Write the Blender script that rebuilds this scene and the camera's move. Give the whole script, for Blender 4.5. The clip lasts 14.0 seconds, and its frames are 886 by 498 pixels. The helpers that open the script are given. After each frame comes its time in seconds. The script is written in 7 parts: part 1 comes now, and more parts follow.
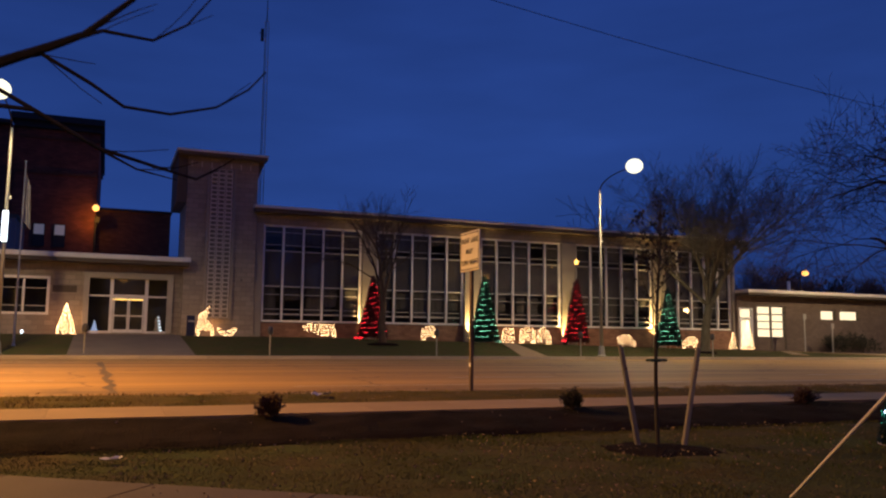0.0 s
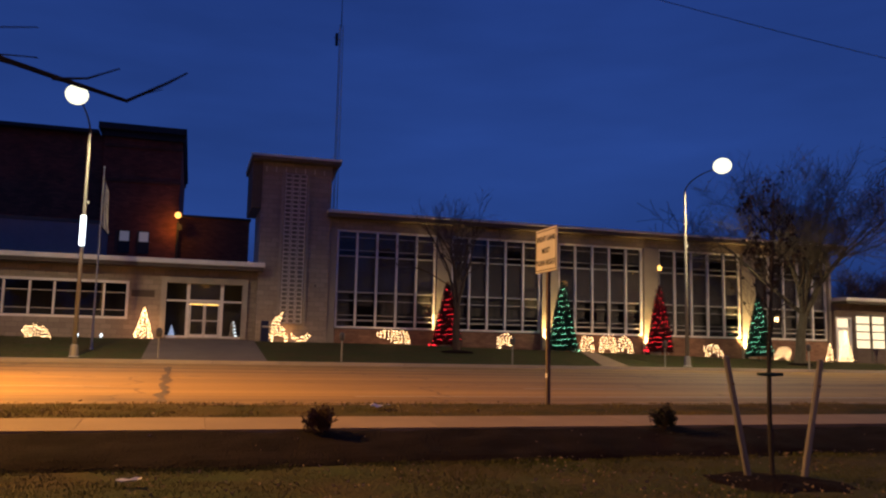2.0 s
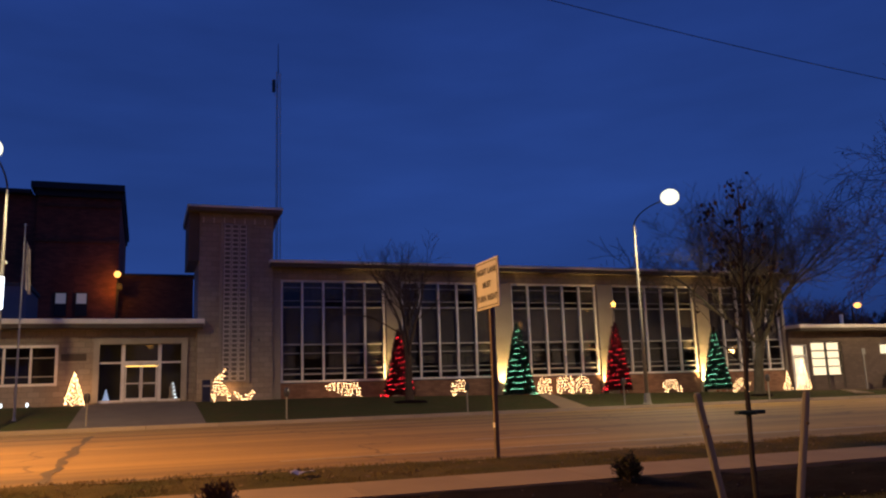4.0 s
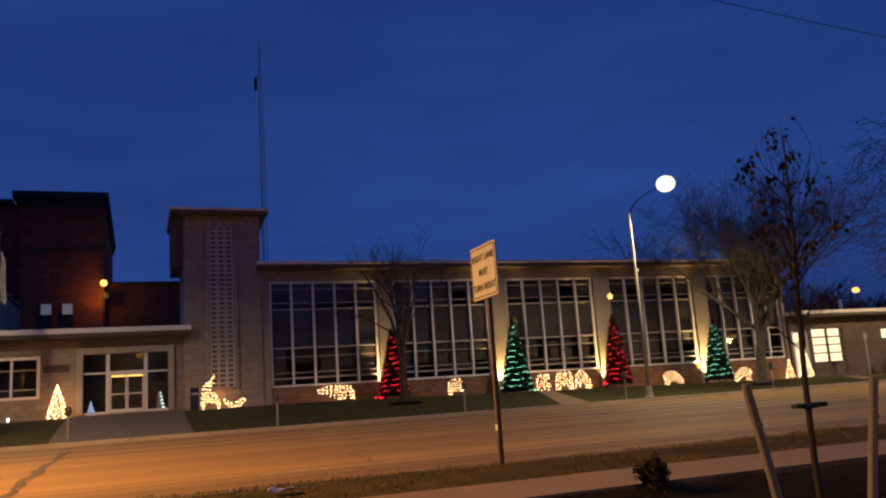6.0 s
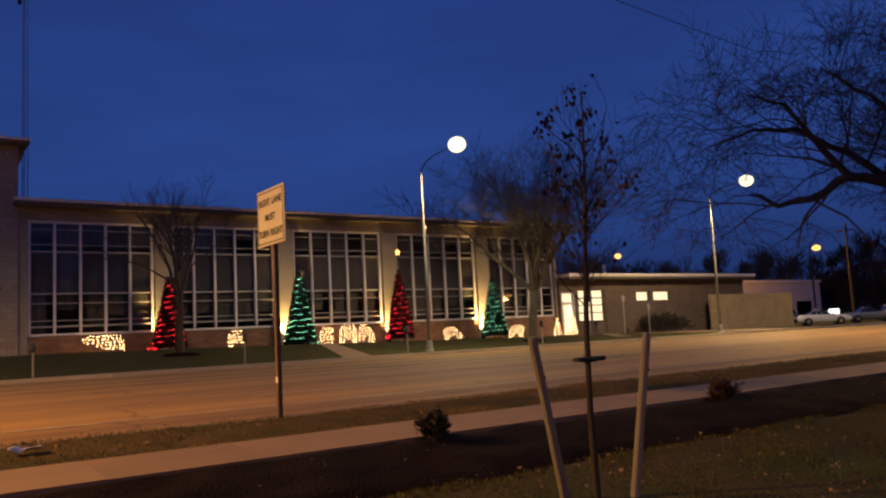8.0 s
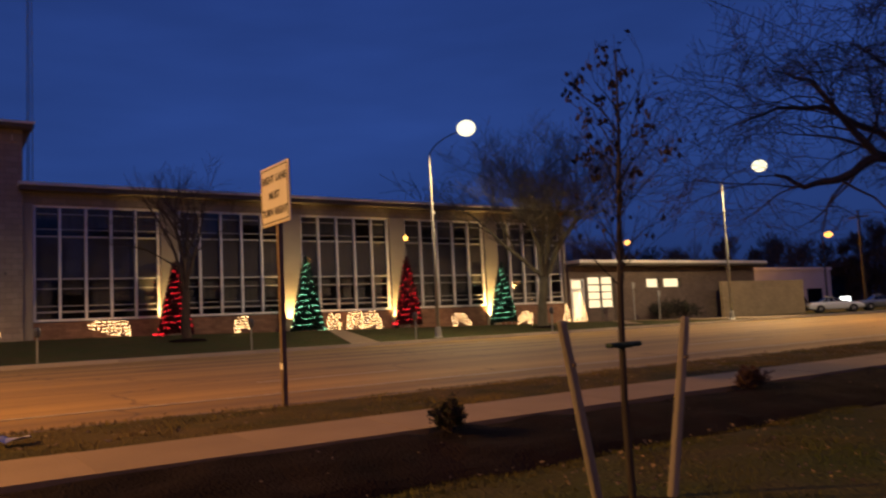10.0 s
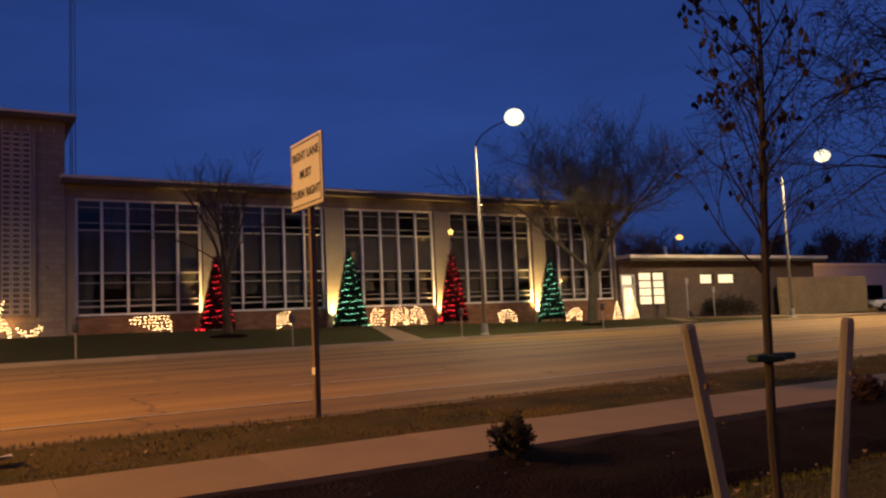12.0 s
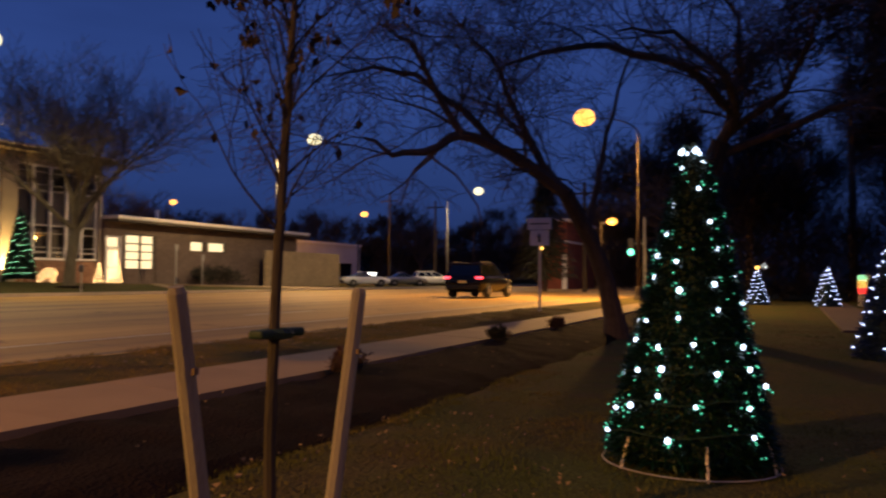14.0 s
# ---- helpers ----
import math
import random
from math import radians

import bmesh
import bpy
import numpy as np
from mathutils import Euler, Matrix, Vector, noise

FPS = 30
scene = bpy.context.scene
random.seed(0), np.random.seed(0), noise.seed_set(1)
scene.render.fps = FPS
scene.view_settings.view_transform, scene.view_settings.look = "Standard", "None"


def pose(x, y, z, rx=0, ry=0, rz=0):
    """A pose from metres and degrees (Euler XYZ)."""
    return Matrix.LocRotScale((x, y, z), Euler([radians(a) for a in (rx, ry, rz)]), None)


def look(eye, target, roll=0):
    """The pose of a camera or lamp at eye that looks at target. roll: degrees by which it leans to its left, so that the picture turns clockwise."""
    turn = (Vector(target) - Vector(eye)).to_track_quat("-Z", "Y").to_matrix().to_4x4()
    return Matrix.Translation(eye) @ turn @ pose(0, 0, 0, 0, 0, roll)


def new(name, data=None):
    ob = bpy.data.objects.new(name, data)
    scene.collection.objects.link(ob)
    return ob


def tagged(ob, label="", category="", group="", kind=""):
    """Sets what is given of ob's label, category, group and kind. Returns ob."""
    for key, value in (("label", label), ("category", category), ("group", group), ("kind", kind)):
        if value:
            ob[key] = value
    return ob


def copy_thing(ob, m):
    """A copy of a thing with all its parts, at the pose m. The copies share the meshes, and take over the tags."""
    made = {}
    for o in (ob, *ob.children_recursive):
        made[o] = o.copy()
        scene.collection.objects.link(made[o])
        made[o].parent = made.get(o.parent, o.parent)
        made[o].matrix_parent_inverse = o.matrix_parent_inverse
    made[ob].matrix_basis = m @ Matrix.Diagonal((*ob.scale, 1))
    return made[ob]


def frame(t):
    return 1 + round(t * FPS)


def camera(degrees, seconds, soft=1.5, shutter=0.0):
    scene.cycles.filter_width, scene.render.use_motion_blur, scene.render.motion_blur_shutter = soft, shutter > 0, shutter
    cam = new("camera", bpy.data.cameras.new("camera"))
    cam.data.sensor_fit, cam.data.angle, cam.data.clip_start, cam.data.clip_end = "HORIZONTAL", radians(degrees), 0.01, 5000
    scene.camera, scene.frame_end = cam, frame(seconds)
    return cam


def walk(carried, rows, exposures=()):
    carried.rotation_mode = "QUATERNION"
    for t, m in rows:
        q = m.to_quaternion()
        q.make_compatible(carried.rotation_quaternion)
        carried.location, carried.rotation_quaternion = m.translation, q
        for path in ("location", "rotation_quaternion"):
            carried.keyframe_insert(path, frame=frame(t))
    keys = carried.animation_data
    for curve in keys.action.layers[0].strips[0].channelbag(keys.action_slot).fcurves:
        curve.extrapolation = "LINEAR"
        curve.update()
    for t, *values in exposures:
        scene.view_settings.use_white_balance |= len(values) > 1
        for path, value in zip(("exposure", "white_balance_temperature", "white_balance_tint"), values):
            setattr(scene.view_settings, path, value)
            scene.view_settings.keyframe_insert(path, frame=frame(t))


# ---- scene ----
cam = camera(57.3, 14.0, 2.2, 0.4)

PATH = [
    (0, (-0.084, -0.411, 0.916), (0.677, 1.425, 1.142), 0.6),
    (0.5, (0.094, -0.159, 0.915), (0.859, 1.678, 1.116), 1.6),
    (1, (0.184, 0.122, 0.918), (0.941, 1.963, 1.111), 2.0),
    (1.5, (0.328, 0.393, 0.922), (1.016, 2.257, 1.154), 1.6),
    (2, (0.52, 0.859, 0.912), (1.101, 2.757, 1.154), 1.2),
    (2.5, (0.7, 1.215, 0.911), (1.291, 3.113, 1.136), -0.6),
    (3, (0.958, 1.583, 0.939), (1.58, 3.462, 1.225), -0.6),
    (3.5, (1.18, 1.876, 0.937), (1.841, 3.73, 1.289), -1.1),
    (6, (1.832, 3.44, 0.956), (2.534, 5.279, 1.311), -3.9),
    (6.5, (1.861, 3.541, 0.953), (2.599, 5.363, 1.321), -2.1),
    (7, (1.901, 3.676, 0.962), (2.894, 5.378, 1.307), -1.2),
    (9.5, (2.209, 4.128, 0.888), (3.404, 5.726, 1.016), -3.0),
    (10, (2.296, 4.376, 0.912), (3.44, 6.006, 1.094), -2.9),
    (10.5, (2.51, 4.758, 0.939), (3.506, 6.478, 1.16), -3.3),
    (11, (2.692, 5.123, 0.958), (3.673, 6.853, 1.176), -5.0),
    (11.5, (2.828, 5.384, 0.958), (3.846, 7.094, 1.159), -4.8),
    (12, (3.037, 5.711, 0.952), (4.091, 7.401, 1.129), -2.6),
    (12.5, (3.229, 5.979, 0.93), (4.445, 7.561, 1.065), -1.8),
    (13, (3.523, 6.147, 0.903), (5.008, 7.483, 0.986), -2.0),
    (13.5, (3.704, 6.265, 0.912), (5.412, 7.303, 0.973), 0.6),
    (14, (3.813, 6.413, 0.922), (5.65, 7.202, 0.995), 0.3),
]
# the clip's camera warms its picture a little as the orange lamps come into view
walk(cam, [(t, look(eye, target, roll)) for t, eye, target, roll in PATH],
     [(0, 0.0, 6350, 10), (6.5, 0.0, 6450, 10), (9.5, 0.0, 6850, 10), (11.5, 0.0, 6750, 10), (13, 0.0, 7300, 11), (14, 0.05, 7500, 11)])

# ---------------------------------------------------------------- world and large lights
world = bpy.data.worlds.new("dusk")
scene.world = world
world.use_nodes = True
wn, wl = world.node_tree.nodes, world.node_tree.links
wn.clear()
w_out, w_bg = wn.new("ShaderNodeOutputWorld"), wn.new("ShaderNodeBackground")
w_tc, w_sep, w_ramp = wn.new("ShaderNodeTexCoord"), wn.new("ShaderNodeSeparateXYZ"), wn.new("ShaderNodeValToRGB")
w_noise, w_map, w_mix = wn.new("ShaderNodeTexNoise"), wn.new("ShaderNodeMapping"), wn.new("ShaderNodeMix")
w_ramp.color_ramp.elements[0].position, w_ramp.color_ramp.elements[0].color = 0.0, (0.0075, 0.017, 0.067, 1)
w_ramp.color_ramp.elements[1].position, w_ramp.color_ramp.elements[1].color = 0.42, (0.0125, 0.034, 0.161, 1)
e = w_ramp.color_ramp.elements.new(0.16)
e.color = (0.015, 0.041, 0.177, 1)
w_map.inputs["Scale"].default_value = (2.0, 2.0, 9.0)
w_noise.inputs["Scale"].default_value, w_noise.inputs["Detail"].default_value = 1.3, 4
w_mix.data_type, w_mix.blend_type = "RGBA", "MULTIPLY"
w_shade = wn.new("ShaderNodeMapRange")
w_shade.inputs["From Min"].default_value, w_shade.inputs["From Max"].default_value = 0.3, 0.7
w_shade.inputs["To Min"].default_value, w_shade.inputs["To Max"].default_value = 0.82, 1.12
w_mix.inputs["Factor"].default_value = 1.0
wl.new(w_tc.outputs["Generated"], w_sep.inputs[0])
wl.new(w_sep.outputs["Z"], w_ramp.inputs["Fac"])
wl.new(w_tc.outputs["Generated"], w_map.inputs["Vector"])
wl.new(w_map.outputs[0], w_noise.inputs["Vector"])
wl.new(w_noise.outputs["Fac"], w_shade.inputs["Value"])
wl.new(w_ramp.outputs["Color"], w_mix.inputs["A"])
wl.new(w_shade.outputs["Result"], w_mix.inputs["B"])
wl.new(w_mix.outputs["Result"], w_bg.inputs["Color"])
wl.new(w_bg.outputs[0], w_out.inputs["Surface"])
w_bg.inputs["Strength"].default_value = 1.35

WHITE_LED, SODIUM, FLOOD = (1.0, 0.74, 0.40), (1.0, 0.45, 0.06), (1.0, 0.64, 0.22)


def lamp_light(name, kind, m, power, colour, size=0.3, spot=1.2, blend=0.6):
    data = bpy.data.lights.new(name, kind)
    data.energy, data.color = power, colour
    if kind == "AREA":
        data.size = size
    else:
        data.shadow_soft_size = size
    if kind == "SPOT":
        data.spot_size, data.spot_blend = spot, blend
    ob = new(name, data)
    ob.matrix_basis = m
    return tagged(ob, kind="light")


LED_POWER, SODIUM_POWER, FLOOD_POWER = 4900, 30000, 2600

# ---------------------------------------------------------------- materials


def material(name, colour, rough=0.8, metal=0.0, vary=0.25, scale=3.0, fine=40.0, bump=0.15, second=None, emit=None, strength=0.0,
             streak=None, spec=0.4, depth=0.02, random_tint=0.0):
    """Principled surface with colour variation at two scales and a fine relief."""
    m = bpy.data.materials.new(name)
    m.use_nodes = True
    n, l = m.node_tree.nodes, m.node_tree.links
    bsdf = n["Principled BSDF"]
    bsdf.inputs["Roughness"].default_value, bsdf.inputs["Metallic"].default_value = rough, metal
    bsdf.inputs["Specular IOR Level"].default_value = spec
    tc = n.new("ShaderNodeTexCoord")
    mp = n.new("ShaderNodeMapping")
    mp.inputs["Scale"].default_value = streak or (1, 1, 1)
    l.new(tc.outputs["Object"], mp.inputs["Vector"])
    big, small = n.new("ShaderNodeTexNoise"), n.new("ShaderNodeTexNoise")
    big.inputs["Scale"].default_value, big.inputs["Detail"].default_value = scale, 5
    small.inputs["Scale"].default_value, small.inputs["Detail"].default_value = fine, 3
    l.new(mp.outputs[0], big.inputs["Vector"])
    l.new(mp.outputs[0], small.inputs["Vector"])
    ramp = n.new("ShaderNodeValToRGB")
    other = second or tuple(c * (1 - vary) for c in colour)
    ramp.color_ramp.elements[0].position, ramp.color_ramp.elements[0].color = 0.32, (*other, 1)
    ramp.color_ramp.elements[1].position, ramp.color_ramp.elements[1].color = 0.68, (*colour, 1)
    l.new(big.outputs["Fac"], ramp.inputs["Fac"])
    mr = n.new("ShaderNodeMapRange")
    mr.inputs["To Min"].default_value, mr.inputs["To Max"].default_value = 1 - vary, 1 + vary
    l.new(small.outputs["Fac"], mr.inputs["Value"])
    mul = n.new("ShaderNodeMix")
    mul.data_type, mul.blend_type = "RGBA", "MULTIPLY"
    mul.inputs["Factor"].default_value = 1.0
    l.new(ramp.outputs["Color"], mul.inputs["A"])
    l.new(mr.outputs["Result"], mul.inputs["B"])
    last = mul.outputs["Result"]
    if random_tint:
        info, rr = n.new("ShaderNodeObjectInfo"), n.new("ShaderNodeMapRange")
        rr.inputs["To Min"].default_value, rr.inputs["To Max"].default_value = 1 - random_tint, 1 + random_tint
        l.new(info.outputs["Random"], rr.inputs["Value"])
        m2 = n.new("ShaderNodeMix")
        m2.data_type, m2.blend_type = "RGBA", "MULTIPLY"
        m2.inputs["Factor"].default_value = 1.0
        l.new(last, m2.inputs["A"])
        l.new(rr.outputs["Result"], m2.inputs["B"])
        last = m2.outputs["Result"]
    l.new(last, bsdf.inputs["Base Color"])
    if bump:
        b = n.new("ShaderNodeBump")
        b.inputs["Strength"].default_value, b.inputs["Distance"].default_value = bump, depth
        l.new(small.outputs["Fac"], b.inputs["Height"])
        l.new(b.outputs[0], bsdf.inputs["Normal"])
    if emit:
        bsdf.inputs["Emission Color"].default_value, bsdf.inputs["Emission Strength"].default_value = (*emit, 1), strength
    return m


def glow(name, colour, strength):
    m = bpy.data.materials.new(name)
    m.use_nodes = True
    b = m.node_tree.nodes["Principled BSDF"]
    b.inputs["Base Color"].default_value = (*[min(1, c * 0.8) for c in colour], 1)
    b.inputs["Emission Color"].default_value, b.inputs["Emission Strength"].default_value = (*colour, 1), strength
    return m


def glass(name, tint, rough=0.02):
    m = bpy.data.materials.new(name)
    m.use_nodes = True
    n, l = m.node_tree.nodes, m.node_tree.links
    n.remove(n["Principled BSDF"])
    tr, gl, mx, fr = n.new("ShaderNodeBsdfTransparent"), n.new("ShaderNodeBsdfGlossy"), n.new("ShaderNodeMixShader"), n.new("ShaderNodeLayerWeight")
    tr.inputs["Color"].default_value = (*tint, 1)
    gl.inputs["Roughness"].default_value = rough
    fr.inputs["Blend"].default_value = 0.5
    po, ad = n.new("ShaderNodeMath"), n.new("ShaderNodeMath")
    po.operation, ad.operation = "POWER", "MULTIPLY_ADD"
    po.inputs[1].default_value, ad.inputs[1].default_value, ad.inputs[2].default_value = 4.0, 0.75, 0.035
    l.new(fr.outputs["Facing"], po.inputs[0])
    l.new(po.outputs[0], ad.inputs[0])
    l.new(ad.outputs[0], mx.inputs["Fac"])
    l.new(tr.outputs[0], mx.inputs[1])
    l.new(gl.outputs[0], mx.inputs[2])
    l.new(mx.outputs[0], n["Material Output"].inputs["Surface"])
    return m



def road_surface():
    """Worn concrete: wheel-path streaks along the road, oil stains, thin cracks."""
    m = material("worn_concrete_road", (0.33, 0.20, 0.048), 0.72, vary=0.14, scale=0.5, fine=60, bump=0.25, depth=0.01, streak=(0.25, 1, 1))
    n, l = m.node_tree.nodes, m.node_tree.links
    bsdf = n["Principled BSDF"]
    last = bsdf.inputs["Base Color"].links[0].from_socket
    tc = n.new("ShaderNodeTexCoord")

    def darken(last, fac, lo, hi, to_lo, to_hi):
        mr, mx = n.new("ShaderNodeMapRange"), n.new("ShaderNodeMix")
        mr.inputs["From Min"].default_value, mr.inputs["From Max"].default_value = lo, hi
        mr.inputs["To Min"].default_value, mr.inputs["To Max"].default_value = to_lo, to_hi
        mx.data_type, mx.blend_type = "RGBA", "MULTIPLY"
        mx.inputs["Factor"].default_value = 1.0
        l.new(fac, mr.inputs["Value"])
        l.new(last, mx.inputs["A"])
        l.new(mr.outputs["Result"], mx.inputs["B"])
        return mx.outputs["Result"]

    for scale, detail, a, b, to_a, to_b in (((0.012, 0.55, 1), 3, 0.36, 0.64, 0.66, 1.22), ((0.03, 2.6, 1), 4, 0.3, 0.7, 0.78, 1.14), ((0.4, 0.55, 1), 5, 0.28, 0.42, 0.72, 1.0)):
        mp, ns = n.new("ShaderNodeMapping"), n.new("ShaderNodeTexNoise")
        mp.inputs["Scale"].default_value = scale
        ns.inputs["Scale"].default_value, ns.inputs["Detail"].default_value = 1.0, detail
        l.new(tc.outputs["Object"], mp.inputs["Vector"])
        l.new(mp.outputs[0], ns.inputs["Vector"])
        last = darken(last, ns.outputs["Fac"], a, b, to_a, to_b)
    wob, add, vor, sc = n.new("ShaderNodeTexNoise"), n.new("ShaderNodeVectorMath"), n.new("ShaderNodeTexVoronoi"), n.new("ShaderNodeVectorMath")
    wob.inputs["Scale"].default_value, wob.inputs["Detail"].default_value = 0.5, 5
    sc.operation, sc.inputs["Scale"].default_value = "SCALE", 2.2
    vor.feature = "DISTANCE_TO_EDGE"
    vor.inputs["Scale"].default_value = 0.13
    l.new(tc.outputs["Object"], wob.inputs["Vector"])
    l.new(wob.outputs["Color"], sc.inputs[0])
    l.new(tc.outputs["Object"], add.inputs[0])
    l.new(sc.outputs[0], add.inputs[1])
    l.new(add.outputs[0], vor.inputs["Vector"])
    last = darken(last, vor.outputs["Distance"], 0.002, 0.007, 0.55, 1.0)
    l.new(last, bsdf.inputs["Base Color"])
    return m


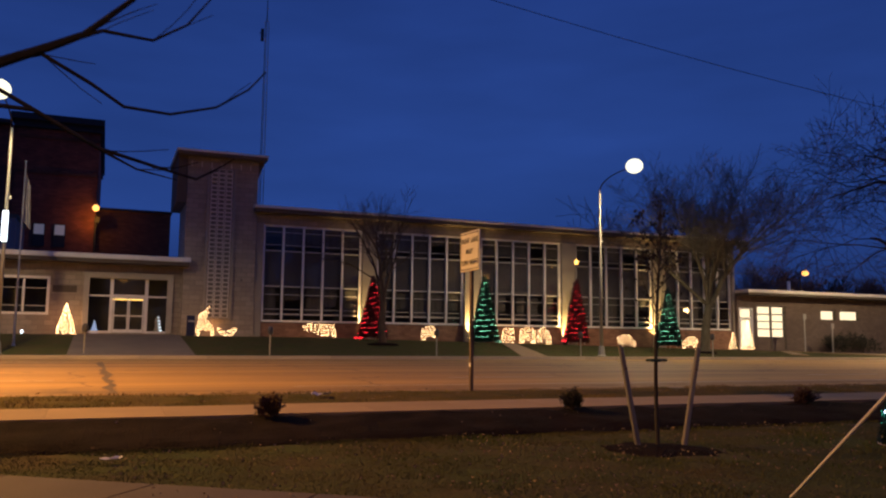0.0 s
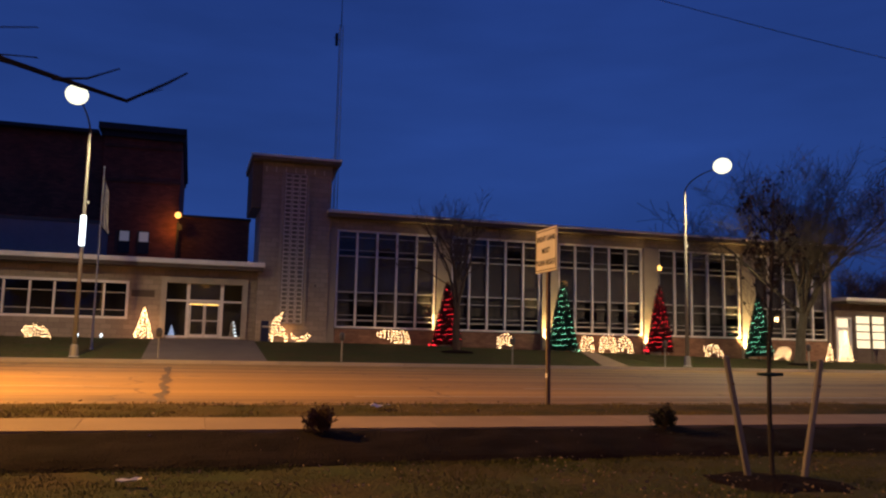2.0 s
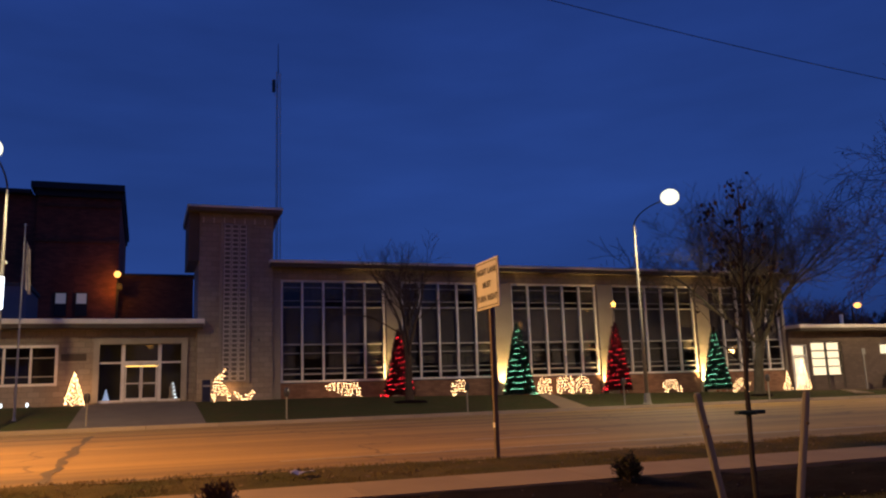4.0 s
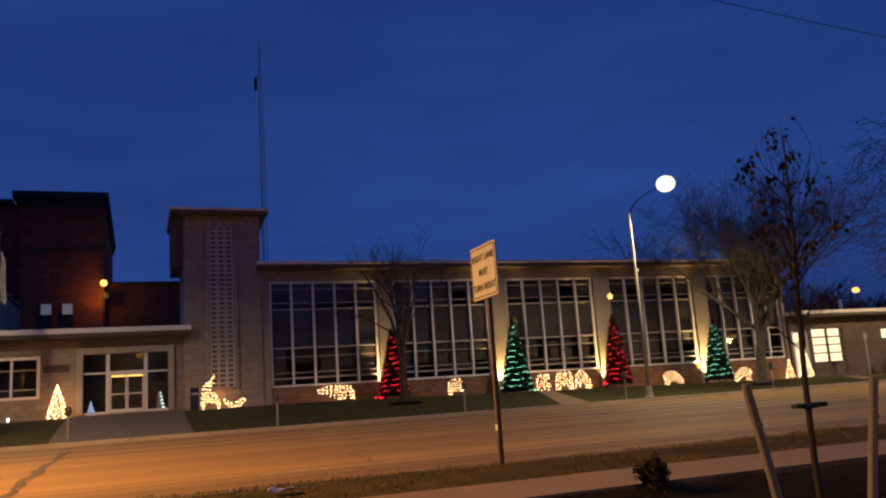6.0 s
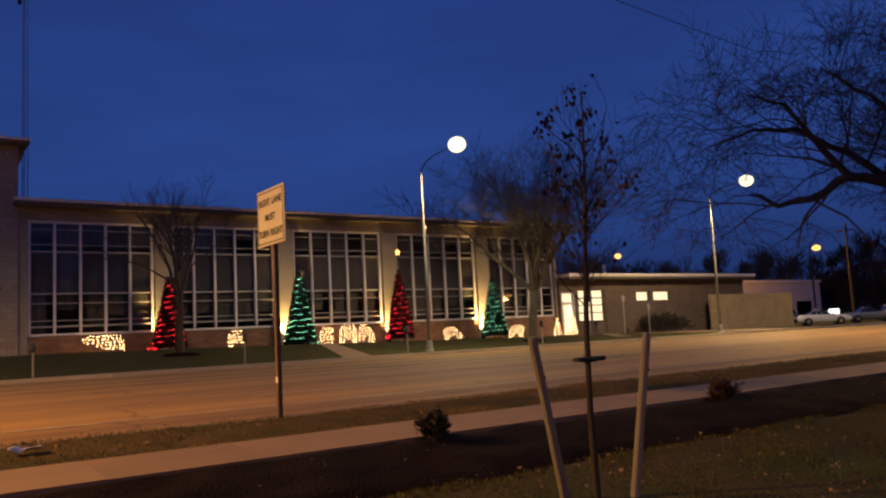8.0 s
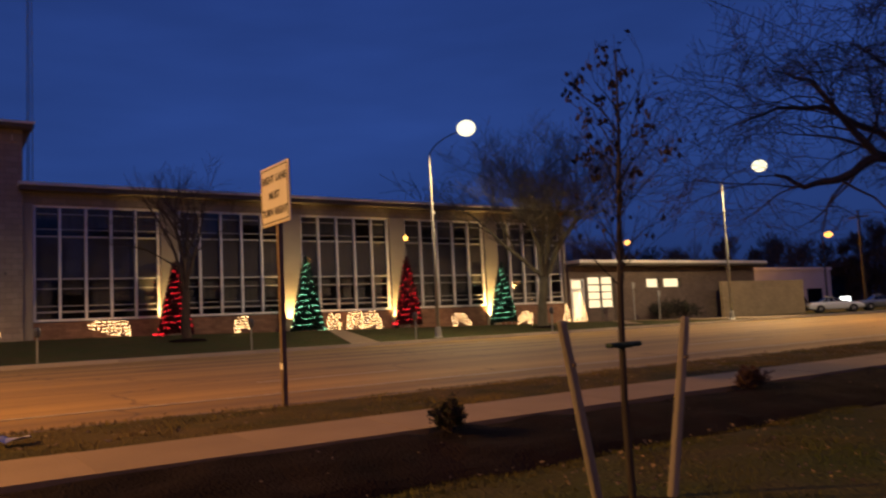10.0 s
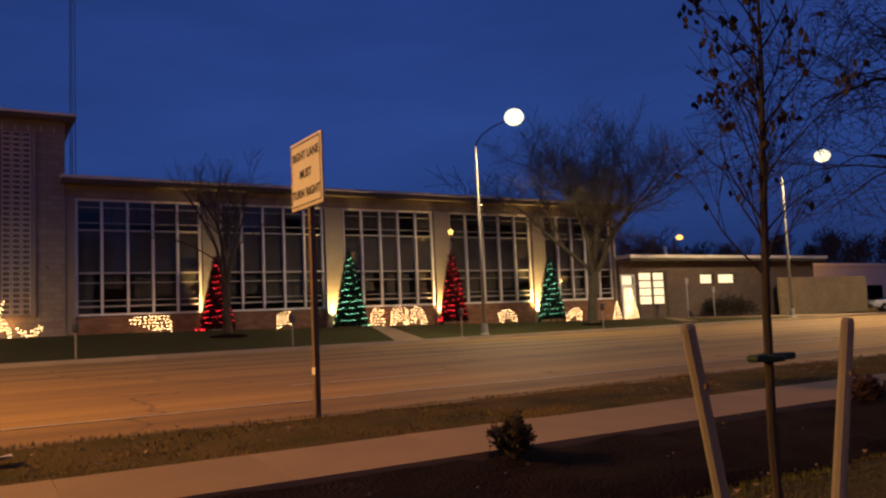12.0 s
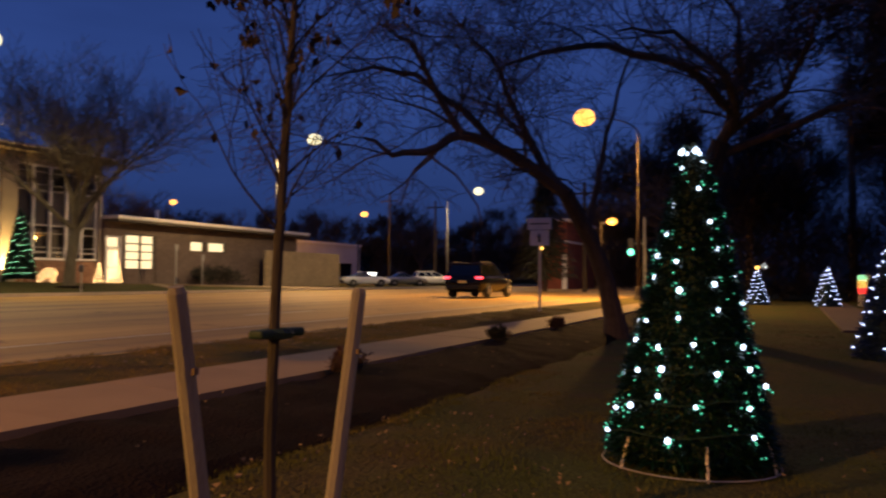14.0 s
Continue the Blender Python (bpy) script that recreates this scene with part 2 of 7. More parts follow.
M = dict(
    limestone=material("limestone", (0.325, 0.272, 0.218), 0.85, vary=0.14, scale=0.5, fine=9, bump=0.1),
    pier=material("pier_stone", (0.315, 0.272, 0.222), 0.8, vary=0.12, scale=0.8, fine=11, bump=0.1),
    lattice=material("lattice_block", (0.74, 0.68, 0.60), 0.8, vary=0.12, scale=0.8, fine=11, bump=0.1),
    plinth=material("plinth_brick", (0.26, 0.14, 0.09), 0.85, vary=0.25, scale=1.2, fine=14, bump=0.2),
    coping=material("pale_coping", (0.80, 0.75, 0.68), 0.7, vary=0.15, scale=1.0, fine=12, bump=0.05),
    soffit=material("soffit", (0.11, 0.088, 0.066), 0.85, vary=0.15, scale=1.0),
    frame=material("aluminium_frame", (0.78, 0.76, 0.74), 0.5, 0.2, vary=0.1, scale=2.0, bump=0.03),
    rail=material("window_rail", (0.40, 0.38, 0.36), 0.5, 0.2, vary=0.15, scale=2.0, bump=0.03),
    blind=material("blind_panel", (0.19, 0.168, 0.178), 0.7, vary=0.12, scale=0.7, fine=6, bump=0.03),
    curtain=material("curtain", (0.24, 0.22, 0.2), 0.9, vary=0.3, scale=1.5, fine=18, streak=(3, 3, 0.2), bump=0.1),
    room=material("room_inside", (0.16, 0.15, 0.15), 0.9, vary=0.3, scale=0.6),
    glass=glass("window_glass", (0.8, 0.8, 0.8)),
    brick=material("red_brick", (0.27, 0.075, 0.04), 0.9, vary=0.3, scale=0.7, fine=16, bump=0.25),
    dark_brick=material("dark_brick", (0.17, 0.06, 0.03), 0.9, vary=0.3, scale=0.7, fine=16, bump=0.25),
    roof_dark=material("roof_metal", (0.03, 0.03, 0.032), 0.7, vary=0.2),
    garage_wall=material("brown_wall", (0.155, 0.11, 0.09), 0.85, vary=0.2, scale=0.6, fine=10, bump=0.15),
    tan=material("tan_block_wall", (0.42, 0.31, 0.17), 0.85, vary=0.15, scale=0.6, fine=9, bump=0.1),
    white_wall=material("white_wall", (0.62, 0.58, 0.55), 0.8, vary=0.12, scale=0.4),
    asphalt=road_surface(),
    path=material("park_path_concrete", (0.07, 0.05, 0.042), 0.85, vary=0.2, scale=1.3, fine=45, bump=0.25, depth=0.01),
    tar=material("tar_seal", (0.12, 0.08, 0.03), 0.7, vary=0.3, scale=3, fine=40, bump=0.2),
    dry_grass=material("dry_verge_grass", (0.21, 0.15, 0.06), 0.85, vary=0.45, scale=1.1, fine=30, bump=0, second=(0.12, 0.11, 0.03), spec=0.1),
    verge_soil=material("verge_soil", (0.11, 0.08, 0.035), 0.95, vary=0.45, scale=1.1, fine=30, bump=0.8, depth=0.04, second=(0.06, 0.055, 0.02), spec=0.05),
    concrete=material("sidewalk_concrete", (0.27, 0.19, 0.105), 0.85, vary=0.16, scale=1.1, fine=45, bump=0.2, depth=0.01, random_tint=0.08),
    old_paving=material("old_paving", (0.15, 0.118, 0.085), 0.85, vary=0.22, scale=0.9, fine=30, bump=0.2, depth=0.01),
    kerb=material("kerb_concrete", (0.42, 0.38, 0.32), 0.8, vary=0.18, scale=1.2, fine=30, random_tint=0.08),
    paint=material("road_paint", (0.56, 0.49, 0.36), 0.7, vary=0.35, scale=2.5, fine=20),
    soil=material("mulch", (0.02, 0.013, 0.0105), 0.95, vary=0.5, scale=2.0, fine=35, bump=0.9, depth=0.05, spec=0.05),
    lawn=material("lawn_soil", (0.054, 0.066, 0.022), 0.95, vary=0.5, scale=1.1, fine=24, bump=0.9, depth=0.05, second=(0.074, 0.06, 0.026), spec=0.05),
    grass=material("grass_blades", (0.06, 0.082, 0.022), 0.85, vary=0.4, scale=0.8, fine=30, bump=0, second=(0.115, 0.09, 0.034), spec=0.1),
    far_ground=material("far_ground", (0.05, 0.045, 0.03), 0.95, vary=0.4, scale=0.1, fine=3),
    steel=material("galvanised_steel", (0.46, 0.45, 0.43), 0.45, 0.6, vary=0.15, scale=4.0, fine=50, bump=0.05),
    pole=material("painted_pole", (0.34, 0.33, 0.29), 0.5, 0.2, vary=0.15, scale=2.0, fine=40, bump=0.05),
    post_steel=material("rusty_post", (0.17, 0.12, 0.09), 0.6, 0.4, vary=0.3, scale=6, fine=50, bump=0.1),
    dark_steel=material("dark_steel", (0.05, 0.05, 0.05), 0.5, 0.5, vary=0.2),
    sign_face=material("sign_sheeting", (0.56, 0.55, 0.55), 0.45, vary=0.06, scale=3, fine=30, bump=0.02),
    black=material("black_paint", (0.02, 0.02, 0.02), 0.5, vary=0.2),
    bark=material("bark", (0.085, 0.06, 0.042), 0.95, vary=0.4, scale=6, fine=40, bump=0.6, streak=(1, 1, 0.25)),
    # bark with the street lamp's light put into its paler colour
    bark_lamplit=material("lamplit_bark", (0.13, 0.115, 0.075), 0.95, vary=0.35, scale=6, fine=40, bump=0.5, streak=(1, 1, 0.25)),
    bark_grey=material("young_bark", (0.062, 0.055, 0.05), 0.95, vary=0.35, scale=7, fine=50, bump=0.4, streak=(1, 1, 0.3), spec=0.1),
    twig_grey=material("young_twigs", (0.038, 0.034, 0.034), 0.95, vary=0.35, scale=7, fine=50, bump=0.3, spec=0.1),
    bark_dark=material("bark_dark", (0.12, 0.085, 0.065), 0.95, vary=0.4, scale=5, fine=40, bump=0.6, streak=(1, 1, 0.25)),
    stake=material("weathered_stake", (0.225, 0.21, 0.19), 0.85, vary=0.25, scale=5, fine=60, bump=0.3, streak=(2, 2, 0.2)),
    strap=material("green_strap", (0.012, 0.035, 0.025), 0.7, vary=0.2),
    dead_leaf=material("dead_leaf", (0.03, 0.02, 0.016), 0.85, vary=0.4, scale=8),
    litter=material("leaf_litter", (0.25, 0.18, 0.11), 0.9, vary=0.4, scale=9),
    shrub=material("shrub_leaf", (0.03, 0.035, 0.02), 0.85, vary=0.4, scale=6),
    dry_shrub=material("dry_shrub_leaf", (0.10, 0.05, 0.03), 0.9, vary=0.4, scale=6),
    tinsel=material("green_tinsel", (0.006, 0.034, 0.018), 0.35, 0.35, vary=0.4, scale=9, bump=0),
    red_tinsel=material("red_tinsel", (0.075, 0.006, 0.006), 0.4, 0.3, vary=0.4, scale=9, bump=0),
    blue_tinsel=material("blue_tinsel", (0.012, 0.03, 0.10), 0.4, 0.3, vary=0.4, scale=9, bump=0),
    wood_pole=material("utility_pole_wood", (0.05, 0.038, 0.03), 0.9, vary=0.3, scale=3, streak=(1, 1, 0.1)),
    car_dark=material("dark_car_paint", (0.004, 0.004, 0.005), 0.25, 0.0, vary=0.1, bump=0, spec=0.25),
    car_white=material("white_car_paint", (0.62, 0.63, 0.66), 0.2, 0.0, vary=0.05, bump=0, spec=0.6),
    car_grey=material("silver_car_paint", (0.30, 0.31, 0.33), 0.2, 0.5, vary=0.05, bump=0, spec=0.6),
    car_glass=material("car_glass", (0.004, 0.0045, 0.005), 0.05, 0, vary=0.05, bump=0, spec=0.5),
    rubber=material("tyre_rubber", (0.014, 0.014, 0.014), 0.85, vary=0.2),
    plate=material("number_plate", (0.55, 0.5, 0.2), 0.5, vary=0.1),
    flag=material("flag_cloth", (0.05, 0.05, 0.13), 0.85, vary=0.3, scale=4),
    flag_pale=material("flag_stripe_cloth", (0.22, 0.2, 0.22), 0.85, vary=0.2),
    meter=material("parking_meter_metal", (0.10, 0.10, 0.10), 0.4, 0.6, vary=0.2),
    bluebox=material("blue_box_paint", (0.012, 0.02, 0.07), 0.5, vary=0.2),
    led=glow("led_lens", (1.0, 0.96, 0.66), 1.5),
    sodium=glow("sodium_lens", (1.0, 0.46, 0.10), 2.7),
    flood=glow("flood_lens", (1.0, 0.7, 0.3), 8),
    warm_string=glow("warm_string_lights", (1.0, 0.60, 0.26), 14.0),
    red_string=glow("red_string_lights", (1.0, 0.02, 0.035), 6.0),
    green_string=glow("green_string_lights", (0.30, 1.0, 0.56), 5.0),
    white_bulb=glow("cool_white_bulbs", (0.52, 0.70, 1.0), 7),
    # teal emission standing in for glints on tinsel, not bulbs
    teal_glint=glow("teal_glints", (0.06, 0.75, 0.48), 1.3),
    blue_bulb=glow("blue_white_bulbs", (0.42, 0.55, 1.0), 7),
    blue_bulb_dim=glow("pale_blue_glow", (0.5, 0.65, 1.0), 0.8),
    lit_room=glow("lit_room", (1.0, 0.80, 0.48), 2.4),
    lit_blind=glow("lit_blind", (0.85, 0.8, 0.8), 0.075),
    tail=glow("tail_light", (1.0, 0.05, 0.09), 5),
    signal=glow("signal_green", (0.1, 1.0, 0.65), 4),
    star=glow("star_bulb", (1.0, 0.55, 0.12), 4),
    sign_light=glow("cool_lamp", (0.8, 0.92, 1.0), 3),
)


def coursed(m, wide, high, dark, tint):
    """Faint block courses on an upright wall, by its own width and height."""
    n, l = m.node_tree.nodes, m.node_tree.links
    bsdf = n["Principled BSDF"]
    last = bsdf.inputs["Base Color"].links[0].from_socket
    tc, sep, add, com = n.new("ShaderNodeTexCoord"), n.new("ShaderNodeSeparateXYZ"), n.new("ShaderNodeMath"), n.new("ShaderNodeCombineXYZ")
    br, mx = n.new("ShaderNodeTexBrick"), n.new("ShaderNodeMix")
    l.new(tc.outputs["Object"], sep.inputs[0])
    l.new(sep.outputs["X"], add.inputs[0])
    l.new(sep.outputs["Y"], add.inputs[1])
    l.new(add.outputs[0], com.inputs["X"])
    l.new(sep.outputs["Z"], com.inputs["Y"])
    l.new(com.outputs[0], br.inputs["Vector"])
    br.inputs["Scale"].default_value = 1.0
    br.inputs["Brick Width"].default_value, br.inputs["Row Height"].default_value, br.inputs["Mortar Size"].default_value = wide, high, high * 0.05
    br.inputs["Color1"].default_value, br.inputs["Color2"].default_value = (1 + tint, 1 + tint, 1 + tint, 1), (1 - tint, 1 - tint, 1 - tint, 1)
    br.inputs["Mortar"].default_value = (dark, dark, dark, 1)
    mx.data_type, mx.blend_type = "RGBA", "MULTIPLY"
    mx.inputs["Factor"].default_value = 1.0
    l.new(last, mx.inputs["A"])
    l.new(br.outputs["Color"], mx.inputs["B"])
    l.new(mx.outputs["Result"], bsdf.inputs["Base Color"])


coursed(M["limestone"], 0.62, 0.3, 0.72, 0.13)
coursed(M["tan"], 0.4, 0.2, 0.8, 0.1)
coursed(M["brick"], 0.45, 0.15, 0.7, 0.2)
coursed(M["dark_brick"], 0.45, 0.15, 0.7, 0.2)
coursed(M["plinth"], 0.4, 0.14, 0.7, 0.2)
coursed(M["garage_wall"], 0.4, 0.2, 0.75, 0.12)

# ---------------------------------------------------------------- mesh helpers


def box(bm, x0, x1, y0, y1, z0, z1, bevel=0.0):
    r = bmesh.ops.create_cube(bm, size=1.0)
    for v in r["verts"]:
        v.co = Vector(((x0 + x1) / 2 + v.co.x * (x1 - x0), (y0 + y1) / 2 + v.co.y * (y1 - y0), (z0 + z1) / 2 + v.co.z * (z1 - z0)))
    if bevel:
        edges = list({ed for v in r["verts"] for ed in v.link_edges})
        bmesh.ops.bevel(bm, geom=edges, offset=bevel, segments=2, affect="EDGES", profile=0.5)
    return bm


def tube(bm, pts, radii, n=8, cap=True):
    """A tapered tube through points."""
    pts = [Vector(p) for p in pts]
    rings = []
    for i, p in enumerate(pts):
        d = (pts[min(i + 1, len(pts) - 1)] - pts[max(i - 1, 0)]).normalized()
        side = d.cross(Vector((0.31, 0.17, 1)) if abs(d.z) < 0.9 else Vector((1, 0.1, 0))).normalized()
        up = d.cross(side)
        r = radii[i] if hasattr(radii, "__len__") else radii
        rings.append([bm.verts.new(p + (side * math.cos(a) + up * math.sin(a)) * r) for a in (k * 2 * math.pi / n for k in range(n))])
    for a, b in zip(rings, rings[1:]):
        for k in range(n):
            bm.faces.new((a[k], a[(k + 1) % n], b[(k + 1) % n], b[k]))
    if cap and n > 2:
        bm.faces.new(rings[0][::-1])
        bm.faces.new(rings[-1])
    return bm


def lathe(bm, x, y, profile, n=12):
    """Profile rows (radius, z) turned round the upright axis at x, y."""
    rings = [[bm.verts.new((x + r * math.cos(k * 2 * math.pi / n), y + r * math.sin(k * 2 * math.pi / n), z)) for k in range(n)] for r, z in profile]
    for a, b in zip(rings, rings[1:]):
        for k in range(n):
            bm.faces.new((a[k], a[(k + 1) % n], b[(k + 1) % n], b[k]))
    bm.faces.new(rings[0][::-1])
    bm.faces.new(rings[-1])
    return bm


def blob(bm, c, r, sub=1, squash=(1, 1, 1)):
    q = bmesh.ops.create_icosphere(bm, subdivisions=sub, radius=r)
    for v in q["verts"]:
        v.co = Vector((c[0] + v.co.x * squash[0], c[1] + v.co.y * squash[1], c[2] + v.co.z * squash[2]))
    return bm


def base_of(ob):
    p = Vector((0, 0, 0))
    while ob is not None:
        p += ob.location
        ob = ob.parent
    return p


def thing(name, at, label, category, group="", kind=""):
    ob = new(name)
    ob.location, ob.empty_display_size = at, 0.2
    return tagged(ob, label, category, group, kind)


def part(name, bm, mat, parent=None, label="", smooth=False, local=False):
    """Links a bmesh, in world metres (or the thing's own with local), as one mesh."""
    me = bpy.data.meshes.new(name)
    if parent is not None and not local:
        bmesh.ops.translate(bm, verts=bm.verts, vec=-base_of(parent))
    bm.normal_update()
    bm.to_mesh(me)
    bm.free()
    me.materials.append(M[mat])
    if smooth:
        for p in me.polygons:
            p.use_smooth = True
    ob = new(name, me)
    ob.parent = parent
    return tagged(ob, label)


def piece(name, mesh, at, parent, scale=(1, 1, 1), turn=0.0):
    ob = new(name, mesh)
    ob.parent = parent
    ob.location = Vector(at) - base_of(parent)
    ob.scale, ob.rotation_euler = scale, (0, 0, turn)
    return ob


def soup(name, verts, faces, mat, parent=None):
    me = bpy.data.meshes.new(name)
    off = base_of(parent) if parent is not None else Vector((0, 0, 0))
    v = np.asarray(verts, dtype=float) - np.array(off)
    me.from_pydata(v.tolist(), [], faces)
    me.materials.append(M[mat])
    ob = new(name, me)
    ob.parent = parent
    return ob


def BM():
    return bmesh.new()


def unit_mesh(name, mat, bevel=0.0):
    bm = BM()
    box(bm, -0.5, 0.5, -0.5, 0.5, -0.5, 0.5, bevel)
    me = bpy.data.meshes.new(name)
    bm.to_mesh(me)
    bm.free()
    me.materials.append(M[mat])
    return me


# ---------------------------------------------------------------- ground
ROAD_NEAR, ROAD_FAR, FACE = 14.35, 39.7, 52.0


def lawn_edge(x):
    """Height of the ground along the building's foot."""
    return 1.08 if x < 12 else max(0.12, 1.08 - (x - 12) * 0.0183)


def ground_z(x, y):
    if y < 9.5:
        return -0.40
    if y < 11.35:
        return -0.40 + (y - 9.5) / 1.85 * 0.24
    if y < ROAD_NEAR:
        return -0.16 + (y - 11.35) / 3.0 * 0.14
    if y < ROAD_FAR:
        return -0.05
    if y < 40.1:
        return 0.08
    return 0.08 + min(1.0, (y - 40.1) / 9.5) * (lawn_edge(x) - 0.08)


def sheet(name, xs, ys, height, mat, label, category, drop=0.0):
    v, f = [], []
    for y in ys:
        for x in xs:
            v.append((x, y, height(x, y) - drop))
    w = len(xs)
    for j in range(len(ys) - 1):
        for i in range(w - 1):
            f.append((j * w + i, j * w + i + 1, (j + 1) * w + i + 1, (j + 1) * w + i))
    return tagged(soup(name, v, f, mat), label, category, kind="structure")


def lumps(x, y):
    return ground_z(x, y) + 0.03 * noise.noise(Vector((x * 0.9, y * 0.9, 0))) - 0.07 * min(1.0, max(0.0, (y - 9.75) / 0.3))


sheet("ground", list(np.linspace(-900, 1500, 9)), list(np.linspace(-900, 1500, 9)), lambda x, y: -0.62, "far_ground", "dark flat earth and grass reaching the horizon", "ground")
XS = [-120, -60] + list(np.arange(-30, 80.1, 2.0)) + [100, 130, 180]
sheet("lawn_near", [-60, -30] + list(np.arange(-12, 34, 0.5)) + [50, 80, 130, 200], [-40, -20, -8] + list(np.arange(-3, 10.6, 0.45)), lumps, "lawn",
      "patchy winter lawn of the park", "lawn")
bed_x, bed_y = [-60, -30] + list(np.arange(-6, 26, 0.25)) + [40, 80], list(np.arange(9.7, 11.51, 0.15))
bed_v = []
for y in bed_y:
    for x in bed_x:
        edge = max(0.0, 1 - (y - 9.7) / 0.6)
        yy = y + edge * (0.05 + 0.22 * noise.noise(Vector((x * 0.45, 0, 7))) + 0.07 * noise.noise(Vector((x * 2.3, 0, 8))))
        bed_v.append((x, yy, ground_z(x, yy) + 0.03 + 0.05 * noise.noise(Vector((x * 2.1, yy * 2.1, 3))) - 0.12 * edge ** 3 - (0.07 if y > 11.28 else 0)))
bw = len(bed_x)
bed_f = [(j * bw + i, j * bw + i + 1, (j + 1) * bw + i + 1, (j + 1) * bw + i) for j in range(len(bed_y) - 1) for i in range(bw - 1)]
tagged(soup("planting_bed", bed_v, bed_f, "soil"), "strip of dark mulch beside the sidewalk", "planting bed", kind="structure")
sheet("verge_near", [-90, -40] + list(np.arange(-12, 36, 0.5)) + [50, 80, 130, 200], list(np.arange(12.35, 14.4, 0.25)),
      lambda x, y: ground_z(x, y) + 0.03 * noise.noise(Vector((x * 1.3, y * 1.3, 5))), "verge_soil", "ragged grass verge along the road edge", "verge")
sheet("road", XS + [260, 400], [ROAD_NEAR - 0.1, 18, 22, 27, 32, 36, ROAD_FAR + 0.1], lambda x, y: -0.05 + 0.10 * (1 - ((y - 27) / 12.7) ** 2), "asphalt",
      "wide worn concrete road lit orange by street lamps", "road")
sheet("lawn_far", XS + [260], [40.05, 41, 43, 46, 49.5, 53, 60, 75, 90], lambda x, y: ground_z(x, y), "lawn", "sloping front lawn of the long building", "lawn")

# sidewalk slabs, kerb stones
slab_bm = BM()
box(slab_bm, -0.7485, 0.7485, -0.56, 0.56, -0.12, 0.0, 0.003)
slab_me = bpy.data.meshes.new("slab")
slab_bm.to_mesh(slab_me)
slab_bm.free()
slab_me.materials.append(M["concrete"])
walk_way = thing("sidewalk", (0, 12.0, -0.13), "pale concrete sidewalk in square slabs", "sidewalk", kind="structure")
for i in range(-20, 60):
    s = piece("slab", slab_me, (i * 1.5, 11.92, -0.112 + 0.006 * noise.noise(Vector((i * 1.7, 0, 0)))), walk_way)
    s.rotation_euler = (0.045, 0, 0)
kerb_me = unit_mesh("kerb_stone", "kerb", 0.03)
kerb_far = thing("kerb_far", (0, 39.9, 0), "pale concrete kerb along the building side", "kerb", kind="structure")
for i in range(-22, 66):
    piece("kerb_stone", kerb_me, (i * 3.0, 39.9, -0.01), kerb_far, (2.98, 0.32, 0.26))
worn_me = unit_mesh("kerb_stone", "old_paving", 0.03)
kerb_near = thing("kerb_near", (0, 14.45, 0), "low worn kerb half buried in grass", "kerb", kind="structure")
for i in range(-10, 40):
    piece("kerb_stone", worn_me, (i * 3.0, 14.42, -0.125), kerb_near, (2.98, 0.16, 0.16))

# park path where the walk begins
path_along = Vector((0.803, -0.596, 0))
path_out = Vector((0.596, 0.803, 0))
park_path = thing("park_path", (0.3, 7.43, -0.4), "brown concrete park path with cut joints", "path", kind="structure")
for k in range(-6, 9):
    bm = BM()
    c = Vector((0.3, 7.43, 0)) + path_along * (k * 1.55 + 0.12)
    q = [c + path_along * 0.01, c + path_along * 1.54, c + path_along * 1.54 - path_out * 2.6, c + path_along * 0.01 - path_out * 2.6]
    top = [bm.verts.new((p.x, p.y, -0.365)) for p in q]
    low = [bm.verts.new((p.x, p.y, -0.5)) for p in q]
    bm.faces.new(top[::-1])
    for a in range(4):
        bm.faces.new((top[a], top[(a + 1) % 4], low[(a + 1) % 4], low[a]))
    part("slab", bm, "path", park_path)

# painted lines and joints of the road
for nm, y, x0, x1 in (("edge_line", 16.0, 3.5, 90), ("lane_line", 18.6, -40, 120), ("lane_line", 31.0, -40, 120)):
    bm = BM()
    xx = x0
    while xx < x1:
        d = 3.0 if nm == "lane_line" else 8.0
        zz = -0.05 + 0.10 * (1 - ((y - 27) / 12.7) ** 2) + 0.006
        q = [bm.verts.new(p) for p in ((xx, y - 0.06, zz), (xx + d, y - 0.06, zz), (xx + d, y + 0.06, zz), (xx, y + 0.06, zz))]
        bm.faces.new(q)
        xx += 12.0 if nm == "lane_line" else 8.0
    tagged(part(nm, bm, "paint"), "worn white painted road line", "road marking", kind="structure")


def strip_on_lawn(name, corners, label, category, mat="concrete"):
    bm = BM()
    top = [bm.verts.new((x, y, ground_z(x, y) + 0.05)) for x, y in corners]
    low = [bm.verts.new((x, y, ground_z(x, y) - 0.1)) for x, y in corners]
    bm.faces.new(top)
    n = len(top)
    for a in range(n):
        bm.faces.new((low[a], low[(a + 1) % n], top[(a + 1) % n], top[a]))
    tagged(part(name, bm, mat), label, category, kind="structure")


strip_on_lawn("forecourt", [(-1.6, 40.1), (4.0, 40.1), (4.0, 49.4), (4.0, 51.5), (-1.6, 51.5), (-1.6, 49.4)], "concrete walk up to the glazed entrance", "paving", "old_paving")
strip_on_lawn("front_walk", [(21.6, 40.1), (23.2, 40.1), (26.0, 49.6), (25.0, 49.6)], "narrow concrete walk across the lawn", "paving")
strip_on_lawn("side_walk", [(44.5, 43.0), (45.4, 42.4), (51.0, 49.6), (50.0, 49.6)], "narrow concrete walk to the side door", "paving")
strip_on_lawn("driveway", [(56.0, 40.1), (63.5, 40.1), (54.0, 49.6), (50.5, 49.6)], "concrete drive to the garage door", "paving")

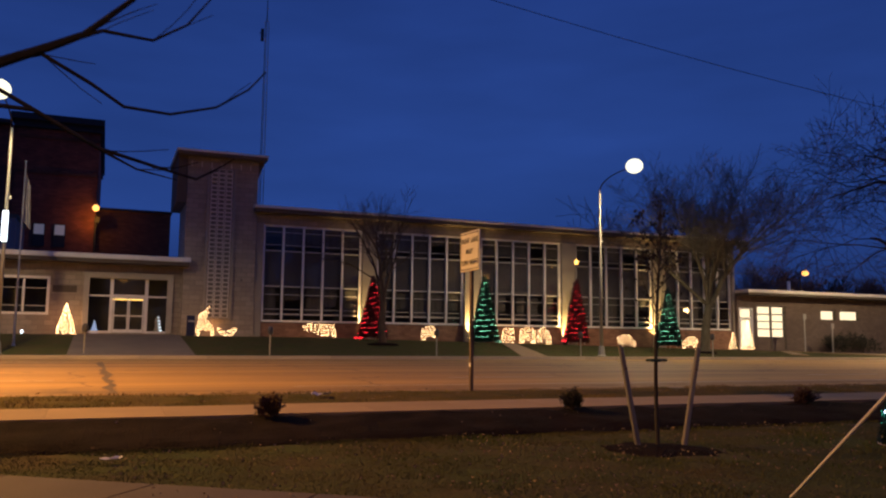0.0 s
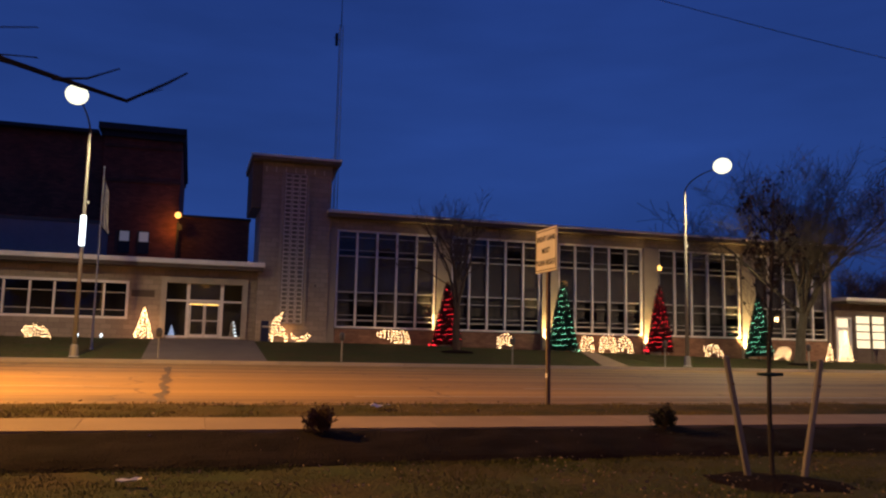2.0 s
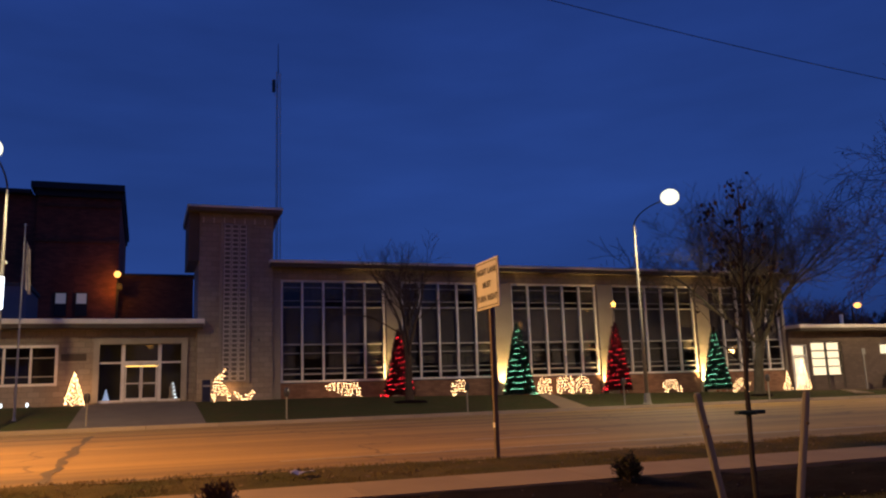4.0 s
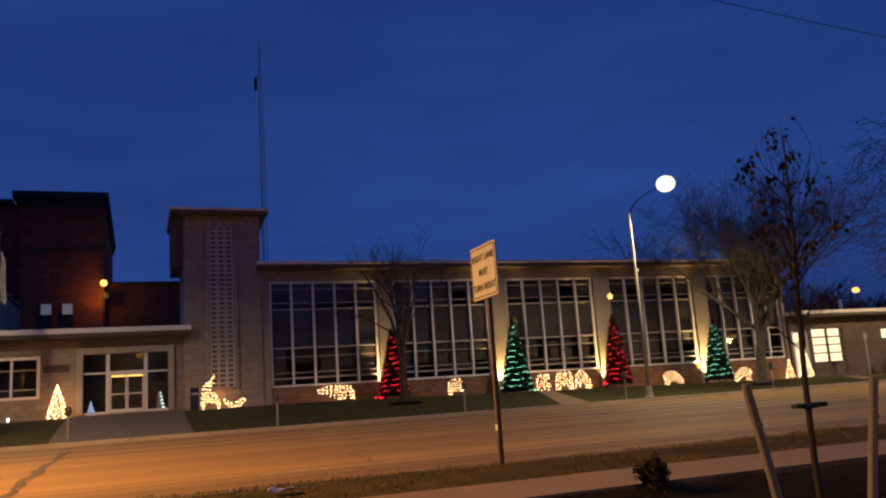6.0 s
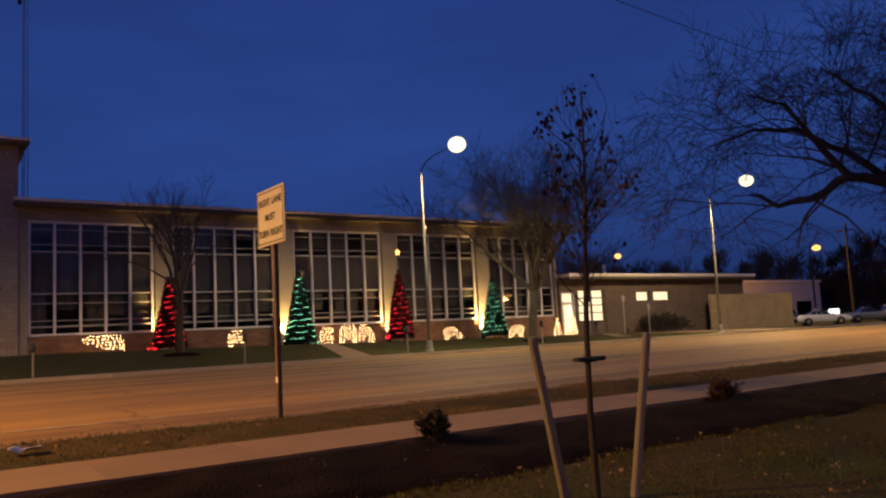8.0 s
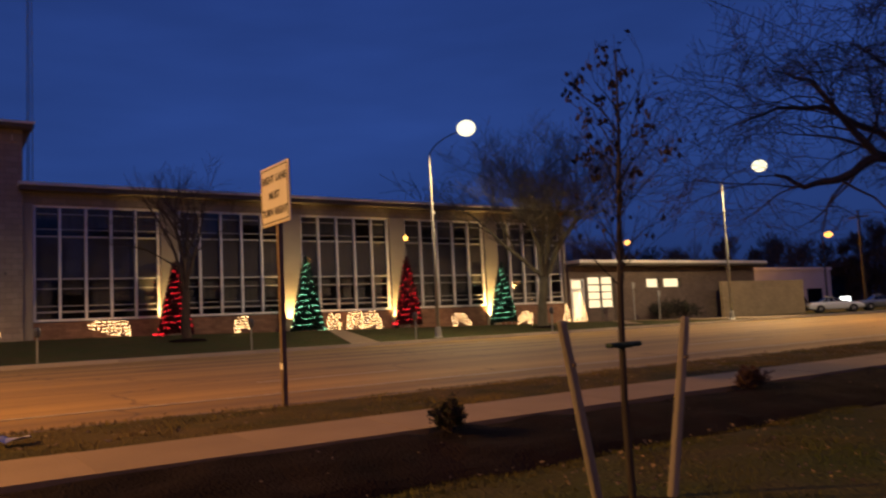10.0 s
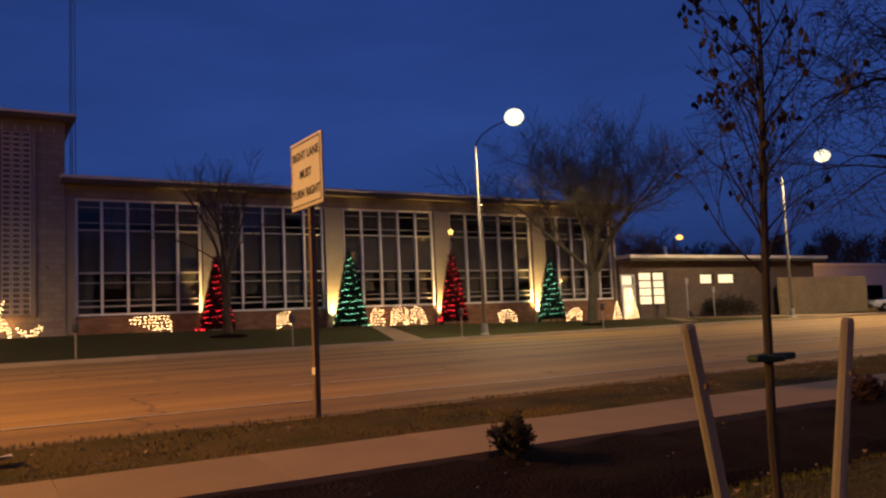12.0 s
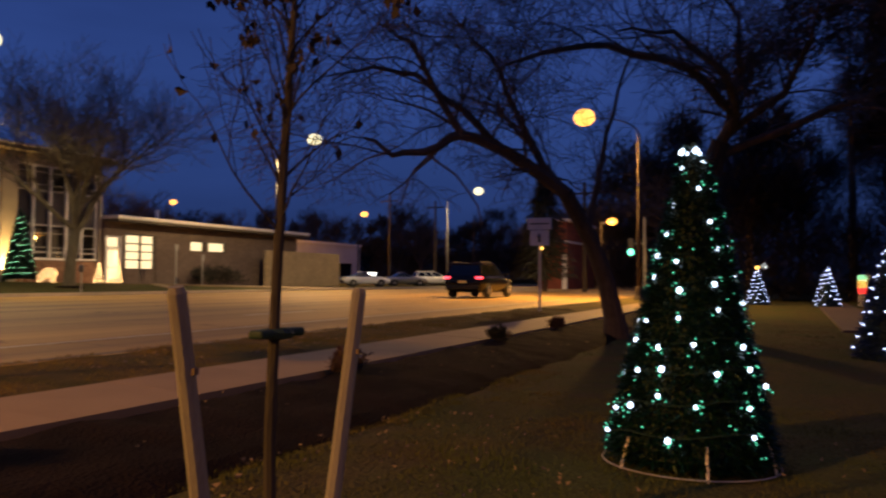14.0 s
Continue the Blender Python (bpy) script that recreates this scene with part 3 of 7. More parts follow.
# ---------------------------------------------------------------- the long hall
hall = thing("hall_building", (28, 52, 0.9), "long two-storey limestone hall with five tall window bays", "building")
BAYS = [(9.08, 15.69), (16.76, 23.22), (24.53, 31.13), (32.41, 39.36), (40.58, 47.2)]
SILL, HEAD, ROOF = 2.04, 8.32, 9.42
bm = BM()
box(bm, 8.5, 47.5, 51.95, 52.35, 0.0, SILL - 0.06)
part("plinth", bm, "plinth", hall, "reddish brick wall under the windows")
bm = BM()
box(bm, 8.5, 47.5, 51.9, 52.4, HEAD, 9.0)
part("wall", bm, "limestone", hall, "limestone band above the windows")
bm = BM()
box(bm, 8.45, 47.7, 66.0, 66.3, 0, 9.0)
box(bm, 47.3, 47.6, 52.4, 66.0, 0, 9.0)
part("wall", bm, "limestone", hall)
bm = BM()
box(bm, 8.5, 47.3, 55.2, 55.4, 0.0, 9.0)
box(bm, 8.5, 47.3, 52.4, 55.2, 5.3, 5.5)
part("inner_wall", bm, "room", hall)
bm = BM()
box(bm, 8.35, 48.0, 51.1, 66.5, 9.0, 9.24)
part("roof", bm, "soffit", hall, "flat roof with a deep overhang")
bm = BM()
box(bm, 8.3, 48.05, 51.02, 66.55, 9.245, ROOF, 0.02)
part("coping", bm, "coping", hall, "pale metal roof edge")
pier_x = [(8.5, 9.08)] + [(BAYS[i][1], BAYS[i + 1][0]) for i in range(4)] + [(47.2, 47.5)]
for a, b in pier_x:
    bm = BM()
    box(bm, a + 0.02, b - 0.02, 51.75, 52.4, 0.3, HEAD - 0.005, 0.02)
    part("pier", bm, "pier", hall)
pane_me = unit_mesh("pane", "glass")
blind_me = unit_mesh("blind", "blind")
curtain_me = unit_mesh("curtain", "curtain")
mull_me = unit_mesh("mullion", "frame", 0.08)
rail_me = unit_mesh("rail", "rail", 0.08)
RAILS = [8.24, 7.86, 7.02, 6.63, 4.33, 3.80, 2.86, 2.54, 2.1]
rng = random.Random(4)
for bi, (a, b) in enumerate(BAYS):
    bm = BM()
    for x0, x1, z0, z1 in ((a, a + 0.14, SILL, HEAD), (b - 0.14, b, SILL, HEAD), (a + 0.14, b - 0.14, SILL, SILL + 0.12), (a + 0.14, b - 0.14, HEAD - 0.12, HEAD)):
        box(bm, x0, x1, 51.98, 52.16, z0, z1)
    win = part("window", bm, "frame", hall, "tall pale-framed window in five columns")
    cw = (b - a) / 5
    for i in range(1, 5):
        piece("mullion", mull_me, (a + i * cw, 52.04, (SILL + HEAD) / 2), win, (0.13, 0.22, HEAD - SILL - 0.25))
    for i in range(5):
        for z in RAILS[1:-1]:
            thick = 0.10 if z in (6.63, 4.33, 2.54) else 0.05
            piece("rail", rail_me, (a + (i + 0.5) * cw, 52.07, z), win, (cw - 0.14, 0.1, thick))
        for z0, z1 in ((6.63, 8.24), (4.33, 6.63), (2.1, 4.33)):
            piece("pane", pane_me, (a + (i + 0.5) * cw, 52.11, (z0 + z1) / 2), win, (cw - 0.1, 0.012, z1 - z0))
        piece("blind", blind_me, (a + (i + 0.5) * cw, 52.2, 5.48), win, (cw - 0.08, 0.02, 2.28))
        if rng.random() < 0.85:
            hh = rng.choice((0.6, 1.0, 1.3, 1.5))
            piece("curtain", curtain_me, (a + (i + 0.5) * cw, 52.3, 8.2 - hh / 2), win, (cw - 0.1, 0.02, hh))
        if rng.random() < 0.85:
            hh = rng.choice((0.8, 1.2, 1.7, 2.1))
            wd = rng.choice((0.45, 0.7, 1.0, 1.0)) * cw
            piece("curtain", curtain_me, (a + (i + 0.5) * cw + rng.uniform(-0.2, 0.2), 52.34, 4.28 - hh / 2), win, (min(wd, cw - 0.1), 0.02, hh))

# ---------------------------------------------------------------- the tower
tower = thing("stair_tower", (6.4, 52, 0.9), "square limestone tower with a tall lattice strip", "tower")
bm = BM()
box(bm, 4.21, 8.56, 51.6, 56.2, 0.0, 12.24, 0.015)
part("wall", bm, "limestone", tower)
bm = BM()
box(bm, 3.5, 9.0, 50.8, 56.9, 12.24, 12.42)
box(bm, 3.62, 4.2, 51.5, 56.3, 9.3, 12.23)
part("roof", bm, "soffit", tower, "overhanging slab with a dark soffit")
bm = BM()
box(bm, 3.46, 9.04, 50.76, 56.94, 12.425, 12.56, 0.02)
part("coping", bm, "coping", tower, "pale roof edge")
bm = BM()
vs = [bm.verts.new(p) for p in ((8.57, 51.65, 11.2), (8.57, 51.65, 12.23), (8.95, 51.65, 12.23), (8.57, 54, 11.2), (8.57, 54, 12.23), (8.95, 54, 12.23))]
for f in ((0, 1, 2), (3, 5, 4), (0, 2, 5, 3), (0, 3, 4, 1), (1, 4, 5, 2)):
    bm.faces.new([vs[i] for i in f])
part("bracket", bm, "soffit", tower)
bm = BM()
box(bm, 5.42, 5.62, 51.42, 51.6, 2.1, 11.6, 0.02)
box(bm, 6.98, 7.18, 51.42, 51.6, 2.1, 11.6, 0.02)
box(bm, 5.62, 6.98, 51.42, 51.6, 2.1, 2.2)
part("strip_frame", bm, "pier", tower)
bm = BM()
box(bm, 4.3, 8.5, 51.52, 51.6, 11.6, 11.98)
part("frieze", bm, "pier", tower)
block_me = bpy.data.meshes.new("lattice_block")
bm = BM()
for s in ((-0.2, 0.2, -0.13, -0.10), (-0.2, 0.2, 0.10, 0.13), (-0.2, -0.16, -0.10, 0.10), (0.16, 0.2, -0.10, 0.10)):
    box(bm, s[0], s[1], -0.05, 0.05, s[2], s[3])
bm.to_mesh(block_me)
bm.free()
block_me.materials.append(M["lattice"])
bm = BM()
box(bm, 5.62, 6.98, 51.585, 51.597, 2.2, 11.6)
part("strip_backing", bm, "curtain", tower)
for j in range(34):
    for i in range(3):
        piece("lattice_block", block_me, (5.85 + i * 0.45, 51.5, 2.36 + j * 0.275), tower)
for i in range(7):
    bm = BM()
    box(bm, 4.42 + i * 0.6, 4.46 + i * 0.6, 51.5, 51.52, 11.62, 11.96)
    part("frieze_rib", bm, "lattice", tower)
bm = BM()
box(bm, 7.7, 7.78, 51.5, 51.6, 4.55, 4.65)
part("wall_light", bm, "dark_steel", tower)

# ---------------------------------------------------------------- entrance wing
wing = thing("entrance_wing", (-8, 52, 1.0), "low limestone entrance wing with flat roof", "building")
for x0, x1, z0, z1 in ((-40, -12.2, 0, 5.3), (-12.2, -3.14, 0, 2.2), (-12.2, -3.14, 4.45, 5.3), (-3.14, -1.34, 0, 5.3), (-1.34, 3.68, 4.8, 5.3), (3.68, 4.21, 0, 5.3), (-1.34, 3.68, 0, 1.19)):
    bm = BM()
    box(bm, x0, x1, 52.0, 52.4, z0, z1)
    part("wall", bm, "limestone", wing)
bm = BM()
box(bm, -40, 4.2, 55.0, 55.2, 0, 5.3)
box(bm, -40, 4.2, 52.4, 55.0, 1.05, 1.18)
part("inner_wall", bm, "room", wing)
bm = BM()
box(bm, -40, 4.5, 50.85, 60, 5.3, 5.52)
part("roof", bm, "soffit", wing)
bm = BM()
box(bm, -40, 4.56, 50.8, 60.05, 5.525, 5.8, 0.02)
part("coping", bm, "coping", wing, "pale roof edge")
bm = BM()
for x0, x1, z0, z1 in ((-12.2, -12.05, 2.2, 4.45), (-3.29, -3.14, 2.2, 4.45), (-12.05, -3.29, 4.3, 4.45), (-12.05, -3.29, 2.2, 2.35)):
    box(bm, x0, x1, 51.95, 52.2, z0, z1)
win = part("window", bm, "frame", wing, "wide pale-framed window strip")
cols = [-12.1, -11.1, -9.8, -8.45, -7.16, -5.82, -4.5, -3.2]
for i, (x0, x1) in enumerate(zip(cols, cols[1:])):
    if i:
        piece("mullion", mull_me, (x0, 52.04, 3.32), win, (0.12, 0.2, 1.9))
    piece("rail", rail_me, ((x0 + x1) / 2, 52.07, 3.75), win, (x1 - x0 - 0.12, 0.08, 0.06))
    piece("rail", rail_me, ((x0 + x1) / 2, 52.07, 2.72), win, (x1 - x0 - 0.12, 0.08, 0.06))
    piece("pane", pane_me, ((x0 + x1) / 2, 52.12, 3.32), win, (x1 - x0 - 0.1, 0.012, 1.95))
bm = BM()
for x0, x1, z0, z1 in ((-1.34, -1.02, 1.2, 4.79), (3.36, 3.68, 1.2, 4.79), (-1.02, 3.36, 4.45, 4.79)):
    box(bm, x0, x1, 51.75, 52.35, z0, z1, 0.015)
surround = part("door_surround", bm, "kerb", wing, "pale stone surround of the entrance")
bm = BM()
for x0, x1, z0, z1 in ((0.12, 0.32, 1.2, 4.45), (2.08, 2.28, 1.2, 4.45), (0.32, 2.08, 3.36, 3.5), (-1.02, 0.12, 3.36, 3.46), (2.28, 3.36, 3.36, 3.46), (-1.02, 0.12, 1.2, 1.32), (2.28, 3.36, 1.2, 1.32)):
    box(bm, x0, x1, 52.1, 52.24, z0, z1)
part("screen_frame", bm, "frame", surround)
for x0, x1 in ((0.34, 1.19), (1.21, 2.06)):
    bm = BM()
    for a0, a1, z0, z1 in ((x0, x0 + 0.07, 1.22, 3.35), (x1 - 0.07, x1, 1.22, 3.35), (x0 + 0.07, x1 - 0.07, 3.25, 3.35), (x0 + 0.07, x1 - 0.07, 1.22, 1.42), (x0 + 0.07, x1 - 0.07, 2.2, 2.27)):
        box(bm, a0, a1, 52.14, 52.2, z0, z1)
    dd = part("door", bm, "frame", wing, "glazed entrance door, closed")
    piece("pane", pane_me, ((x0 + x1) / 2, 52.17, 2.3), dd, (x1 - x0 - 0.1, 0.012, 2.0))
    bm = BM()
    hx = 1.08 if x0 < 1 else 1.32
    tube(bm, [(hx, 52.12, 2.0), (hx, 52.07, 2.0), (hx, 52.07, 2.4), (hx, 52.12, 2.4)], 0.018, 6)
    part("handle", bm, "steel", dd, "steel pull handle")
for x0, x1, z0, z1 in ((-1.02, 0.12, 1.32, 3.36), (2.28, 3.36, 1.32, 3.36), (-1.02, 0.12, 3.46, 4.45), (0.32, 2.08, 3.5, 4.45), (2.28, 3.36, 3.46, 4.45)):
    piece("pane", pane_me, ((x0 + x1) / 2, 52.16, (z0 + z1) / 2), surround, (x1 - x0, 0.012, z1 - z0))
bm = BM()
box(bm, 0.3, 2.1, 53.6, 53.9, 3.25, 3.33)
tagged(part("lobby_light", bm, "star"), "lit lobby ceiling light behind the doors", "light")
disp = thing("lobby_figure", (2.95, 53.0, 1.18), "white lit figure standing inside the entrance glass", "ornament")
bm = BM()
lathe(bm, 2.95, 53.0, [(0.2, 1.18), (0.24, 1.35), (0.16, 1.7), (0.2, 1.95), (0.1, 2.2), (0.05, 2.3)], 10)
part("body", bm, "coping", disp)
bm = BM()
for k in range(5):
    box(bm, 3.05 - 0.03 * k, 3.2 - 0.05 * k, 52.78, 52.82, 1.35 + 0.2 * k, 1.41 + 0.2 * k)
part("string_lights", bm, "sign_light", disp)
mini = thing("lobby_tree", (-0.65, 52.75, 1.18), "small cone of pale blue lights inside the glass", "ornament")
bm = BM()
lathe(bm, -0.65, 52.75, [(0.26, 1.18), (0.14, 1.5), (0.02, 1.95)], 10)
part("cone", bm, "blue_bulb_dim", mini)
bm = BM()
box(bm, -3.0, -1.7, 51.96, 52.0, 3.55, 3.95)
part("wall_plaque", bm, "soffit", wing, "bronze plaque with unreadable lettering")

# ---------------------------------------------------------------- garage wing
gar = thing("garage_wing", (60, 52, 0.3), "low brown garage wing with a pale flat roof edge", "building")
for x0, x1, z0, z1 in ((49.1, 49.43, -0.2, 4.9), (47.6, 49.1, 3.9, 4.9), (49.43, 52.6, 4.12, 4.9), (52.6, 56.5, -0.2, 4.9), (56.5, 61.1, -0.2, 3.03), (56.5, 61.1, 3.9, 4.9), (58.33, 58.72, 3.03, 3.9), (61.1, 72.0, -0.2, 4.9)):
    bm = BM()
    box(bm, x0, x1, 51.5, 51.9, z0, z1)
    part("wall", bm, "garage_wall", gar)
bm = BM()
box(bm, 71.7, 72, 51.9, 64, -0.2, 4.9)
part("wall", bm, "garage_wall", gar)
bm = BM()
box(bm, 47.7, 72.6, 50.45, 65, 4.9, 5.1)
part("roof", bm, "soffit", gar)
bm = BM()
box(bm, 47.65, 72.66, 50.4, 65.05, 5.105, 5.36, 0.02)
part("coping", bm, "coping", gar, "pale roof edge")
bm = BM()
box(bm, 47.7, 71.6, 54.6, 54.7, 0, 4.89)
part("inner_wall", bm, "lit_room", gar, "lit room behind the windows")
gd = thing("garage_door", (49.4, 51.6, 0.5), "panelled overhead door with lit panes", "door", kind="structure")
for x0, x1, z0, z1 in ((49.43, 49.55, 0.5, 4.1), (52.48, 52.6, 0.5, 4.1), (50.93, 51.1, 0.5, 4.1), (49.55, 52.48, 4.0, 4.1), (49.55, 52.48, 3.36, 3.46), (49.55, 52.48, 2.76, 2.86), (49.55, 52.48, 2.14, 2.24)):
    bm = BM()
    box(bm, x0, x1, 51.55, 51.66, z0, z1)
    part("rail", bm, "soffit", gd)
bm = BM()
box(bm, 49.55, 52.48, 51.58, 51.64, 0.5, 1.58)
part("door_panel", bm, "garage_wall", gd)
for i in range(2):
    for j in range(4):
        piece("pane", pane_me, (50.24 + i * 1.55, 51.61, 1.86 + j * 0.62), gd, (1.36, 0.012, 0.52))
bm = BM()
for x0, x1, z0, z1 in ((47.6, 47.72, 0.55, 3.9), (48.98, 49.1, 0.55, 3.9), (47.72, 48.98, 3.0, 3.12), (47.72, 48.98, 3.78, 3.9)):
    box(bm, x0, x1, 51.52, 51.7, z0, z1)
sd = part("side_door", bm, "frame", gar, "pale side door under a transom")
bm = BM()
for x0, x1, z0, z1 in ((47.74, 47.86, 0.56, 2.98), (48.84, 48.96, 0.56, 2.98), (47.86, 48.84, 2.86, 2.98), (47.86, 48.84, 0.56, 0.8), (47.86, 48.84, 1.55, 1.65)):
    box(bm, x0, x1, 51.58, 51.63, z0, z1)
leaf = part("leaf", bm, "frame", sd)
piece("pane", pane_me, (48.35, 51.6, 1.85), sd, (0.98, 0.012, 2.1))
bm = BM()
tube(bm, [(48.78, 51.56, 1.5), (48.78, 51.5, 1.5), (48.78, 51.5, 1.8), (48.78, 51.56, 1.8)], 0.015, 5)
part("handle", bm, "steel", leaf)
bm = BM()
box(bm, 47.45, 52.6, 51.5, 51.9, -0.2, 0.54)
part("step", bm, "garage_wall", gar)
bm = BM()
box(bm, 47.42, 47.6, 51.52, 54.6, 0.54, 4.9)
part("wall", bm, "garage_wall", gar)
piece("pane", pane_me, (48.35, 51.6, 3.45), sd, (1.24, 0.012, 0.64))
for x0, x1 in ((56.5, 58.33), (58.72, 61.1)):
    bm = BM()
    for a0, a1, z0, z1 in ((x0, x0 + 0.08, 3.03, 3.9), (x1 - 0.08, x1, 3.03, 3.9), (x0 + 0.08, x1 - 0.08, 3.03, 3.11), (x0 + 0.08, x1 - 0.08, 3.82, 3.9)):
        box(bm, a0, a1, 51.55, 51.7, z0, z1)
    wi = part("window", bm, "soffit", gar, "small high window, lit inside")
    piece("pane", pane_me, ((x0 + x1) / 2, 51.62, 3.46), wi, (x1 - x0 - 0.14, 0.012, 0.74))
bm = BM()
box(bm, 64.7, 77.6, 49.9, 50.2, -0.2, 3.4, 0.02)
for i in range(1, 9):
    box(bm, 64.7, 77.6, 49.895, 49.9, -0.2 + i * 0.42, -0.19 + i * 0.42)
box(bm, 77.3, 77.6, 50.2, 56, -0.2, 3.4)
tagged(part("yard_wall", bm, "tan"), "tan block wall closing the yard", "wall", kind="structure")


# ---------------------------------------------------------------- tar seals on the road
def road_z(y):
    return -0.05 + 0.10 * (1 - ((y - 27) / 12.7) ** 2)


def tar_seal(line, width, seed):
    """A ragged strip of tar along a crack, lying just on the road."""
    rng = random.Random(seed)
    v, f = [], []
    pts = [Vector((*a, 0)).lerp(Vector((*b, 0)), k / 10) for a, b in zip(line, line[1:]) for k in range(10)]
    for i, p in enumerate(pts):
        d = (pts[min(i + 1, len(pts) - 1)] - pts[max(i - 1, 0)]).normalized()
        s = Vector((-d.y, d.x, 0))
        c = p + s * 0.16 * noise.noise(Vector((i * 0.4, seed, 0)))
        hw = width * (0.5 + 0.45 * noise.noise(Vector((i * 0.35, seed, 4)))) * rng.uniform(0.7, 1.2) * (1 + 2.2 * max(0.0, noise.noise(Vector((i * 0.16, seed, 9)))))
        for q in (c + s * hw, c - s * hw):
            v.append((q.x, q.y, road_z(q.y) + 0.008))
    f = [(2 * i, 2 * i + 1, 2 * i + 3, 2 * i + 2) for i in range(len(pts) - 1)]
    tagged(soup("tar_seal", v, f, "tar"), "ragged dark tar seal on a road crack", "road mark", kind="structure")


tar_seal([(0.1, 14.7), (0.05, 18.5), (-0.05, 24.0), (-0.2, 32.0)], 0.16, 2)
tar_seal([(-5.4, 27.0), (-5.1, 33.0), (-4.9, 38.5)], 0.1, 5)

# ---------------------------------------------------------------- street lamps


def street_lamp(x, y, z, head_z, reach, lens, light, power, colour, label, group="street lamps", turn=0.0, pole="pole"):
    """Tapered pole with a base, a bent arm and a flat head; the arm reaches towards -y."""
    t = thing("street_lamp", (0, 0, 0), label, "street lamp", group)
    bm = BM()
    lathe(bm, 0, 0, [(0.26, 0), (0.26, 0.06), (0.2, 0.12), (0.17, 0.55), (0.14, 0.62)], 10)
    part("base", bm, pole, t, local=True)
    bm = BM()
    hp = head_z - z - 1.0
    lathe(bm, 0, 0, [(0.105, 0.6), (0.085, hp * 0.5), (0.055, hp), (0.03, hp + 0.05)], 10)
    part("pole", bm, pole, t, smooth=True, local=True)
    bm = BM()
    pts = [(0, -reach * (1 - math.cos(a)) * 1.0, hp - 0.1 + 1.0 * math.sin(a)) for a in np.linspace(0.05, 1.5, 8)]
    tube(bm, pts, [0.042 - 0.002 * i for i in range(8)], 8)
    part("arm", bm, "dark_steel", t, smooth=True, local=True)
    top = head_z - z
    bm = BM()
    box(bm, -0.19, 0.19, -reach - 0.75, -reach + 0.15, top - 0.06, top + 0.1, 0.05)
    head = part("head", bm, "steel", t, local=True)
    bm = BM()
    # ball far larger than a real lens: the lamp's glare put into its size
    blob(bm, (0, -reach - 0.34, top - 0.02), 0.47, 3, (1.0, 1.1, 0.92))
    part("lens", bm, lens, head, "glowing lens enlarged to take in its glare", smooth=True, local=True)
    bm = BM()
    box(bm, 0.1, 0.17, -0.05, 0.05, hp * 0.68, hp * 0.68 + 0.14)
    part("photocell", bm, "coping", t, local=True)
    t.matrix_basis = pose(x, y, z, 0, 0, turn)
    c, s = math.cos(radians(turn)), math.sin(radians(turn))
    hx, hy = s * (reach + 0.34), -c * (reach + 0.34)
    if power:
        lamp_light(light, "SPOT", pose(x + hx, y + hy, head_z - 0.5, 4 if turn == 175 else 0), power, colour, 0.25, 2.9, 0.35)
    return t


LED_LABEL = "tall pale street lamp with a white glowing head"
street_lamp(27.4, 41.0, 0.1, 11.2, 2.5, "led", "street_light", LED_POWER, WHITE_LED, LED_LABEL, turn=11)
street_lamp(53.4, 41.0, 0.1, 11.1, 2.4, "led", "street_light", LED_POWER * 1.7, WHITE_LED, LED_LABEL, turn=24)
street_lamp(-4.5, 41.0, 0.1, 11.5, 2.5, "led", "street_light", LED_POWER * 0.6, WHITE_LED, LED_LABEL, turn=-6)
street_lamp(85.5, 41.0, 0.0, 10.4, 3.3, "led", "street_light", LED_POWER, WHITE_LED, LED_LABEL)
street_lamp(-8.5, 13.8, -0.05, 9.0, 4.4, "sodium", "sodium_light", SODIUM_POWER * 0.79, SODIUM, "street lamp with an orange sodium head", "sodium lamps", turn=175)
# unseen lamp, added behind the start to brighten lawn, stakes and path
street_lamp(1.0, -9.0, -0.4, 8.5, 1.2, "sodium", "sodium_light", SODIUM_POWER * 0.068, SODIUM, "unseen park lamp added behind the path as orange fill light", "sodium lamps", turn=140)
street_lamp(42.3, 12.95, 0.0, 8.8, 2.3, "sodium", "sodium_light", SODIUM_POWER * 0.56, (1.0, 0.54, 0.16), "street lamp with an orange sodium head", "sodium lamps", turn=176, pole="wood_pole")

# ---------------------------------------------------------------- neighbours behind
BEHIND = 1.36
brick_b = thing("brick_building", (-20, 76, 0), "tall dark red brick building behind the wing", "building")
bm = BM()
box(bm, -60, -6.86, 70, 90, 0, 17.3)
box(bm, -6.86, -0.9, 69.7, 90, 0, 17.7)
part("wall", bm, "brick", brick_b)
bm = BM()
box(bm, -60, -7.3, 69.3, 90.5, 17.3, 17.6)
box(bm, -7.3, -0.62, 69.0, 90.5, 17.7, 18.2)
box(bm, -7.0, -0.76, 69.4, 90.2, 17.2, 17.69)
part("roof", bm, "roof_dark", brick_b, "dark projecting cornice")
bm = BM()
for z in (13.6, 16.4):
    box(bm, -6.8, -0.86, 69.6, 69.7, z, z + 0.25)
part("string_course", bm, "dark_brick", brick_b)
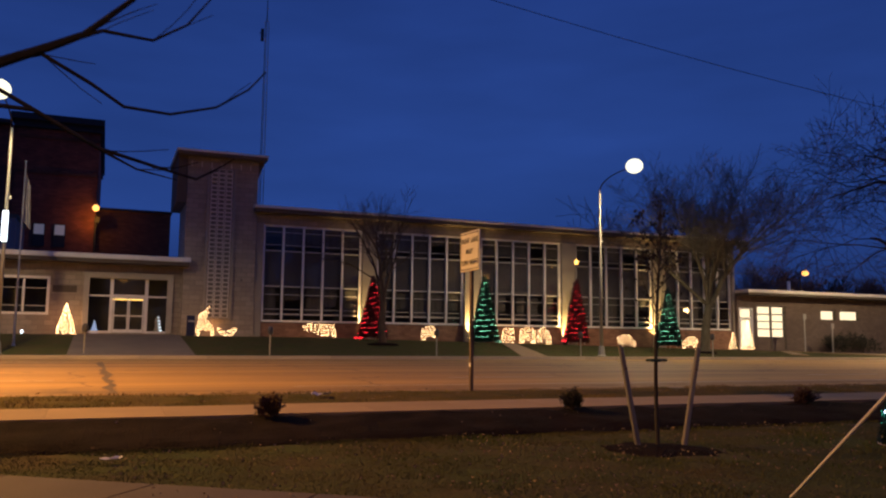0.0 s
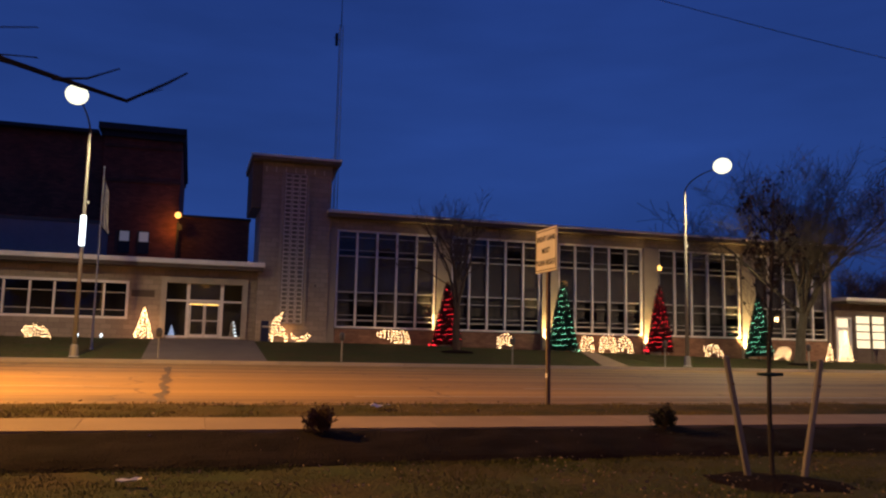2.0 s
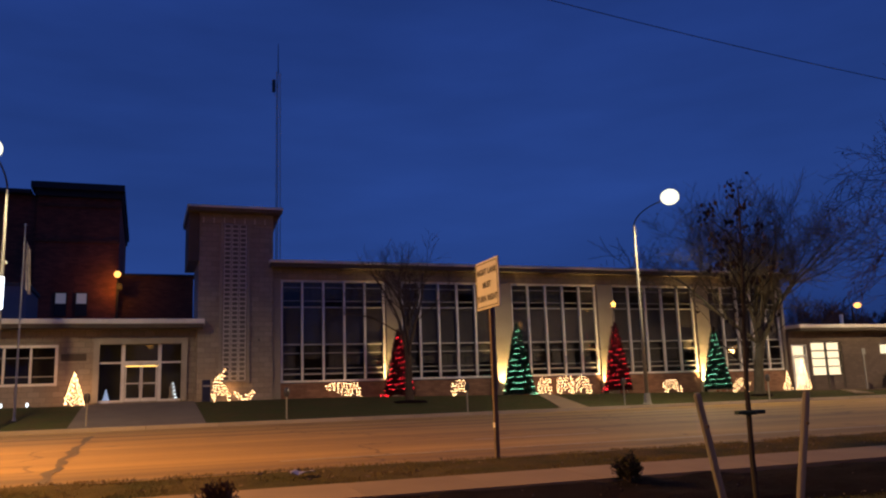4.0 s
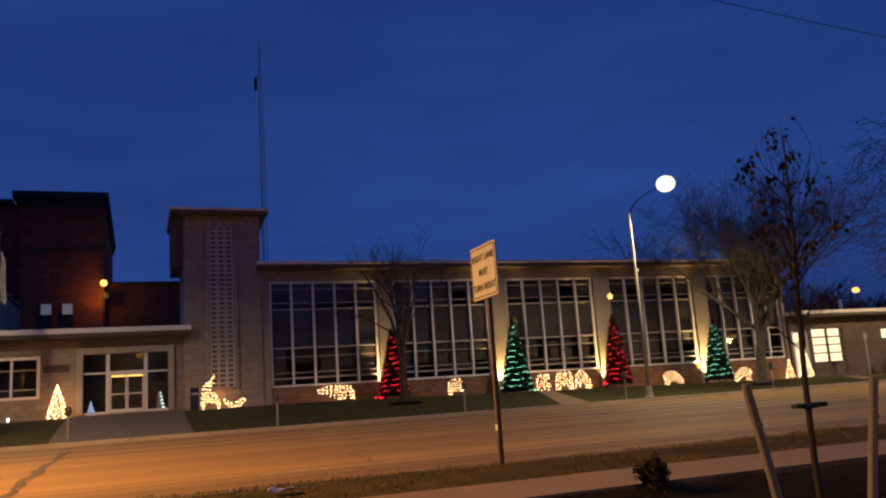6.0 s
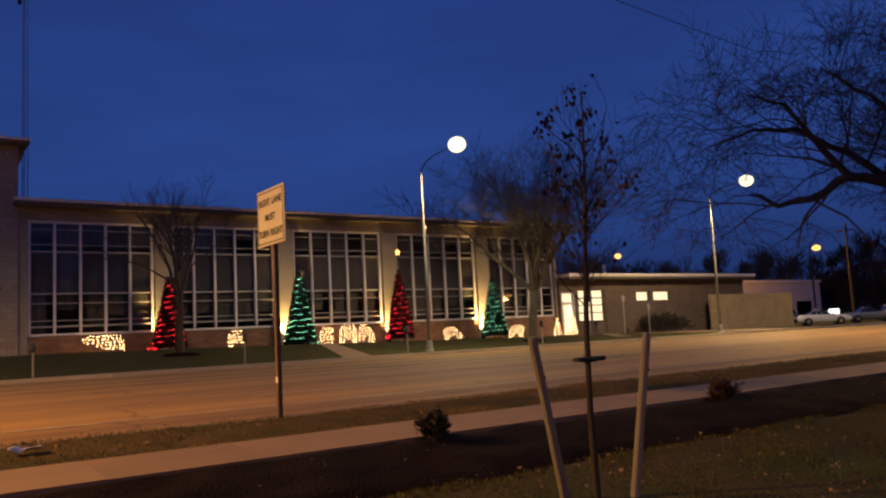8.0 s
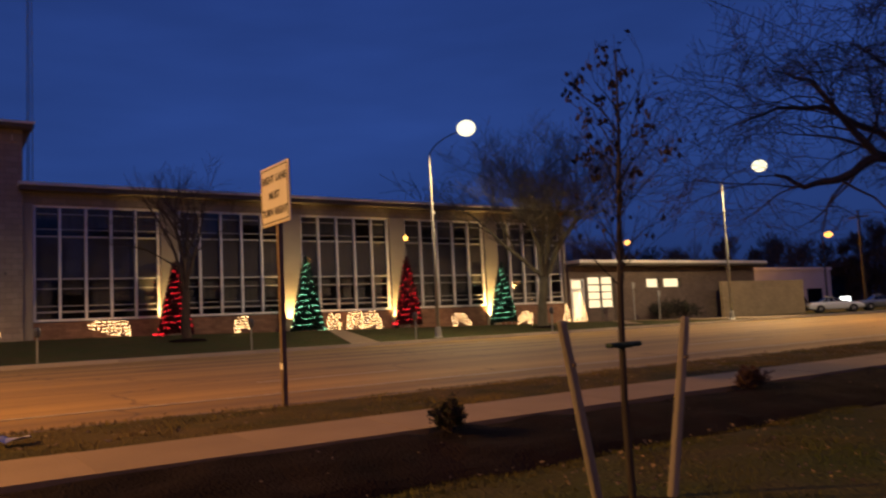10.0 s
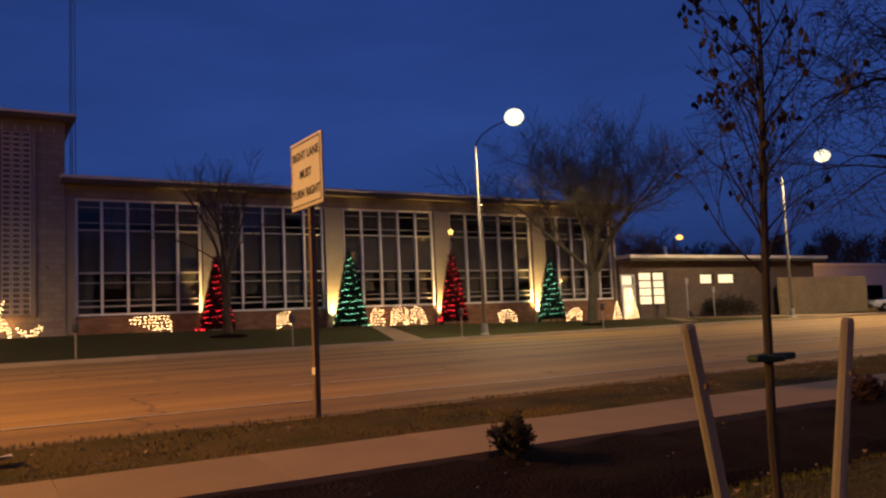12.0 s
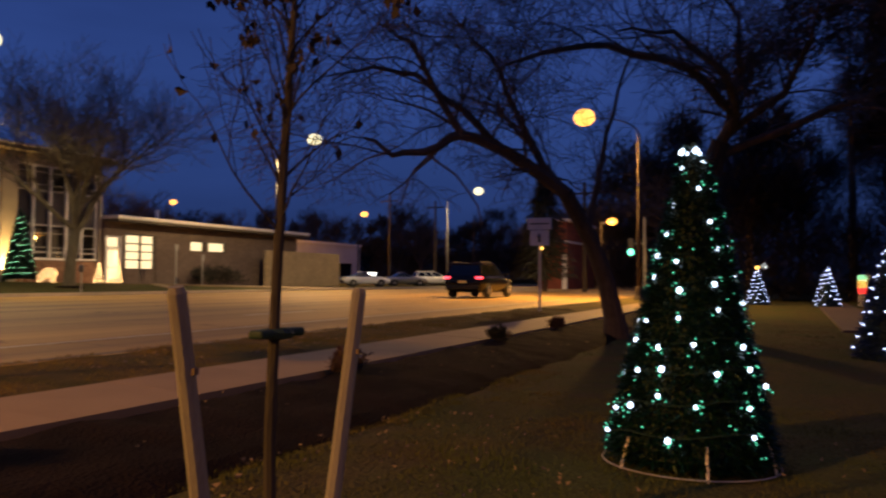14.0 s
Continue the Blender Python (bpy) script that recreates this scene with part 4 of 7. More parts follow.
for x in (-4.9, -3.45):
    bm = BM()
    for a0, a1, z0, z1 in ((x - 0.42, x - 0.36, 7.9, 9.7), (x + 0.36, x + 0.42, 7.9, 9.7), (x - 0.36, x + 0.36, 9.64, 9.7), (x - 0.36, x + 0.36, 7.9, 7.98), (x - 0.36, x + 0.36, 8.78, 8.84)):
        box(bm, a0, a1, 69.62, 69.7, z0, z1)
    wi = part("window", bm, "roof_dark", brick_b, "sash window with a pale lit blind")
    bm = BM()
    box(bm, x - 0.36, x + 0.36, 69.66, 69.69, 8.84, 9.64)
    part("blind", bm, "lit_blind", wi)
    bm = BM()
    box(bm, x - 0.36, x + 0.36, 69.66, 69.69, 7.98, 8.78)
    part("pane", bm, "roof_dark", wi)
low_b = thing("low_brick_block", (2, 74, 0), "low dark brick block with flat roof", "building")
bm = BM()
box(bm, -0.89, 4.8, 70.5, 78, 0, 11.2)
part("wall", bm, "dark_brick", low_b)
bm = BM()
box(bm, -0.88, 4.9, 70.35, 78.2, 11.2, 11.36)
part("roof", bm, "roof_dark", low_b)
box_b = thing("plant_room", (-10, 61, 5.8), "pale metal-clad plant room on the wing roof", "building")
bm = BM()
box(bm, -30, -5.9, 60.06, 66, 5.0, 8.8)
part("wall", bm, "blind", box_b)
bm = BM()
box(bm, -30.1, -5.8, 60.0, 66.1, 8.8, 9.05)
part("roof", bm, "soffit", box_b)
lamp = thing("wall_lamp", (-0.9, 69.6, 10.0), "orange wall lamp on a dark bracket", "lamp")
bm = BM()
box(bm, -1.0, -0.85, 69.1, 69.72, 10.35, 10.45, 0.02)
box(bm, -0.95, -0.55, 69.0, 69.3, 9.9, 10.35, 0.03)
tube(bm, [(-0.9, 69.2, 10.45), (-0.9, 69.2, 10.95)], 0.04, 6)
box(bm, -1.0, -0.82, 69.4, 69.6, 7.6, 10.3)
part("bracket", bm, "wood_pole", lamp)
bm = BM()
blob(bm, (-0.93, 69.15, 11.1), 0.26, 2)
part("globe", bm, "sodium", lamp, "glowing orange globe", smooth=True)
lamp_light("wall_lamp_light", "POINT", pose(-1.8, 92.5, 13.4), 110, SODIUM, 0.2)

for far_off in (brick_b, low_b, lamp):
    far_off.location = Vector((0.95, 1.58, 0.94)).lerp(far_off.location, BEHIND)
    far_off.scale = (BEHIND, BEHIND, BEHIND)

white_b = thing("white_shop", (116, 78, 0), "long white flat-roofed shop far down the road", "building")
bm = BM()
box(bm, 96, 127, 75, 95, -0.3, 6.3)
part("wall", bm, "white_wall", white_b)
bm = BM()
box(bm, 95.8, 127.2, 74.8, 95.2, 6.3, 6.7)
part("roof", bm, "coping", white_b)
for i in range(4):
    bm = BM()
    box(bm, 99 + i * 7, 103 + i * 7, 74.9, 75, 0.6, 3.4)
    part("window", bm, "car_glass", white_b)
corner_b = thing("corner_building", (80, 29, 0), "brick corner building with pale bands", "building")
bm = BM()
box(bm, 75, 86, 24.9, 27.6, 0, 6.1)
part("wall", bm, "brick", corner_b)
bm = BM()
box(bm, 74.9, 86.1, 24.8, 27.7, 4.2, 4.4)
box(bm, 74.8, 86.2, 24.7, 27.8, 6.1, 6.35)
box(bm, 74.85, 75, 24.85, 25.3, 0, 3.2)
part("band", bm, "coping", corner_b)

# mast on the hall roof
mast = thing("radio_mast", (9.5, 56, 9.4), "slender lattice radio mast with aerials", "mast")
legs = [(9.35, 55.9), (9.65, 55.9), (9.5, 56.18)]
for x, y in legs:
    bm = BM()
    tube(bm, [(x, y, 9.4), (9.5 + (x - 9.5) * 0.8, 56 + (y - 56) * 0.8, 23.5)], [0.028, 0.022], 6)
    part("leg", bm, "pole", mast)
bm = BM()
for k in range(36):
    z = 9.5 + k * 0.39
    a, b = legs[k % 3], legs[(k + 1) % 3]
    tube(bm, [(a[0], a[1], z), (b[0], b[1], z + 0.39)], 0.011, 4)
part("bracing", bm, "pole", mast)
bm = BM()
tube(bm, [(9.5, 56, 23.4), (9.5, 56, 25.6)], [0.04, 0.02], 6)
box(bm, 9.1, 9.3, 55.9, 56.1, 22.0, 22.9, 0.03)
tube(bm, [(9.0, 56, 22.6), (9.5, 56, 22.4)], 0.025, 5)
part("aerial", bm, "dark_steel", mast)
bm = BM()
for x in (4.6, 5.1, 8.0):
    tube(bm, [(x, 53, 12.5), (x, 53, 13.0 + 0.1 * (x % 1))], 0.03, 5)
tagged(part("roof_pipes", bm, "dark_steel"), "thin vent pipes on the tower roof", "pipe")

# flag pole
flag = thing("flag_pole", (-4.1, 44, 0.4), "grey flag pole with a furled flag", "flag pole")
bm = BM()
lathe(bm, -4.1, 44, [(0.12, 0.35), (0.1, 0.5), (0.06, 0.6), (0.03, 9.5)], 8)
blob(bm, (-4.1, 44, 9.55), 0.07)
part("pole", bm, "steel", flag)
for nm, z0, z1, mt, off in (("flag", 6.6, 8.9, "flag", 0.0), ("stripes", 6.5, 8.7, "flag_pale", 0.06)):
    bm = BM()
    n = 14
    prev = None
    for s in range(n + 1):
        z = z0 + (z1 - z0) * s / n
        row = []
        for k in range(9):
            a = k / 8
            row.append(bm.verts.new((-4.05 + off + 0.28 * a * (1 - 0.4 * s / n) , 44 + 0.09 * math.sin(a * 14 + s * 0.5) - off, z - 0.35 * a)))
        if prev:
            for k in range(8):
                bm.faces.new((prev[k], prev[k + 1], row[k + 1], row[k]))
        prev = row
    part(nm, bm, mt, flag, smooth=True)

# cool flood lamp on the near pole of the wing
bm = BM()
box(bm, -4.62, -4.38, 40.78, 40.92, 5.2, 6.6, 0.04)
cool = thing("banner_light", (-4.5, 40.85, 5.2), "bright white strip light strapped to the lamp pole", "light")
part("tube", bm, "sign_light", cool)

# parking meters
meter = thing("parking_meter", (0, 0, 0), "parking meter on a pale post at the kerb", "parking meter", "parking meters")
bm = BM()
tube(bm, [(0, 0, -0.1), (0, 0, 1.05)], 0.04, 8)
part("post", bm, "pole", meter, local=True)
bm = BM()
lathe(bm, 0, 0, [(0.06, 1.05), (0.13, 1.12), (0.14, 1.3), (0.11, 1.42), (0.04, 1.47)], 10)
part("head", bm, "meter", meter, local=True)
meter.matrix_basis = pose(7.6, 40.6, 0.1)
for x in (16.6, 25.7, -0.9, 35.4):
    copy_thing(meter, pose(x, 40.6, 0.1))
for x, h in ((52.0, 3.4), (55.0, 2.7)):
    ps = thing("sign_post", (x, 49, 0.1), "thin steel sign post on the lawn", "post", "sign posts")
    bm = BM()
    box(bm, x - 0.05, x + 0.05, 48.97, 49.03, 0, h)
    part("post", bm, "steel", ps)
    bm = BM()
    box(bm, x - 0.16, x + 0.16, 48.94, 48.965, h - 0.45, h)
    part("plate", bm, "steel", ps)
bm = BM()
box(bm, 4.45, 4.9, 50.2, 50.6, 0.95, 2.3, 0.05)
mb = thing("drop_box", (4.67, 50.4, 0.95), "dark blue drop box by the tower", "box")
part("body", bm, "bluebox", mb)
bm = BM()
box(bm, 4.5, 4.85, 50.17, 50.2, 1.9, 2.0)
part("flap", bm, "steel", mb)

# ---------------------------------------------------------------- traffic sign
sign = thing("traffic_sign", (6.6, 14.29, -0.02), "white rectangular lane sign on a steel post", "traffic sign")
bm = BM()
box(bm, 6.61, 6.64, 14.255, 14.325, -0.2, 3.02)
box(bm, 6.64, 6.67, 14.255, 14.275, -0.2, 3.02)
box(bm, 6.64, 6.67, 14.305, 14.325, -0.2, 3.02)
post = part("post", bm, "post_steel", sign)
bm = BM()
box(bm, 6.605, 6.61, 14.25, 14.33, 0.42, 0.5)
part("reflector", bm, "coping", post)
bm = BM()
box(bm, 6.575, 6.605, 13.81, 14.73, 2.31, 3.11, 0.012)
plate = part("plate", bm, "sign_face", sign, "white reflective sheet with dark border")
bm = BM()
for y0, y1, z0, z1 in ((13.84, 14.70, 2.345, 2.36), (13.84, 14.70, 3.06, 3.075), (13.84, 13.855, 2.36, 3.06), (14.685, 14.70, 2.36, 3.06)):
    box(bm, 6.571, 6.5745, y0, y1, z0, z1)
part("border", bm, "black", plate)


def lettering(text, size, m, mat, parent, name="lettering", extrude=0.001):
    cu = bpy.data.curves.new(name, "FONT")
    cu.body, cu.size, cu.align_x, cu.align_y, cu.extrude, cu.offset = text, size, "CENTER", "CENTER", extrude, 0.004
    tmp = bpy.data.objects.new(name, cu)
    scene.collection.objects.link(tmp)
    bpy.context.view_layer.update()
    me = bpy.data.meshes.new_from_object(tmp.evaluated_get(bpy.context.evaluated_depsgraph_get()))
    bpy.data.objects.remove(tmp)
    me.transform(m)
    me.transform(Matrix.Translation(-base_of(parent)))
    me.materials.clear()
    me.materials.append(M[mat])
    ob = new(name, me)
    ob.parent = parent
    return ob


for words, z in ((("RIGHT", "LANE"), 2.92), (("MUST",), 2.70), (("TURN", "RIGHT"), 2.48)):
    made = [lettering(word, 0.135, pose(6.572, 14.27, z, 90, 0, -90), "black", plate) for word in words]
    wide = [max(q.co.y for q in o.data.vertices) - min(q.co.y for q in o.data.vertices) for o in made]
    run = sum(wide) + 0.055 * (len(wide) - 1)
    for o, wd in zip(made, wide):
        o.location.y = run / 2 - wd / 2
        run -= 2 * (wd + 0.055)

# ---------------------------------------------------------------- trees


def grow(rng, start, way, length, radius, level, levels, out, droop=0.0, spread=0.6, twigs=4, wander=0.25, min_r=0.006, low=-0.3):
    """Recursive limb: appends (points, radii, level) rows to out."""
    pts, radii = [Vector(start)], [radius]
    d = Vector(way).normalized()
    steps = 5 if level < levels else 3
    end_r = max(min_r, radius * (0.45 if level < levels else 0.3))
    for i in range(steps):
        d = (d + Vector((rng.uniform(-1, 1), rng.uniform(-1, 1), rng.uniform(-1, 1))) * wander + Vector((0, 0, -droop * (i / steps)))).normalized()
        pts.append(pts[-1] + d * length / steps)
        radii.append(radius + (end_r - radius) * (i + 1) / steps)
    out.append((pts, radii, level))
    if level >= levels:
        return
    grow(rng, pts[-1], d, length * 0.5, end_r, level + 1, levels, out, droop, spread, max(1, twigs - 1), wander, min_r, low)
    for k in range(twigs):
        f = 0.3 + 0.7 * (k + rng.random()) / twigs
        i = min(steps - 1, int(f * steps))
        p = pts[i].lerp(pts[i + 1], f * steps - i) if i < steps else pts[-1]
        side = Vector((rng.uniform(-1, 1), rng.uniform(-1, 1), rng.uniform(low, 0.8))).normalized()
        nd = (d * (1 - spread) + side * spread).normalized()
        grow(rng, p, nd, length * rng.uniform(0.5, 0.75), max(min_r, radii[i] * 0.55), level + 1, levels, out, droop, spread, twigs, wander, min_r, low)


def sweep(rows, name, mat, parent, sides=(7, 5, 4, 3, 3, 3)):
    v, f = [], []
    for pts, radii, level in rows:
        n = sides[min(level, len(sides) - 1)]
        base = len(v)
        for i, p in enumerate(pts):
            d = (pts[min(i + 1, len(pts) - 1)] - pts[max(i - 1, 0)]).normalized()
            s = d.cross(Vector((0.3, 0.2, 1)) if abs(d.z) < 0.9 else Vector((1, 0.1, 0))).normalized()
            u2 = d.cross(s)
            for k in range(n):
                a = k * 2 * math.pi / n
                v.append(tuple(p + (s * math.cos(a) + u2 * math.sin(a)) * radii[i]))
        for i in range(len(pts) - 1):
            for k in range(n):
                f.append((base + i * n + k, base + i * n + (k + 1) % n, base + (i + 1) * n + (k + 1) % n, base + (i + 1) * n + k))
    return soup(name, v, f, mat, parent)


def leaves_on(rows, name, mat, parent, rng, count, size, level):
    """Small curled leaves set on the twigs of one level."""
    pick = [r for r in rows if r[2] >= level]
    v, f = [], []
    for _ in range(count):
        pts = rng.choice(pick)[0]
        p = pts[rng.randrange(1, len(pts))]
        a = Vector((rng.uniform(-1, 1), rng.uniform(-1, 1), rng.uniform(-1, 0.3))).normalized()
        b = a.cross(Vector((rng.uniform(-1, 1), rng.uniform(-1, 1), rng.uniform(-1, 1)))).normalized()
        c = a.cross(b) * size * 0.3
        s = size * rng.uniform(0.6, 1.3)
        i = len(v)
        v += [tuple(p), tuple(p + a * s * 0.5 + b * s * 0.35 + c), tuple(p + a * s), tuple(p + a * s * 0.5 - b * s * 0.35 + c)]
        f += [(i, i + 1, i + 2), (i, i + 2, i + 3)]
    return soup(name, v, f, mat, parent)


def bare_tree(name, at, fork, limbs, seed, label, reach, r0, levels=4, twigs=4, droop=0.0, spread=0.55, mat="bark", up=0.9, lean=(0, 0), min_r=0.012, group=""):
    rng = random.Random(seed)
    t = thing(name, at, label, "tree", group)
    at = Vector(at)
    top = at + Vector((lean[0], lean[1], fork))
    mid = at.lerp(top, 0.5) + Vector((rng.uniform(-0.1, 0.1), rng.uniform(-0.1, 0.1), 0))
    sweep([([at - Vector((0, 0, 0.15)), at + Vector((0, 0, 0.25)), mid, top], [r0 * 1.5, r0 * 1.1, r0 * 0.95, r0 * 0.85], 0)], "trunk", mat, t, (10,))
    rows = []
    for k in range(limbs):
        a = 2 * math.pi * (k + rng.uniform(-0.25, 0.25)) / limbs
        w = Vector((math.cos(a), math.sin(a), up * rng.uniform(0.8, 1.4)))
        mine = []
        grow(rng, top - Vector((0, 0, rng.uniform(0, fork * 0.15))), w, reach * rng.uniform(0.8, 1.15), r0 * 0.5, 0, levels, mine, droop, spread, twigs, 0.22, min_r)
        sweep([r for r in mine if r[2] < 2], "limb", mat, t)
        rows += mine
    tagged(sweep([r for r in rows if r[2] >= 2], "crown", mat, t), kind="stuff")
    return t, rows


t1, rows = bare_tree("bare_tree", (15.3, 46, 0.6), 2.6, 6, 13, "small bare street tree on the lawn", 3.9, 0.22, 4, 3, spread=0.42, up=4.6, min_r=0.006)
t2, rows2 = bare_tree("bare_tree", (37.7, 44, 0.45), 3.2, 7, 21, "wide bare tree with a low fork on the lawn", 4.9, 0.3, 4, 5, spread=0.55, up=1.95, mat="bark_lamplit", lean=(0.4, 0), min_r=0.0075)
tagged(leaves_on(rows2, "leaves", "litter", t2, random.Random(3), 500, 0.1, 3), kind="stuff")
for nm, x, y, r in (("mulch_ring", 15.3, 46, 1.0), ("mulch_ring", 37.7, 44, 0.8)):
    bm = BM()
    lathe(bm, x, y, [(r, ground_z(x, y) - 0.05), (r * 0.9, ground_z(x, y) + 0.07), (0.3, ground_z(x, y) + 0.14)], 16)
    tagged(part(nm, bm, "soil"), "ring of dark mulch round the tree", "mulch", kind="stuff")

# young staked tree close to the walk
sap = thing("young_tree", (6.55, 8.34, -0.38), "young staked tree with a few dead leaves", "tree")
rng = random.Random(8)
core = [Vector((6.56, 8.34, -0.4)), Vector((6.535, 8.33, 0.3)), Vector((6.525, 8.3, 0.9)), Vector((6.56, 8.29, 1.5)), Vector((6.6, 8.27, 2.2)), Vector((6.62, 8.26, 2.8))]
sweep([(core, [0.028, 0.024, 0.022, 0.019, 0.012, 0.005], 0)], "trunk", "bark_grey", sap, (8,))
rows = []
for k in range(26):
    z = 1.05 + 1.35 * k / 26
    f = (z - 0.9) / 1.9
    p = core[2].lerp(core[5], f)
    a = k * 2.4 + rng.uniform(-0.4, 0.4)
    ln = 0.54 * (1 - 0.4 * f) * rng.uniform(0.55, 1.1)
    grow(rng, p, Vector((math.cos(a), math.sin(a), 1.9)), ln, 0.0062, 1, 3, rows, -0.16, 0.45, 2, 0.24, 0.0018)
sweep(rows, "crown", "twig_grey", sap)
tagged(leaves_on(rows + [([core[4], core[5]], [], 3)] * 6, "leaves", "dead_leaf", sap, rng, 60, 0.05, 2), kind="stuff")
v, f = [], []
high = [r[0][-1] for r in rows if r[0][-1].z > 1.85] + [core[5], core[5].lerp(core[4], 0.2), core[5].lerp(core[4], 0.4)] * 3
low_tips = [r[0][-1] for r in rows if r[2] == 1 and r[0][-1].z < 1.85]
for k in range(46):
    tip = rng.choice(high if k < 36 else low_tips)
    for q in range(rng.randint(4, 9) if k < 36 else rng.randint(1, 3)):
        p = tip + Vector((rng.uniform(-0.045, 0.045), rng.uniform(-0.045, 0.045), rng.uniform(-0.08, 0.02)))
        d = Vector((rng.uniform(-0.6, 0.6), rng.uniform(-0.6, 0.6), -1)).normalized() * rng.uniform(0.036, 0.068)
        s = d.cross(Vector((rng.uniform(-1, 1), rng.uniform(-1, 1), 0.1))).normalized() * 0.017
        i = len(v)
        v += [tuple(p), tuple(p + d * 0.5 + s), tuple(p + d), tuple(p + d * 0.5 - s)]
        f += [(i, i + 1, i + 2), (i, i + 2, i + 3)]
tagged(soup("foliage", v, f, "dead_leaf", sap), kind="stuff")
for nm, a, b in (("stake", (7.22, 8.31, 0.87), (6.95, 8.36, -0.6)), ("stake", (6.02, 8.36, 0.89), (6.33, 8.39, -0.6))):
    st = thing("tree_stake", b, "leaning weathered wooden stake beside the young tree", "stake", "tree stakes")
    bm = BM()
    tube(bm, [b, Vector(b).lerp(Vector(a), 0.5), Vector(b).lerp(Vector(a), 0.985), a], [0.038, 0.036, 0.034, 0.026], 9)
    part("post", bm, "stake", st)
    hook = Vector(b).lerp(Vector(a), 0.8)
    bm = BM()
    box(bm, hook.x - 0.012, hook.x + 0.012, hook.y - 0.046, hook.y - 0.03, hook.z - 0.01, hook.z + 0.014)
    part("staple", bm, "post_steel", st, "rusty steel staple")
bm = BM()
ring = [(6.525 + 0.055 * math.cos(k * math.pi / 6), 8.295 + 0.05 * math.sin(k * math.pi / 6), 0.70) for k in range(13)]
tube(bm, ring, 0.022, 6)
box(bm, 6.38, 6.47, 8.26, 8.33, 0.685, 0.72, 0.012)
box(bm, 6.58, 6.68, 8.26, 8.33, 0.685, 0.72, 0.012)
tagged(part("tree_tie", bm, "strap"), "dark green strap tied round the young tree", "strap")
bm = BM()
prof = [(0.86, -0.47), (0.7, -0.405), (0.45, -0.365), (0.2, -0.35), (0.08, -0.36)]
lathe(bm, 6.46, 8.0, prof, 40)
for v in bm.verts:
    v.co += Vector((0, 0, 0.05 * noise.noise(v.co * 4)))
    q = Vector((v.co.x - 6.46, v.co.y - 8.0, 0)) * (0.35 * noise.noise(v.co * 1.7) + 0.2 * noise.noise(v.co * 6))
    v.co += q
tagged(part("mulch_ring", bm, "soil"), "ragged ring of dark mulch round the young tree", "mulch", kind="stuff")

# big leaning tree of the park
big = thing("park_tree", (22, 10, -0.4), "large leaning park tree with arching bare limbs", "tree")
rng = random.Random(31)
trunk = [Vector(p) for p in ((22.0, 10.0, -0.5), (21.95, 10.05, 0.1), (21.8, 10.2, 0.9), (21.4, 10.45, 1.8), (20.6, 10.8, 2.75))]
sweep([(trunk, [0.34, 0.225, 0.195, 0.18, 0.17], 0)], "trunk", "bark", big, (12,))


def limbs_of(tree, lines, seed, leaves=0):
    """Arching limbs through the points given, each with many drooping twigs."""
    rng = random.Random(seed)
    fine = []
    for r0, r1, n, points in lines:
        pts = [Vector(p) for p in points]
        line = [pts[0]]
        for a, b in zip(pts, pts[1:]):
            line += [a.lerp(b, f) + Vector((rng.uniform(-1, 1), rng.uniform(-1, 1), rng.uniform(-1, 1))) * 0.05 for f in (0.33, 0.67)] + [b]
        rad = [0.78 * (r0 + (r1 - r0) * i / (len(line) - 1)) for i in range(len(line))]
        mine = [(line, rad, 0)]
        for k in range(n):
            i = 1 + int((len(line) - 2) * (k + rng.random()) / n)
            d = (line[min(i + 1, len(line) - 1)] - line[i - 1]).normalized()
            out = d * 0.6 + Vector((rng.uniform(-1, 1), rng.uniform(-1, 1), rng.uniform(-0.35, 0.9)))
            grow(rng, line[i], out, rng.uniform(1.0, 2.1), max(0.015, rad[i] * 0.36), 1, 4, mine, 0.12, 0.5, 4, 0.3, 0.0042, -0.4)
        sweep([q for q in mine if q[2] < 2], "limb", "bark_dark", tree)
        fine += [q for q in mine if q[2] >= 2 and min(c.z for c in q[0]) > 2.3]
    tagged(sweep(fine, "crown", "bark_dark", tree), kind="stuff")
    if leaves:
        tagged(leaves_on(fine, "leaves", "dead_leaf", tree, rng, leaves, 0.06, 4), kind="stuff")


limbs_of(big, [
    (0.2, 0.035, 9, ((20.6, 10.8, 2.75), (19.4, 11.7, 3.5), (18.5, 12.35, 3.75), (17.9, 12.85, 3.35), (17.36, 13.28, 3.23), (16.9, 13.6, 3.5))),
    (0.12, 0.02, 10, ((19.4, 11.7, 3.5), (18.7, 12.4, 4.3), (18.0, 13.1, 4.9), (17.2, 13.6, 4.9), (16.4, 14.0, 4.5))),
    (0.12, 0.02, 10, ((20.2, 11.1, 3.1), (19.6, 11.6, 4.4), (18.9, 11.9, 5.4), (17.9, 12.4, 6.0))),
    (0.11, 0.02, 9, ((18.5, 12.35, 3.75), (17.8, 12.6, 4.5), (16.9, 12.7, 5.2), (16.0, 12.9, 5.3))),
    (0.10, 0.02, 4, ((21.3, 10.5, 2.0), (21.5, 10.2, 3.6), (21.2, 9.8, 5.0), (20.6, 9.2, 6.1))),
    (0.12, 0.02, 9, ((20.6, 10.8, 2.75), (21.2, 11.8, 4.0), (21.8, 12.8, 5.0), (22.0, 13.8, 5.4))),
], 33, 400)
second = thing("park_tree", (24.4, 8.55, -0.4), "old spreading park tree with low arching limbs", "tree")
